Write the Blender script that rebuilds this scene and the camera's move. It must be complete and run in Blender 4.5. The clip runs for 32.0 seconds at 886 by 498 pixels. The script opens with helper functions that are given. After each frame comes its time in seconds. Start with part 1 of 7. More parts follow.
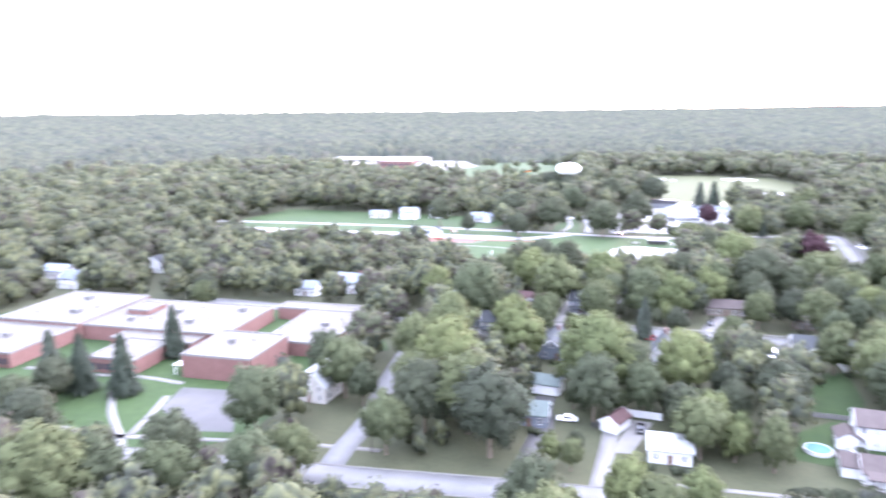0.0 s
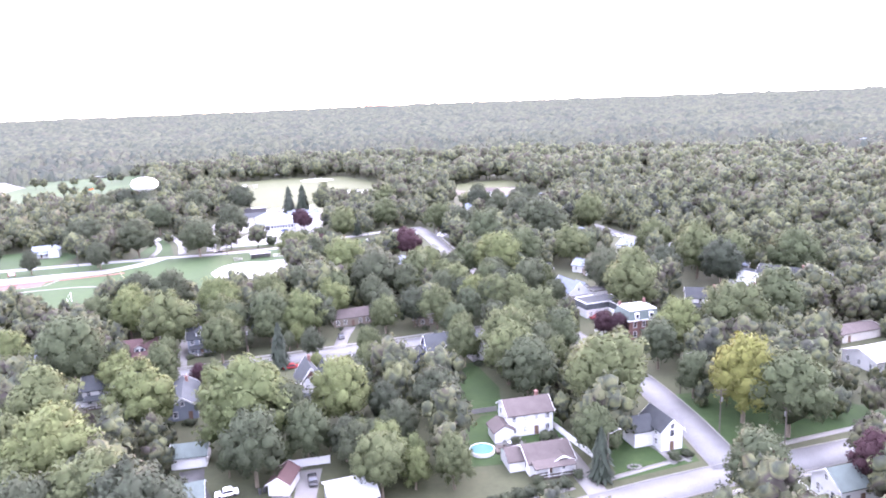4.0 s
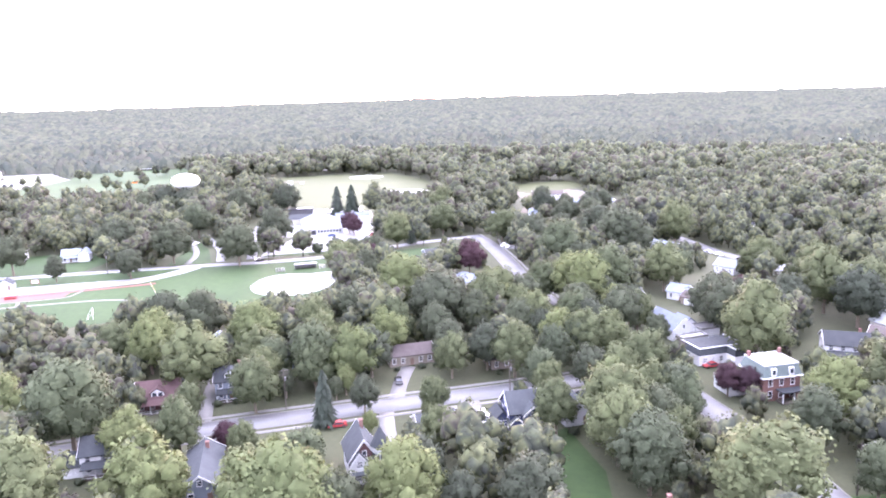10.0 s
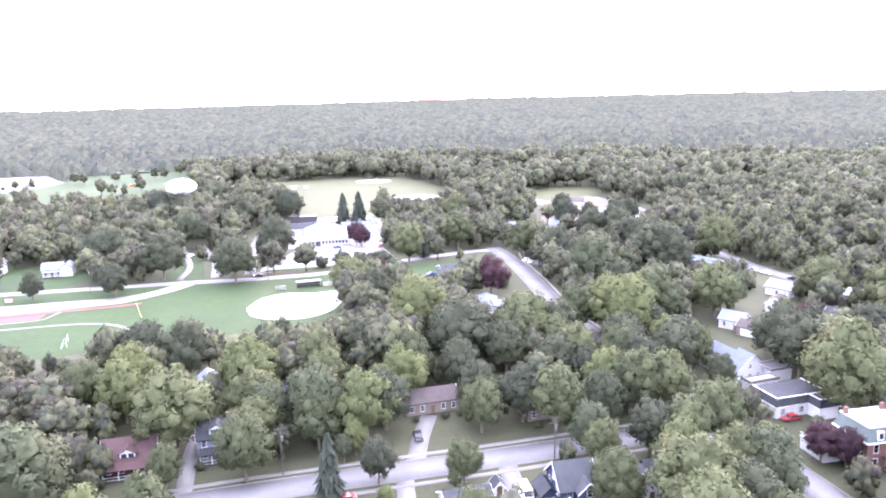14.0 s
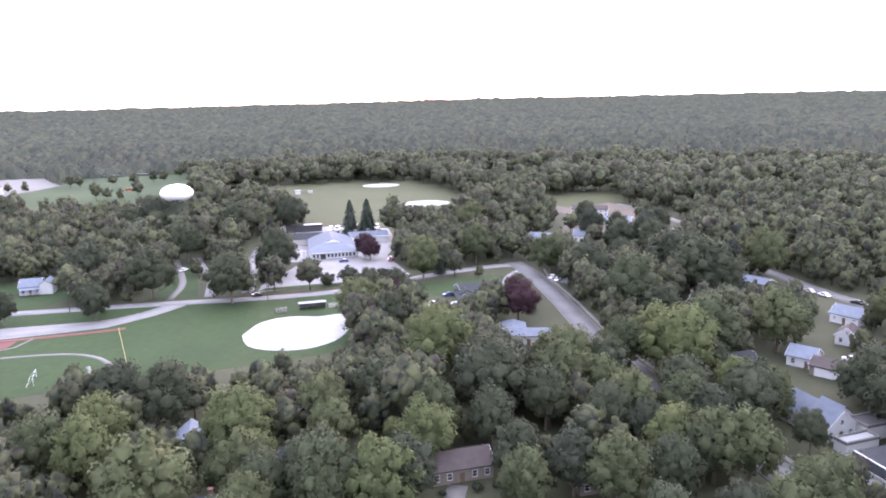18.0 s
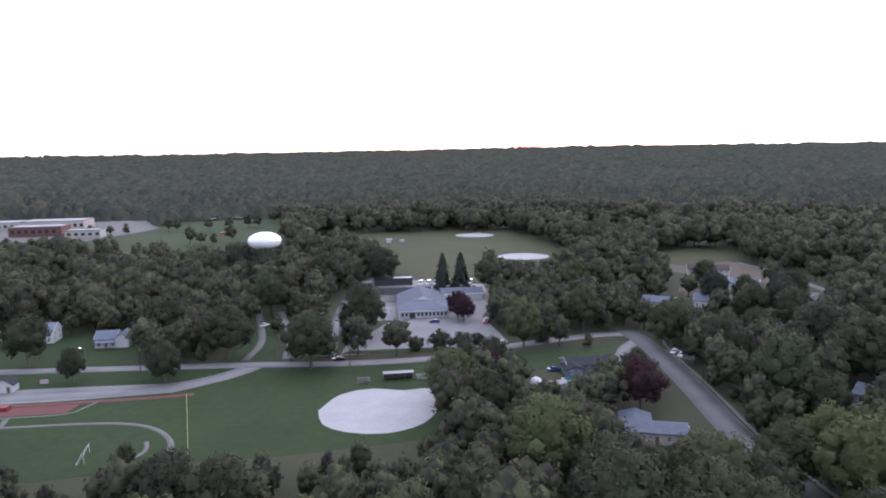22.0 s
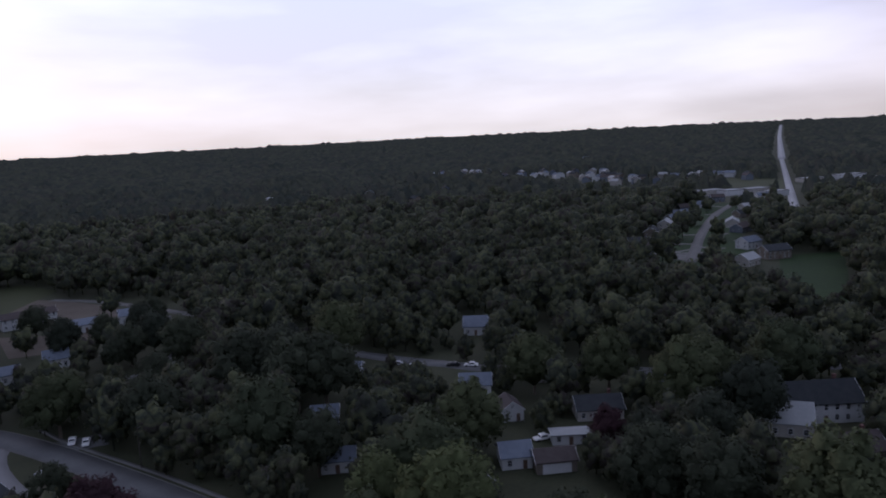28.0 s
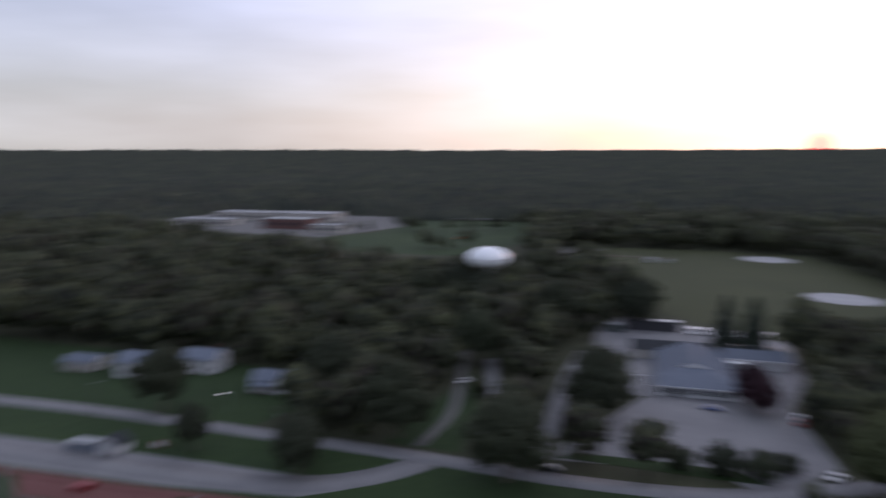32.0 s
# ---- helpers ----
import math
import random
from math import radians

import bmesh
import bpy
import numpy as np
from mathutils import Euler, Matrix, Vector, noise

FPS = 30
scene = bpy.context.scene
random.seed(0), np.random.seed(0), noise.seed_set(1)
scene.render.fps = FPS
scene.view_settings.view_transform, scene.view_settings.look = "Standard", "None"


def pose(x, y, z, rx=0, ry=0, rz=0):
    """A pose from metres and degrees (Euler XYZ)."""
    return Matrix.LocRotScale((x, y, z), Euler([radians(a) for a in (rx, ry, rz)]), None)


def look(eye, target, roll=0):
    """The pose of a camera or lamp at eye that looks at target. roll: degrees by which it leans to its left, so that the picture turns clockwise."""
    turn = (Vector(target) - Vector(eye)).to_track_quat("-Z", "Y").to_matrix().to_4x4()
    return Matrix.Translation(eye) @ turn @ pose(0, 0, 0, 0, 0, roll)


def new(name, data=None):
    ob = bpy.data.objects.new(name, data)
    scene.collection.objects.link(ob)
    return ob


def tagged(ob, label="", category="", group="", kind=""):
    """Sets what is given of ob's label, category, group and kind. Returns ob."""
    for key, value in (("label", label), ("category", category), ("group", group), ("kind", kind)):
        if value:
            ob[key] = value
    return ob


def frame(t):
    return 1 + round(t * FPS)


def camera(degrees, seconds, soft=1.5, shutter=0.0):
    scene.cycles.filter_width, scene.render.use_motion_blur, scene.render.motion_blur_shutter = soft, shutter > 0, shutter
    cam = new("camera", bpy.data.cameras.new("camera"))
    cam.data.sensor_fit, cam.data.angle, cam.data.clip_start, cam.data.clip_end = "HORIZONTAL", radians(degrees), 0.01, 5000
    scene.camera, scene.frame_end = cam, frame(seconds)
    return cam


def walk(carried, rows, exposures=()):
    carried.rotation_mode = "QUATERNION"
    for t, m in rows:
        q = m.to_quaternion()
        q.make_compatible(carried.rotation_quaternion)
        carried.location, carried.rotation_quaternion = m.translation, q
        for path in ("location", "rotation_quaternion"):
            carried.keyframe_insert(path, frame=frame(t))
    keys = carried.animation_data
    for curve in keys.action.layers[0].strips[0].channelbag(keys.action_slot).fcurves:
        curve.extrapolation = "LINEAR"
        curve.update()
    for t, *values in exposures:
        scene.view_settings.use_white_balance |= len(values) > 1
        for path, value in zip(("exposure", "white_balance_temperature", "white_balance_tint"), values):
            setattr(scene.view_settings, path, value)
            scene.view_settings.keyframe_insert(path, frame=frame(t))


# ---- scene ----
# ---- camera ----
PATH = [
    (0.0, 19.38, -32.37, 71.70, -28.64, -11.01, -0.63),
    (0.5, 17.00, -29.97, 71.95, -19.26, -11.31, -0.61),
    (1.0, 14.62, -27.56, 72.21, -12.88, -11.29, -1.22),
    (1.5, 12.27, -25.19, 72.47, -6.50, -11.37, -1.64),
    (2.0, 10.01, -22.81, 72.74, -0.27, -11.47, -2.02),
    (2.5, 7.90, -20.38, 73.02, 3.91, -11.52, -2.26),
    (3.0, 5.98, -17.90, 73.32, 4.39, -11.52, -2.25),
    (3.5, 4.24, -15.42, 73.63, 4.55, -11.54, -2.21),
    (5.5, 0.37, -3.56, 74.94, 6.09, -11.79, -2.35),
    (6.0, -0.00, 0.00, 75.00, 6.48, -11.86, -2.35),
    (6.5, -0.38, 3.65, 75.05, 6.57, -11.89, -2.34),
    (7.0, -0.74, 7.36, 75.08, 6.54, -11.92, -2.32),
    (7.5, -1.14, 11.27, 75.09, 5.51, -11.95, -2.24),
    (8.0, -1.57, 15.49, 75.09, 1.47, -11.86, -2.00),
    (8.5, -1.95, 19.59, 75.04, 1.33, -11.91, -1.88),
    (9.0, -2.31, 23.45, 74.96, 1.30, -11.96, -1.83),
    (9.5, -2.76, 27.28, 74.88, 1.24, -11.99, -1.70),
    (10.0, -3.34, 31.26, 74.80, 1.20, -11.98, -1.65),
    (10.5, -3.96, 35.34, 74.75, 1.17, -11.96, -1.58),
    (11.0, -4.66, 39.42, 74.71, 1.16, -11.94, -1.50),
    (11.5, -5.26, 43.31, 74.67, 1.11, -11.93, -1.44),
    (12.0, -5.83, 47.06, 74.63, 1.07, -11.92, -1.41),
    (12.5, -6.35, 50.76, 74.60, 1.02, -11.91, -1.40),
    (13.0, -6.83, 54.58, 74.59, 0.94, -11.91, -1.41),
    (13.5, -7.39, 58.84, 74.63, 0.90, -11.95, -1.44),
    (14.0, -8.06, 63.46, 74.70, 0.86, -11.89, -1.47),
    (14.5, -8.64, 67.84, 74.77, 0.81, -11.93, -1.44),
    (16.5, -10.89, 83.22, 74.81, 0.59, -11.88, -1.40),
    (17.0, -11.47, 87.08, 74.86, 0.57, -11.88, -1.39),
    (17.5, -12.13, 91.01, 74.91, 0.54, -11.92, -1.41),
    (18.0, -12.89, 95.16, 74.96, 0.47, -11.87, -1.37),
    (18.5, -13.55, 99.19, 75.01, 0.45, -11.87, -1.34),
    (19.0, -14.11, 103.11, 75.05, 0.42, -11.56, -1.28),
    (19.5, -14.65, 107.04, 75.07, 0.36, -8.33, -1.20),
    (20.0, -15.26, 111.12, 75.07, -0.13, -8.13, -1.26),
    (20.5, -15.92, 115.37, 75.04, -2.83, -8.07, -1.13),
    (21.0, -16.58, 119.61, 75.00, -4.16, -8.09, -1.11),
    (21.5, -17.27, 123.80, 74.95, -5.38, -8.08, -1.08),
    (22.0, -18.03, 127.99, 74.89, -6.72, -8.06, -0.98),
    (22.5, -18.92, 132.37, 74.82, -8.08, -8.08, -0.96),
    (23.0, -20.06, 137.33, 74.75, -10.18, -8.02, -0.83),
    (23.5, -21.34, 142.83, 74.69, -11.89, -8.06, -0.85),
    (24.0, -22.74, 149.05, 74.62, -13.85, -8.01, -0.81),
    (24.5, -24.23, 155.74, 74.55, -16.07, -7.77, -0.84),
    (26.5, -35.31, 179.50, 73.91, -15.97, -7.59, -1.13),
    (27.0, -36.35, 186.00, 73.92, 9.29, -7.84, -2.02),
    (27.3, -37.14, 188.89, 74.18, 31.96, -8.16, -2.60),
    (27.5, -37.67, 190.81, 74.36, 46.60, -8.62, -2.85),
    (28.0, -39.00, 195.62, 74.80, 50.50, -8.99, -3.01),
    (28.5, -39.89, 198.89, 75.04, 50.37, -8.89, -2.91),
    (29.0, -40.38, 202.08, 75.17, 50.28, -8.82, -2.86),
    (29.5, -40.33, 205.36, 75.29, 50.20, -8.76, -2.75),
    (30.0, -39.82, 208.88, 75.40, 49.99, -8.66, -2.67),
    (30.5, -38.94, 212.19, 75.53, 49.92, -8.63, -2.56),
    (31.0, -37.74, 215.50, 75.45, 49.65, -8.54, -2.45),
    (31.3, -36.95, 217.06, 74.81, 35.54, -8.00, -1.80),
    (31.6, -36.16, 218.63, 74.18, 4.85, -7.43, -1.37),
    (32.0, -35.11, 220.72, 73.33, -27.61, -8.00, -0.02),
]
cam = camera(63.6, 32.0, soft=1.9, shutter=0.6)
walk(cam,
     [(t, pose(x, y, z, 90 + tilt, 0, -turn) @ pose(0, 0, 0, 0, 0, lean)) for t, x, y, z, turn, tilt, lean in PATH],
     exposures=[(0, 3.9, 5700, 27), (3, 3.95, 5880, 35), (9, 3.95, 5900, 36), (14, 3.93, 5900, 36), (17, 3.2, 5950, 32), (19, 2.25, 5950, 31), (21, 1.65, 5850, 29), (23, 0.92, 5700, 26),
                (24.5, 0.32, 5650, 24), (26.5, 0.05, 5500, 25), (28, -0.52, 5350, 29), (29.5, -0.07, 5330, 29), (31, -0.02, 5330, 29), (32, 0.05, 5700, 24)])

# ---- world and sun ----
SUN_UP = radians(3.0)
world = bpy.data.worlds.new("evening_sky")
scene.world = world
world.use_nodes = True
wn, wl = world.node_tree.nodes, world.node_tree.links
wn.clear()
w_out = wn.new("ShaderNodeOutputWorld")
w_bg = wn.new("ShaderNodeBackground")
w_sky = wn.new("ShaderNodeTexSky")
w_sky.sky_type = "NISHITA"
w_sky.sun_disc = False
w_sky.sun_elevation = SUN_UP
w_sky.sun_rotation = 0.0
w_sky.altitude = 250
w_sky.dust_density = 2.0
w_sky.ozone_density = 1.5
w_co = wn.new("ShaderNodeTexCoord")
w_map = wn.new("ShaderNodeMapping")
w_map.inputs["Scale"].default_value = (1.0, 1.0, 5.0)
w_noise = wn.new("ShaderNodeTexNoise")
w_noise.inputs["Scale"].default_value = 2.2
w_noise.inputs["Detail"].default_value = 6
w_ramp = wn.new("ShaderNodeValToRGB")
w_ramp.color_ramp.elements[0].position = 0.35
w_ramp.color_ramp.elements[1].position = 0.7
w_mix = wn.new("ShaderNodeMix")
w_mix.data_type = "RGBA"
w_veil = wn.new("ShaderNodeMath")
w_veil.operation = "MULTIPLY_ADD"
w_veil.inputs[1].default_value = 0.3
w_veil.inputs[2].default_value = 0.62
w_xyz = wn.new("ShaderNodeSeparateXYZ")
w_side = wn.new("ShaderNodeMath")
w_side.operation = "MULTIPLY"
w_side.inputs[1].default_value = 0.4
w_near = wn.new("ShaderNodeMath")
w_near.operation = "MULTIPLY_ADD"
w_near.inputs[1].default_value = 0.6
w_glow = wn.new("ShaderNodeMapRange")
w_glow.inputs[1].default_value, w_glow.inputs[2].default_value = -0.1, 0.6
w_tone = wn.new("ShaderNodeValToRGB")
for e, (at, c) in zip([w_tone.color_ramp.elements[0], w_tone.color_ramp.elements[1], w_tone.color_ramp.elements.new(0.36), w_tone.color_ramp.elements.new(0.78)],
                      ((0.0, (0.42, 0.45, 0.478)), (1.0, (1.0, 0.97, 0.95)), (0.36, (0.46, 0.475, 0.5)), (0.78, (0.74, 0.71, 0.7)))):
    e.position, e.color = at, (*c, 1)
w_lift = wn.new("ShaderNodeVectorMath")
w_lift.operation = "SCALE"
w_lift.inputs["Scale"].default_value = 18.0
wl.new(w_co.outputs["Generated"], w_xyz.inputs[0])
wl.new(w_xyz.outputs["X"], w_side.inputs[0])
wl.new(w_xyz.outputs["Y"], w_near.inputs[0])
wl.new(w_side.outputs[0], w_near.inputs[2])
wl.new(w_near.outputs[0], w_glow.inputs[0])
wl.new(w_glow.outputs[0], w_tone.inputs["Fac"])
wl.new(w_tone.outputs["Color"], w_lift.inputs[0])
wl.new(w_lift.outputs[0], w_mix.inputs[7])
wl.new(w_co.outputs["Generated"], w_map.inputs["Vector"])
wl.new(w_map.outputs["Vector"], w_noise.inputs["Vector"])
wl.new(w_noise.outputs["Fac"], w_ramp.inputs["Fac"])
wl.new(w_ramp.outputs["Color"], w_veil.inputs[0])
wl.new(w_veil.outputs["Value"], w_mix.inputs[0])
wl.new(w_sky.outputs["Color"], w_mix.inputs[6])
w_low = wn.new("ShaderNodeMapRange")
w_low.inputs[1].default_value, w_low.inputs[2].default_value = 0.0, 0.18
w_band = wn.new("ShaderNodeValToRGB")
for e, (at, c) in zip([w_band.color_ramp.elements[0], w_band.color_ramp.elements[1], w_band.color_ramp.elements.new(0.4)],
                      ((0.0, (0.95, 0.86, 0.65)), (1.0, (1.0, 1.0, 0.98)), (0.4, (1.0, 0.955, 0.81)))):
    e.position, e.color = at, (*c, 1)
w_warm = wn.new("ShaderNodeMix")
w_warm.data_type, w_warm.blend_type = "RGBA", "MULTIPLY"
w_warm.inputs[0].default_value = 1.0
wl.new(w_xyz.outputs["Z"], w_low.inputs[0])
wl.new(w_low.outputs[0], w_band.inputs["Fac"])
wl.new(w_mix.outputs[2], w_warm.inputs[6])
wl.new(w_band.outputs["Color"], w_warm.inputs[7])
w_sun = wn.new("ShaderNodeVectorMath")
w_sun.operation = "DOT_PRODUCT"
w_sun.inputs[1].default_value = (0.0, 0.999996, 0.003)
w_halo = wn.new("ShaderNodeMapRange")
w_halo.interpolation_type = "SMOOTHERSTEP"
w_halo.inputs[1].default_value, w_halo.inputs[2].default_value = math.cos(radians(1.3)), math.cos(radians(0.2))
w_burn = wn.new("ShaderNodeMix")
w_burn.data_type = "RGBA"
w_burn.inputs[7].default_value = (60.0, 7.5, 4.6, 1)
wl.new(w_co.outputs["Generated"], w_sun.inputs[0])
wl.new(w_sun.outputs["Value"], w_halo.inputs[0])
wl.new(w_halo.outputs[0], w_burn.inputs[0])
wl.new(w_warm.outputs[2], w_burn.inputs[6])
wl.new(w_burn.outputs[2], w_bg.inputs["Color"])
w_bg.inputs["Strength"].default_value = 0.10
wl.new(w_bg.outputs["Background"], w_out.inputs["Surface"])

sun_data = bpy.data.lights.new("sun", "SUN")
sun_data.energy = 0.5
sun_data.angle = radians(4)
sun_data.color = (1.0, 0.55, 0.35)
sun = new("sun", sun_data)
sun.matrix_world = look((0, 0, 0), (0, -math.cos(SUN_UP), -math.sin(SUN_UP)))


# ---- materials ----
def ramp_node(nt, fac, colours):
    r = nt.nodes.new("ShaderNodeValToRGB")
    els = r.color_ramp.elements
    while len(els) < len(colours):
        els.new(0.5)
    for i, c in enumerate(colours):
        els[i].position = i / (len(colours) - 1)
        els[i].color = (*c, 1)
    nt.links.new(fac, r.inputs["Fac"])
    return r.outputs["Color"]


def noise_node(nt, scale, detail=4, rough=0.6, stretch=None):
    n = nt.nodes.new("ShaderNodeTexNoise")
    n.inputs["Scale"].default_value = scale
    n.inputs["Detail"].default_value = detail
    n.inputs["Roughness"].default_value = rough
    co = nt.nodes.new("ShaderNodeTexCoord")
    if stretch:
        m = nt.nodes.new("ShaderNodeMapping")
        m.inputs["Scale"].default_value = stretch
        nt.links.new(co.outputs["Object"], m.inputs["Vector"])
        nt.links.new(m.outputs["Vector"], n.inputs["Vector"])
    else:
        nt.links.new(co.outputs["Object"], n.inputs["Vector"])
    return n.outputs["Fac"]


def surface(name, colours, big=0.3, fine=3.0, rough=0.8, bump=0.0, metal=0.0, spread=0.0, spec=0.3, stretch=None):
    """A rough surface: two scales of noise run through a ramp of colours; spread: change from object to object."""
    m = bpy.data.materials.new(name)
    m.use_nodes = True
    nt = m.node_tree
    b = nt.nodes["Principled BSDF"]
    f1, f2 = noise_node(nt, big, 3), noise_node(nt, fine, 6, 0.7, stretch)
    mixf = nt.nodes.new("ShaderNodeMath")
    mixf.operation = "MULTIPLY_ADD"
    mixf.inputs[1].default_value = 0.5
    nt.links.new(f1, mixf.inputs[0])
    half = nt.nodes.new("ShaderNodeMath")
    half.operation = "MULTIPLY"
    half.inputs[1].default_value = 0.5
    nt.links.new(f2, half.inputs[0])
    nt.links.new(half.outputs[0], mixf.inputs[2])
    rng = nt.nodes.new("ShaderNodeMapRange")
    rng.inputs[1].default_value, rng.inputs[2].default_value = 0.32, 0.68
    nt.links.new(mixf.outputs[0], rng.inputs[0])
    col = ramp_node(nt, rng.outputs[0], colours)
    if spread:
        info = nt.nodes.new("ShaderNodeObjectInfo")
        hsv = nt.nodes.new("ShaderNodeHueSaturation")
        mr = nt.nodes.new("ShaderNodeMapRange")
        mr.inputs[3].default_value, mr.inputs[4].default_value = 1 - spread, 1 + spread
        nt.links.new(info.outputs["Random"], mr.inputs[0])
        nt.links.new(mr.outputs[0], hsv.inputs["Value"])
        nt.links.new(col, hsv.inputs["Color"])
        col = hsv.outputs["Color"]
    nt.links.new(col, b.inputs["Base Color"])
    b.inputs["Roughness"].default_value = rough
    b.inputs["Metallic"].default_value = metal
    b.inputs["Specular IOR Level"].default_value = spec
    if bump:
        bp = nt.nodes.new("ShaderNodeBump")
        bp.inputs["Strength"].default_value = bump
        bp.inputs["Distance"].default_value = 0.05
        nt.links.new(f2, bp.inputs["Height"])
        nt.links.new(bp.outputs["Normal"], b.inputs["Normal"])
    return m


def foliage(name, colours, by_place=False):
    """Leaves: colour runs from tree to tree, from spray to spray and over each crown; light passes through a little."""
    m = bpy.data.materials.new(name)
    m.use_nodes = True
    nt = m.node_tree
    b = nt.nodes["Principled BSDF"]
    if by_place:
        f = noise_node(nt, 0.06, 3, 0.75)
        rg = nt.nodes.new("ShaderNodeMapRange")
        rg.inputs[1].default_value, rg.inputs[2].default_value = 0.34, 0.66
        nt.links.new(f, rg.inputs[0])
        f = rg.outputs[0]
    else:
        f = nt.nodes.new("ShaderNodeObjectInfo").outputs["Random"]
    col = ramp_node(nt, f, colours)
    geo = nt.nodes.new("ShaderNodeNewGeometry")
    val = nt.nodes.new("ShaderNodeMapRange")
    val.inputs[3].default_value, val.inputs[4].default_value = 0.8, 1.24
    nt.links.new(geo.outputs["Random Per Island"], val.inputs[0])
    n2 = noise_node(nt, 0.5, 4, 0.7) if by_place else noise_node(nt, 2.6, 4, 0.7)
    v2 = nt.nodes.new("ShaderNodeMapRange")
    v2.inputs[1].default_value, v2.inputs[2].default_value = 0.3, 0.7
    v2.inputs[3].default_value, v2.inputs[4].default_value = 0.78, 1.22
    nt.links.new(n2, v2.inputs[0])
    mul = nt.nodes.new("ShaderNodeMath")
    mul.operation = "MULTIPLY"
    nt.links.new(val.outputs[0], mul.inputs[0])
    nt.links.new(v2.outputs[0], mul.inputs[1])
    hsv = nt.nodes.new("ShaderNodeHueSaturation")
    nt.links.new(mul.outputs[0], hsv.inputs["Value"])
    nt.links.new(col, hsv.inputs["Color"])
    nt.links.new(hsv.outputs["Color"], b.inputs["Base Color"])
    b.inputs["Roughness"].default_value = 0.8
    b.inputs["Specular IOR Level"].default_value = 0.1
    tr = nt.nodes.new("ShaderNodeBsdfTranslucent")
    nt.links.new(hsv.outputs["Color"], tr.inputs["Color"])
    mx = nt.nodes.new("ShaderNodeMixShader")
    mx.inputs[0].default_value = 0.3
    nt.links.new(b.outputs[0], mx.inputs[1])
    nt.links.new(tr.outputs[0], mx.inputs[2])
    nt.links.new(mx.outputs[0], nt.nodes["Material Output"].inputs["Surface"])
    return m


LEAF = {
    "green": foliage("green_leaves", [(0.0581, 0.0704, 0.0388), (0.0733, 0.0855, 0.0437), (0.087, 0.101, 0.0504)]),
    "lime": foliage("lime_leaves", [(0.0802, 0.0978, 0.0454), (0.094, 0.11, 0.0484), (0.105, 0.121, 0.0545)]),
    "dark": foliage("dark_leaves", [(0.0415, 0.0497, 0.0354), (0.0512, 0.0593, 0.0388), (0.0594, 0.0691, 0.0423)]),
    "grey": foliage("grey_green_leaves", [(0.0514, 0.0616, 0.0392), (0.0581, 0.0703, 0.0422), (0.0635, 0.0766, 0.0442)]),
    "red": foliage("purple_leaves", [(0.046, 0.0255, 0.032), (0.054, 0.029, 0.034), (0.041, 0.025, 0.031)]),
    "gold": foliage("golden_leaves", [(0.112, 0.117, 0.038), (0.124, 0.128, 0.04), (0.106, 0.112, 0.038)]),
    "spruce": foliage("spruce_needles", [(0.0296, 0.0381, 0.028), (0.0343, 0.044, 0.0326), (0.0411, 0.05, 0.0396)]),
    "shrub": foliage("shrub_leaves", [(0.0444, 0.0525, 0.037), (0.0525, 0.0619, 0.0388), (0.0594, 0.0704, 0.0437)]),
}
WOODS = foliage("woodland_leaves", [(0.032, 0.036, 0.03), (0.0533, 0.0607, 0.0396), (0.098, 0.106, 0.055), (0.038, 0.045, 0.035), (0.083, 0.088, 0.05), (0.044, 0.038, 0.036), (0.064, 0.073, 0.045)], True)
def hazed_canopy_leaves():
    """Woods seen from far: every crown has its own green, greyed towards distance haze, with fine grain over it."""
    m = foliage("hazed_canopy_leaves", [(0.0334, 0.0398, 0.0327), (0.0473, 0.0536, 0.0423), (0.0684, 0.0718, 0.052), (0.0395, 0.0467, 0.0404), (0.0579, 0.0588, 0.0482), (0.0439, 0.0502, 0.0414)], True)
    nt = m.node_tree
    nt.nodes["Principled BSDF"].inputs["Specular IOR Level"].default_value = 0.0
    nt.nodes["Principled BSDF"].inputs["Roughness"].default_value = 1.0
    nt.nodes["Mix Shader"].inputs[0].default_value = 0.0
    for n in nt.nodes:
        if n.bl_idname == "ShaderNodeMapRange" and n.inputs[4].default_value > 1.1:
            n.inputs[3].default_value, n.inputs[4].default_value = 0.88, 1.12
    vor = nt.nodes.new("ShaderNodeTexVoronoi")
    vor.inputs["Scale"].default_value = 0.075
    co = nt.nodes.new("ShaderNodeTexCoord")
    nt.links.new(co.outputs["Object"], vor.inputs["Vector"])
    sep = nt.nodes.new("ShaderNodeSeparateColor")
    nt.links.new(vor.outputs["Color"], sep.inputs[0])
    stand = noise_node(nt, 0.006, 4, 0.7)
    spread = nt.nodes.new("ShaderNodeMapRange")
    spread.inputs[1].default_value, spread.inputs[2].default_value = 0.35, 0.65
    nt.links.new(stand, spread.inputs[0])
    both = nt.nodes.new("ShaderNodeMath")
    both.operation = "MULTIPLY_ADD"
    both.inputs[1].default_value = 0.45
    small = nt.nodes.new("ShaderNodeMath")
    small.operation = "MULTIPLY"
    small.inputs[1].default_value = 0.55
    nt.links.new(sep.outputs[0], small.inputs[0])
    nt.links.new(spread.outputs[0], both.inputs[0])
    nt.links.new(small.outputs[0], both.inputs[2])
    for n in nt.nodes:
        if n.bl_idname == "ShaderNodeValToRGB":
            nt.links.new(both.outputs[0], n.inputs["Fac"])
    return m


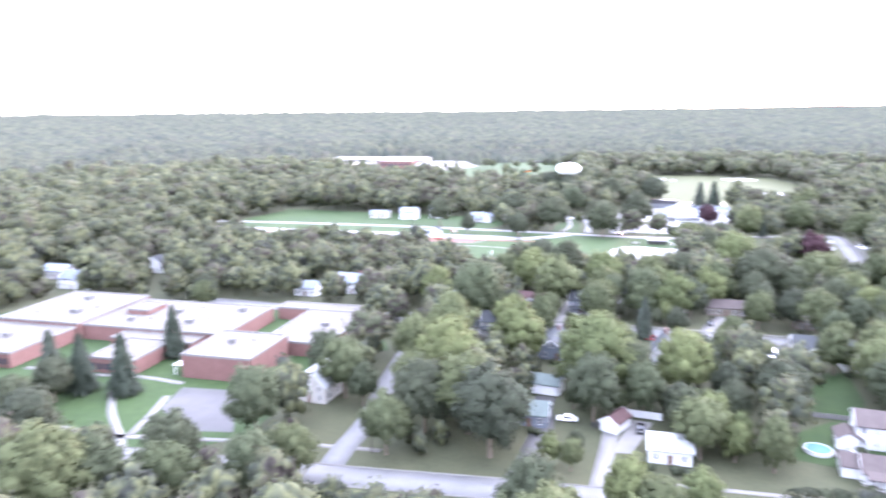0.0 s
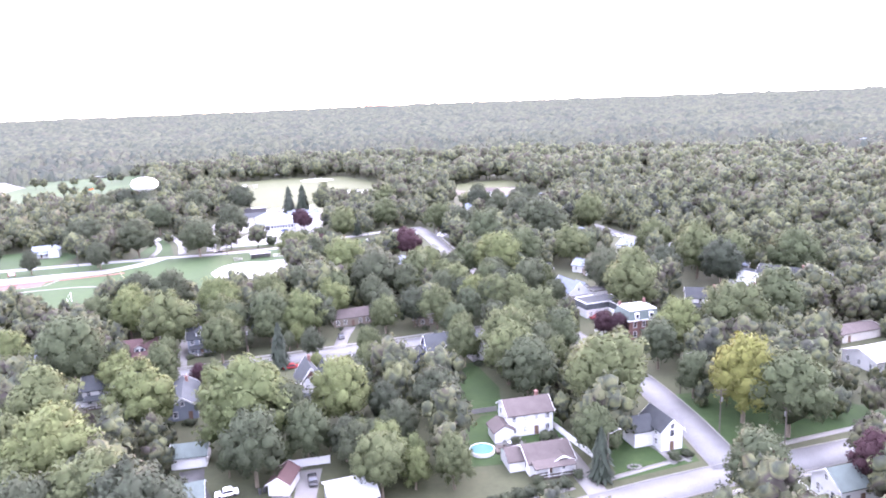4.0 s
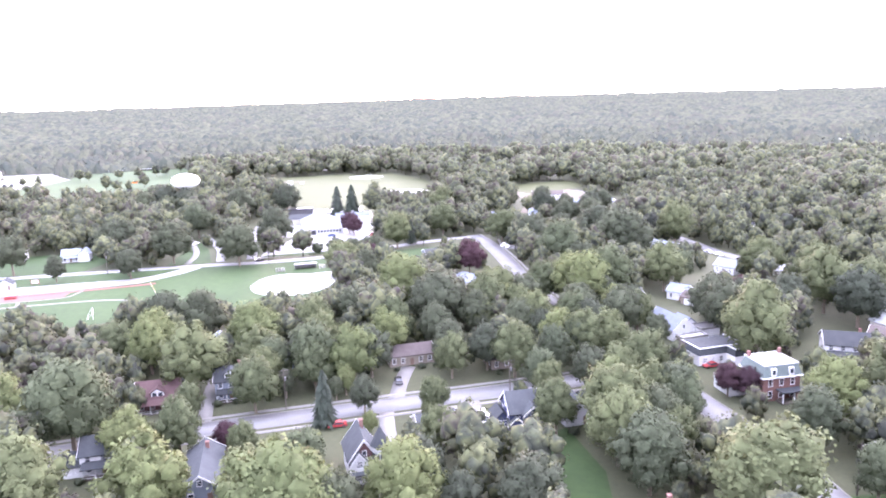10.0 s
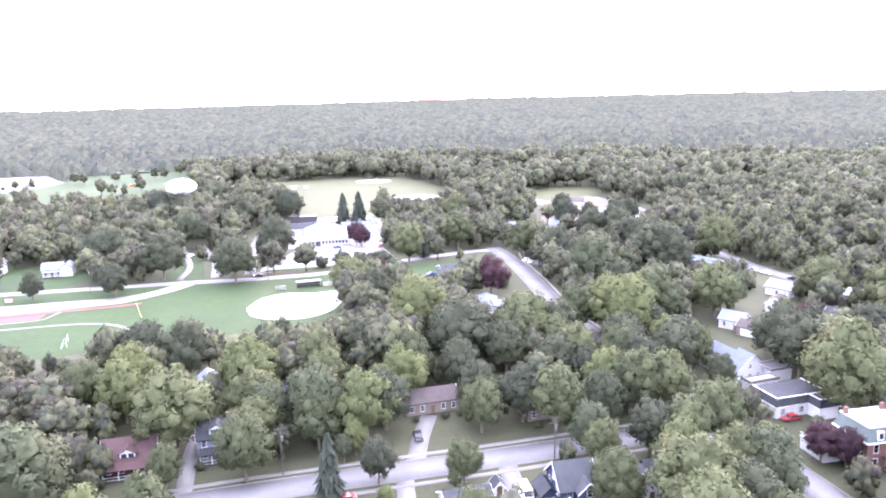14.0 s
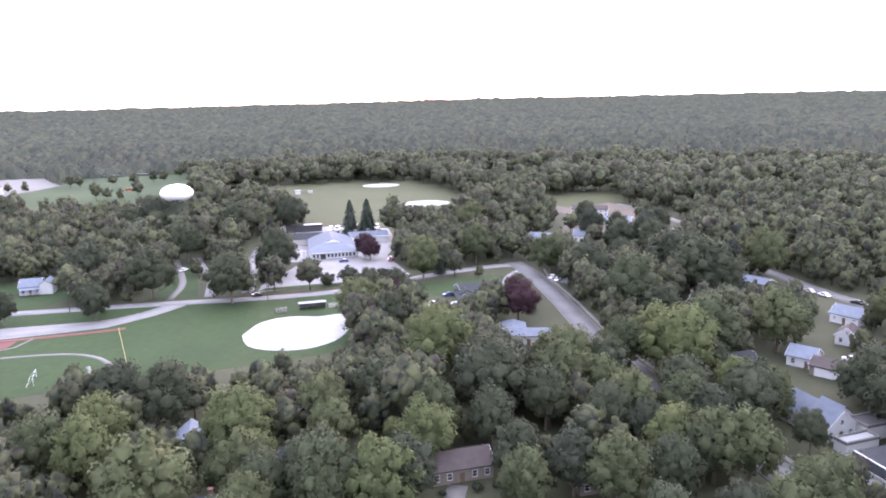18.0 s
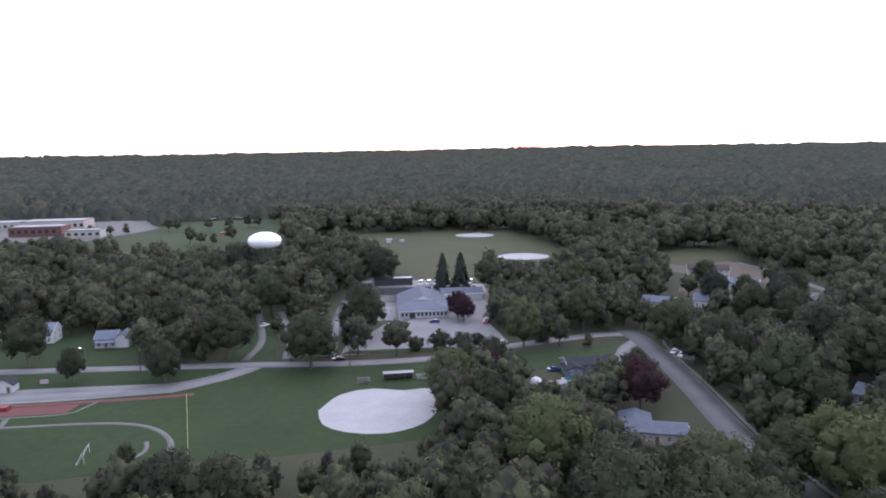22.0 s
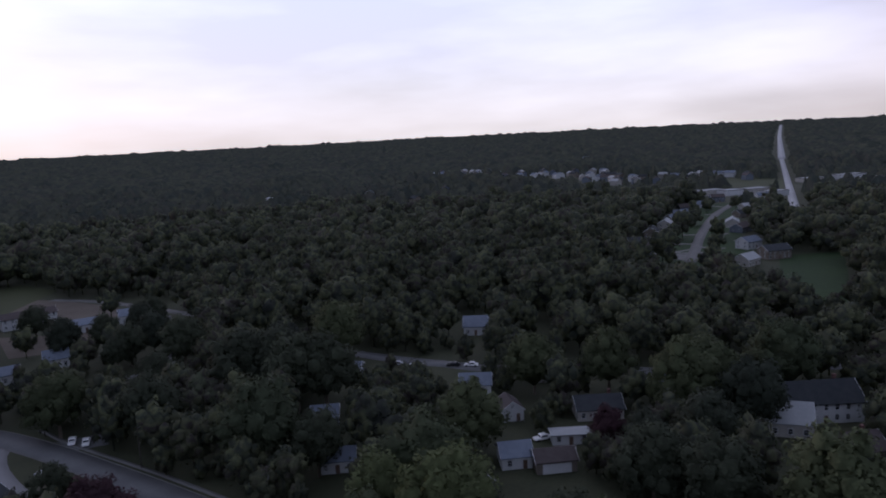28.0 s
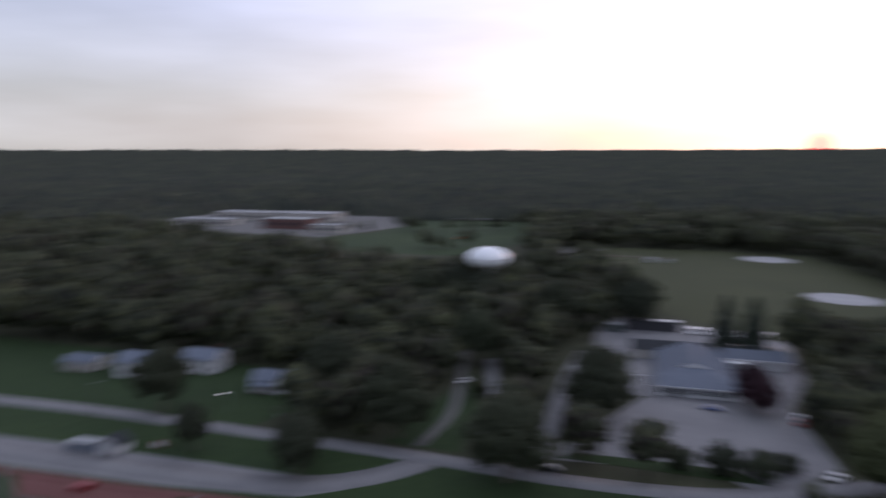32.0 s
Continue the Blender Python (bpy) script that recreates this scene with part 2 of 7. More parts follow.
CANOPY = hazed_canopy_leaves()
BARK = surface("bark", [(0.07, 0.055, 0.04), (0.13, 0.11, 0.085), (0.19, 0.165, 0.13)], 1.5, 9, 0.9, 0.5, stretch=(1, 1, 0.2))
GROUND = surface("rough_lawn", [(0.0222, 0.0259, 0.0138), (0.0321, 0.0371, 0.0185), (0.0402, 0.0437, 0.0221), (0.0481, 0.0427, 0.0276)], 0.06, 0.9, 0.95, 0.3)
GRASS = surface("mown_grass", [(0.0113, 0.0242, 0.00589), (0.0152, 0.033, 0.00774), (0.02, 0.0401, 0.00963), (0.0303, 0.0507, 0.014)], 0.02, 0.35, 0.95, 0.2)
MEADOW = surface("dry_meadow", [(0.0321, 0.0386, 0.0145), (0.0396, 0.0466, 0.0171), (0.0479, 0.0552, 0.0205)], 0.02, 0.25, 0.95, 0.2)
ASPHALT = surface("worn_asphalt", [(0.0839, 0.0854, 0.0887), (0.109, 0.111, 0.114), (0.138, 0.14, 0.139)], 0.12, 2.5, 0.85, 0.2, spec=0.25)
DARK_ASPHALT = surface("dark_asphalt", [(0.0448, 0.0448, 0.0473), (0.0608, 0.0608, 0.0633), (0.0767, 0.0767, 0.0767)], 0.12, 2.5, 0.85, 0.2, spec=0.25)
CONCRETE = surface("concrete", [(0.101, 0.0998, 0.0959), (0.125, 0.123, 0.119), (0.149, 0.147, 0.14)], 0.2, 3, 0.85, 0.2, spec=0.25)
CLAY = surface("pale_infield_clay", [(0.258, 0.258, 0.262), (0.314, 0.315, 0.321), (0.368, 0.372, 0.374)], 0.1, 1.2, 0.95, 0.1)
REDTRACK = surface("red_track_surface", [(0.0994, 0.0398, 0.0365), (0.119, 0.0497, 0.045), (0.139, 0.063, 0.0564)], 0.1, 1.5, 0.9)
PALE_ASPHALT = surface("pale_asphalt", [(0.132, 0.133, 0.139), (0.166, 0.167, 0.172), (0.204, 0.205, 0.203)], 0.1, 2.0, 0.8, 0.2, spec=0.35)
HIGHWAY = surface("pale_highway", [(0.264, 0.263, 0.265), (0.319, 0.319, 0.322), (0.374, 0.375, 0.38)], 0.05, 1.0, 0.9)
DIRT = surface("brown_dirt", [(0.0663, 0.0546, 0.0429), (0.0858, 0.0718, 0.0562), (0.109, 0.0936, 0.0741)], 0.05, 0.5, 0.95, 0.2)
WHITE = surface("white_siding", [(0.4, 0.408, 0.416), (0.456, 0.464, 0.468), (0.504, 0.508, 0.512)], 0.4, 5, 0.6)
CREAM = surface("cream_siding", [(0.281, 0.272, 0.251), (0.332, 0.319, 0.293), (0.374, 0.361, 0.332)], 0.4, 5, 0.7)
NAVY = surface("navy_siding", [(0.022, 0.03, 0.07), (0.028, 0.037, 0.085), (0.035, 0.045, 0.1)], 0.4, 5, 0.6)
GREYBLUE = surface("grey_blue_siding", [(0.101, 0.121, 0.148), (0.125, 0.144, 0.176), (0.148, 0.168, 0.195)], 0.4, 5, 0.7)
BRICK = surface("red_brick", [(0.095, 0.052, 0.046), (0.12, 0.064, 0.056), (0.145, 0.082, 0.072)], 0.5, 7, 0.9, 0.3)
MAROON = surface("maroon_siding", [(0.054, 0.0285, 0.0304), (0.0675, 0.0351, 0.0361), (0.081, 0.0437, 0.0437)], 0.5, 6, 0.8)
TAN = surface("tan_siding", [(0.133, 0.113, 0.0936), (0.156, 0.136, 0.113), (0.187, 0.164, 0.136)], 0.5, 6, 0.8)
ROOF_GREY = surface("grey_shingles", [(0.026, 0.029, 0.033), (0.035, 0.039, 0.043), (0.045, 0.049, 0.052)], 0.5, 6, 0.85, 0.4, spread=0.25, spec=0.12)
ROOF_BROWN = surface("brown_shingles", [(0.0499, 0.0421, 0.041), (0.0624, 0.0527, 0.0514), (0.0762, 0.0652, 0.0635)], 0.5, 6, 0.85, 0.4, spread=0.15, spec=0.12)
ROOF_RED = surface("red_brown_shingles", [(0.0491, 0.031, 0.0315), (0.0607, 0.0382, 0.0382), (0.0722, 0.0467, 0.0462)], 0.5, 6, 0.85, 0.4, spec=0.12)
ROOF_GREEN = surface("green_shingles", [(0.0663, 0.0819, 0.0796), (0.0819, 0.101, 0.0975), (0.0975, 0.121, 0.115)], 0.5, 6, 0.85, 0.4, spec=0.12)
ROOF_BLUE = surface("blue_grey_shingles", [(0.0945, 0.112, 0.142), (0.119, 0.138, 0.173), (0.142, 0.163, 0.199)], 0.5, 6, 0.85, 0.4, spread=0.2, spec=0.15)
ROOF_WHITE = surface("white_roofing", [(0.216, 0.23, 0.238), (0.266, 0.277, 0.284), (0.31, 0.317, 0.32)], 0.2, 2, 0.7)
GRAVEL = surface("gravel_roofing", [(0.0705, 0.0663, 0.0625), (0.0869, 0.0824, 0.077), (0.103, 0.0971, 0.0908)], 0.12, 2, 0.95, 0.2)
TRIM = surface("white_paint", [(0.476, 0.484, 0.492), (0.541, 0.545, 0.549)], 0.5, 6, 0.5)
DOORPAINT = surface("door_paint", [(0.09, 0.06, 0.045), (0.13, 0.085, 0.06)], 0.5, 6, 0.5)
STEEL = surface("galvanised_steel", [(0.175, 0.18, 0.185), (0.225, 0.23, 0.235)], 0.5, 6, 0.45, metal=0.8)
DARKMETAL = surface("dark_metal", [(0.03, 0.03, 0.035), (0.05, 0.05, 0.055)], 0.5, 6, 0.5)
TIMBER = surface("weathered_timber", [(0.0437, 0.0374, 0.0317), (0.0593, 0.0518, 0.0444), (0.0749, 0.0674, 0.0584)], 0.5, 6, 0.9, 0.3)
TANKPAINT = surface("white_tank_paint", [(0.74, 0.77, 0.8), (0.8, 0.82, 0.83)], 0.05, 0.6, 0.35)
YELLOW = surface("yellow_paint", [(0.45, 0.39, 0.128), (0.525, 0.452, 0.16)], 0.5, 6, 0.5)
RUBBER = surface("tyre_rubber", [(0.02, 0.02, 0.02), (0.035, 0.035, 0.035)], 1, 8, 0.85)
REDPAINT = surface("red_paint", [(0.162, 0.028, 0.03), (0.193, 0.0392, 0.039)], 0.5, 6, 0.5)


def glass_paint(name, colour):
    m = bpy.data.materials.new(name)
    m.use_nodes = True
    b = m.node_tree.nodes["Principled BSDF"]
    b.inputs["Base Color"].default_value = (*colour, 1)
    b.inputs["Roughness"].default_value = 0.12
    b.inputs["Specular IOR Level"].default_value = 0.6
    return m


LAMPGLOW = bpy.data.materials.new("lit_lamp")
LAMPGLOW.use_nodes = True
LAMPGLOW.node_tree.nodes["Principled BSDF"].inputs["Emission Color"].default_value = (1.0, 0.95, 0.85, 1)
LAMPGLOW.node_tree.nodes["Principled BSDF"].inputs["Emission Strength"].default_value = 2.5
PANE = glass_paint("window_glass", (0.03, 0.035, 0.045))
CARPAINT = {c: glass_paint(c + "_car_paint", v) for c, v in dict(
    white=(0.75, 0.75, 0.75), red=(0.22, 0.03, 0.032), black=(0.02, 0.02, 0.022), silver=(0.45, 0.46, 0.48), blue=(0.04, 0.07, 0.2), orange=(0.5, 0.14, 0.02)).items()}
WATER = surface("pool_water", [(0.008, 0.08, 0.1), (0.012, 0.1, 0.12)], 0.5, 4, 0.5, spec=0.15)


# ---- mesh helpers ----
def mesh_np(name, verts, faces, mat=None, smooth=False, normals=None):
    """A mesh from arrays: verts (n, 3) and faces (m, k), or a list of such face arrays; normals: shading normals, one a vertex."""
    me = bpy.data.meshes.new(name)
    faces = faces if isinstance(faces, list) else [faces]
    verts = np.asarray(verts, dtype=np.float32)
    me.vertices.add(len(verts))
    me.vertices.foreach_set("co", verts.ravel())
    loops = np.concatenate([f.ravel() for f in faces]).astype(np.int32)
    sizes = np.concatenate([np.full(len(f), f.shape[1]) for f in faces])
    starts = np.concatenate([[0], np.cumsum(sizes)[:-1]]).astype(np.int32)
    me.loops.add(len(loops))
    me.loops.foreach_set("vertex_index", loops)
    me.polygons.add(len(sizes))
    me.polygons.foreach_set("loop_start", starts)
    if smooth or normals is not None:
        me.polygons.foreach_set("use_smooth", np.ones(len(sizes), dtype=bool))
    me.update(calc_edges=True)
    if normals is not None:
        me.normals_split_custom_set_from_vertices(np.asarray(normals, dtype=np.float32))
    if mat:
        me.materials.append(mat)
    return me


def part(name, bm, material, parent, label=""):
    """Link a bmesh as one mesh object under a thing or a part."""
    me = bpy.data.meshes.new(name)
    bmesh.ops.recalc_face_normals(bm, faces=bm.faces)
    bm.to_mesh(me)
    bm.free()
    me.materials.append(material)
    ob = new(name, me)
    ob.parent = parent
    return tagged(ob, label)


def part_mesh(name, me, parent, m=None):
    """Link shared mesh data as one part, at the pose m within its parent."""
    ob = new(name, me)
    ob.parent = parent
    if m is not None:
        ob.matrix_basis = m
    return ob


def thing(name, label, category, m, group="", kind=""):
    ob = new(name)
    ob.empty_display_size = 0.5
    ob.matrix_basis = m
    return tagged(ob, label, category, group, kind)


def add_box(bm, x0, x1, y0, y1, z0, z1):
    v = [bm.verts.new((x, y, z)) for z in (z0, z1) for x, y in ((x0, y0), (x1, y0), (x1, y1), (x0, y1))]
    for f in ((0, 3, 2, 1), (4, 5, 6, 7), (0, 1, 5, 4), (1, 2, 6, 5), (2, 3, 7, 6), (3, 0, 4, 7)):
        bm.faces.new([v[i] for i in f])
    return bm


def boxes(*dims):
    bm = bmesh.new()
    for d in dims:
        add_box(bm, *d)
    return bm


def add_prism(bm, poly, lo, hi, axis="x"):
    """A closed prism: a polygon in the plane across the axis, drawn out from lo to hi."""
    put = {"x": lambda a, b, c: (c, a, b), "y": lambda a, b, c: (a, c, b), "z": lambda a, b, c: (a, b, c)}[axis]
    r0 = [bm.verts.new(put(a, b, lo)) for a, b in poly]
    r1 = [bm.verts.new(put(a, b, hi)) for a, b in poly]
    n = len(poly)
    bm.faces.new(r0[::-1])
    bm.faces.new(r1)
    for i in range(n):
        bm.faces.new((r0[i], r0[(i + 1) % n], r1[(i + 1) % n], r1[i]))
    return bm


def prism(poly, lo, hi, axis="x"):
    return add_prism(bmesh.new(), poly, lo, hi, axis)


def add_tube(bm, a, b, r0, r1, sides=8):
    a, b = Vector(a), Vector(b)
    q = (b - a).to_track_quat("Z", "Y").to_matrix()
    rings = []
    for p, r in ((a, r0), (b, r1)):
        rings.append([bm.verts.new(p + q @ Vector((r * math.cos(2 * math.pi * i / sides), r * math.sin(2 * math.pi * i / sides), 0))) for i in range(sides)])
    for i in range(sides):
        j = (i + 1) % sides
        bm.faces.new((rings[0][i], rings[0][j], rings[1][j], rings[1][i]))
    bm.faces.new(rings[0][::-1])
    bm.faces.new(rings[1])
    return bm


def tube(a, b, r0, r1=None, sides=8):
    return add_tube(bmesh.new(), a, b, r0, r0 if r1 is None else r1, sides)


def smooth_line(pts, step=6.0):
    """A curve through the points (Catmull-Rom), sampled about every step metres."""
    p = [np.array(q, float) for q in pts]
    p = [2 * p[0] - p[1]] + p + [2 * p[-1] - p[-2]]
    out = []
    for i in range(1, len(p) - 2):
        n = max(2, int(np.linalg.norm(p[i + 1] - p[i]) / step))
        for k in range(n):
            s = k / n
            out.append(0.5 * (2 * p[i] + (p[i + 1] - p[i - 1]) * s + (2 * p[i - 1] - 5 * p[i] + 4 * p[i + 1] - p[i + 2]) * s * s
                              + (3 * p[i] - p[i - 1] - 3 * p[i + 1] + p[i + 2]) * s ** 3))
    out.append(p[-2])
    return np.array(out)


def ribbon(line, left, right, z0, z1):
    """A strip with thickness along a line, from left to right of it (metres), top at z1."""
    d = np.gradient(line, axis=0)
    d /= np.linalg.norm(d, axis=1)[:, None]
    nrm = np.stack([-d[:, 1], d[:, 0]], -1)
    a, b = line + nrm * left, line + nrm * right
    n = len(line)
    v = np.concatenate([np.c_[a, np.full(n, z0)], np.c_[a, np.full(n, z1)], np.c_[b, np.full(n, z1)], np.c_[b, np.full(n, z0)]])
    i = np.arange(n - 1)
    f = np.concatenate([np.stack([i + n * k, i + 1 + n * k, i + 1 + n * ((k + 1) % 4), i + n * ((k + 1) % 4)], -1) for k in range(3)])
    caps = np.array([[0, n, 2 * n, 3 * n], [n - 1, 4 * n - 1, 3 * n - 1, 2 * n - 1]])
    return v, np.concatenate([f, caps])[:, ::-1]


# ---- ground ----
def rise(x, y):
    """Height of the land: level round the town, climbing to wooded hills far off, raised to fit the camera's horizon.
    """
    r = np.hypot(x, y - 150)
    s = np.clip((r - 900) / 3800, 0, 1)
    a = np.arctan2(x, y - 150)
    hill = 1 + 0.05 * np.sin(3 * a + 0.5) + 0.035 * np.sin(7 * a + 1.0) + 0.02 * np.sin(17 * a)
    return 64 * s ** 2.0 * hill


radii = np.concatenate([np.linspace(0, 900, 10), 900 + 3850 * np.linspace(0, 1, 34)[1:] ** 1.3])
seg = 144
ang = np.linspace(0, 2 * np.pi, seg, endpoint=False)
gx = (radii[1:, None] * np.sin(ang)).ravel()
gy = 150 + (radii[1:, None] * np.cos(ang)).ravel()
gv = np.concatenate([[[0, 150, 0]], np.c_[gx, gy, rise(gx, gy)]])
k = np.arange(seg)
fan = np.stack([np.zeros(seg, int), 1 + k, 1 + (k + 1) % seg], -1)[:, ::-1]
quads = np.concatenate([np.stack([1 + i * seg + k, 1 + (i + 1) * seg + k, 1 + (i + 1) * seg + (k + 1) % seg, 1 + i * seg + (k + 1) % seg], -1)
                        for i in range(len(radii) - 2)])[:, ::-1]
ground = new("ground", mesh_np("ground", gv, [fan, quads], GROUND, True))
tagged(ground, "uneven grassy ground rising to far hills", "ground", kind="structure")

CLEAR = []      # outlines kept free of trees
LANES = []      # (line, half width) kept free of trees


def patch(name, outline, material, label, category="grass", z=0.03, clear=True, curve=False):
    """A level sheet of ground cover with a low edge."""
    pts = smooth_line(list(outline) + [outline[0]], 4.0)[:-1] if curve else np.array(outline, float)
    bm = bmesh.new()
    lo = [bm.verts.new((x, y, -0.05)) for x, y in pts]
    hi = [bm.verts.new((x, y, z + float(rise(np.array(x), np.array(y))))) for x, y in pts]
    face = bm.faces.new(hi)
    for i in range(len(pts)):
        j = (i + 1) % len(pts)
        bm.faces.new((lo[i], lo[j], hi[j], hi[i]))
    bmesh.ops.triangulate(bm, faces=[face])
    ob = part(name, bm, material, None)
    if clear:
        CLEAR.append(pts)
    return tagged(ob, label, category, kind="structure")


def road(name, pts, width, material, label, category="road", kerb=False, z=0.06, margin=0.5, walk_side=()):
    line = smooth_line(pts, 5.0)
    v, f = ribbon(line, -width / 2, width / 2, -0.1, z)
    v[:, 2] += rise(v[:, 0], v[:, 1]) * 1.03
    ob = new(name, mesh_np(name, v, f, material))
    tagged(ob, label, category, kind="structure")
    LANES.append((line, width / 2 + margin))
    if kerb:
        for s in (-1, 1):
            e = s * width / 2
            v, f = ribbon(line, min(e, e + s * 0.25), max(e, e + s * 0.25), -0.1, z + 0.13)
            c = new("kerb", mesh_np("kerb", v, f, CONCRETE))
            c.parent = ob
    return ob


road("road_main", [(22, 418), (25, 408), (29, 386), (33, 350), (37, 305), (44, 268), (57, 215), (67, 170), (70, 140), (70, 113)], 7.6, ASPHALT,
     "long straight grey asphalt street with pale kerbs", kerb=True)
road("road_front", [(-150, 46), (-100, 61), (-60, 74), (-20, 87), (20, 98), (44, 105), (64, 110), (95, 116), (150, 127), (220, 141)], 7.6, ASPHALT,
     "grey asphalt residential street with pale kerbs", kerb=True, z=0.055)
road("road_middle", [(-190, 160), (-120, 172), (-84, 180), (-58, 188), (-33, 194), (4, 202), (30, 208), (57, 214)], 7.4, ASPHALT,
     "grey asphalt residential street under trees", kerb=True, z=0.05)
road("road_school", [(-420, 290), (-300, 325), (-226, 344), (-189, 351), (-120, 362), (-80, 367), (-48, 376), (-27, 390), (-11, 400), (3, 407), (14, 411.5), (24, 412)], 6.2, PALE_ASPHALT,
     "pale grey asphalt road past the playing fields", z=0.05)
road("road_side", [(-66, 74), (-69, 84), (-72, 97), (-82, 122), (-92, 150), (-103, 175)], 5.5, ASPHALT, "narrow grey side street under trees", z=0.045)
road("road_north", [(120, 420), (128, 385), (132, 360), (137, 340), (141, 325), (165, 280), (200, 230)], 6.5, ASPHALT, "grey street between dark trees", z=0.05)
road("road_dead_end", [(340.5, 334.9), (373.9, 344.7), (437.6, 363.3), (523.5, 385.3), (579.2, 395.5), (646.7, 403.7)], 6.5, CONCRETE, "pale dead-end street among suburban houses", z=0.07)
for k, (a, b) in enumerate((((396.6, 366.9), (400, 352.4)), ((369.4, 365.5), (364.4, 345.6)), ((433.3, 374.7), (437.6, 364.3)), ((388.5, 347), (390.8, 332.5)), ((440.8, 357.1), (449.4, 348.9)), ((344.5, 346.4), (354, 338.2)),
                            ((364.7, 323.8), (361.4, 337.3)), ((609.5, 416.8), (600.3, 399.9)), ((545.5, 398.1), (553, 389.9)))):
    road("drive_suburb", [a, ((a[0] + b[0]) / 2, (a[1] + b[1]) / 2), b], 4.5, CONCRETE, "pale concrete driveway in a suburb", "driveway", z=0.06)
road("road_far", [(500, 317), (551, 330), (700, 369), (844, 407), (1080, 469), (1292, 525), (1369, 545)], 7.5, HIGHWAY, "wide pale highway running straight to the horizon", z=0.3, margin=6)
far_line = smooth_line([(1369, 545), (2000, 706), (2700, 884), (3900, 1180)], 60)
v, f = ribbon(far_line, -6.5, 6.5, -0.5, 0.1)
v[:, 2] += rise(v[:, 0], v[:, 1]) + 1.0
tagged(new("road_hill", mesh_np("road_hill", v, f, HIGHWAY)), "wide pale highway climbing a far wooded hill", "road", kind="structure")
LANES.append((far_line, 18))
road("drive_curve", [(-300, 300), (-240, 311), (-200, 320), (-165, 328), (-138, 335), (-124, 344), (-117, 353), (-113, 361)], 8.0, PALE_ASPHALT, "curving pale drive beside the track", "driveway", z=0.045)
road("drive_school_path", [(-133, 445), (-124, 425), (-112, 400), (-104, 371)], 4.2, PALE_ASPHALT, "narrow pale drive between trees", "driveway", z=0.045)
road("drive_track", [(-150, 460), (-135, 425), (-122, 392), (-119, 368)], 3.0, CONCRETE, "narrow pale footpath between trees", "path", z=0.04)
road("drive_trees", [(-107, 470), (-103, 440), (-96, 405), (-90, 375)], 5.0, PALE_ASPHALT, "pale drive between tall trees", "driveway", z=0.045)
road("drive_white_house", [(37, 132), (39.2, 124), (40.2, 114), (41.5, 104)], 4.2, CONCRETE, "pale concrete driveway", "driveway", z=0.045)
road("drive_maroon", [(-64, 222), (-62, 208), (-58, 190)], 3.4, CONCRETE, "pale concrete driveway", "driveway", z=0.045)
road("drive_opposite", [(-12, 172), (-14, 184), (-15, 196)], 3.6, CONCRETE, "pale concrete driveway", "driveway", z=0.045)
road("drive_parked", [(-10, 224), (-12, 212), (-13, 198)], 4.0, CONCRETE, "pale concrete driveway with a parked car", "driveway", z=0.045)
road("drive_blue_house", [(9, 176), (7, 188), (6, 202)], 4.0, CONCRETE, "pale driveway beside a navy house", "driveway", z=0.045)
road("drive_shed", [(-40, 130), (-38, 122), (-34, 112), (-30, 86)], 5.0, DARK_ASPHALT, "dark asphalt driveway", "driveway", z=0.045)
road("drive_garage", [(-20, 118), (-18, 108), (-15, 90)], 3.6, CONCRETE, "pale concrete driveway", "driveway", z=0.045)
road("pavement_front", [(-108, 69), (-74, 82), (-61, 86)], 1.6, CONCRETE, "narrow concrete pavement", "pavement", z=0.04)
road("pavement_yard", [(-6, 99), (15, 105), (27, 108), (37, 111)], 1.4, CONCRETE, "narrow concrete pavement along front yards", "pavement", z=0.04)
road("pavement_south", [(36, 96), (50, 100), (58, 102), (71, 106), (90, 110)], 1.4, CONCRETE, "narrow concrete pavement beside a street", "pavement", z=0.04)
road("pavement_corner", [(42, 112), (54, 116), (64, 119)], 1.4, CONCRETE, "narrow concrete pavement along a lawn", "pavement", z=0.04)
road("pavement_walk", [(58, 124), (61, 121), (63, 117)], 1.2, CONCRETE, "concrete garden path to a white house", "path", z=0.045)
road("pavement_east", [(80, 120), (111, 127), (160, 137)], 1.6, CONCRETE, "narrow concrete pavement", "pavement", z=0.04)

road("drive_bend", [(25, 403), (19.5, 394), (16.5, 384), (15, 372), (14.5, 362)], 5.0, PALE_ASPHALT, "pale asphalt drive off a junction", "driveway", z=0.05)
patch("bend_island", [(4, 381), (8, 394), (14.5, 393), (12.5, 379)], GRASS, "rounded lawn beside a junction", z=0.045, curve=True)
patch("parking_pad", [(33.6, 381), (40.5, 377), (42.5, 386), (33, 391)], ASPHALT, "small asphalt parking pad beside a street", "parking", z=0.05)


def side_walk(name, pts, left, right, label):
    """A raised concrete pavement beside a street, with joints between its slabs."""
    v, f = ribbon(smooth_line(pts, 5.0), left, right, -0.1, 0.09)
    tagged(new(name, mesh_np(name, v, f, CONCRETE)), label, "pavement", kind="structure")


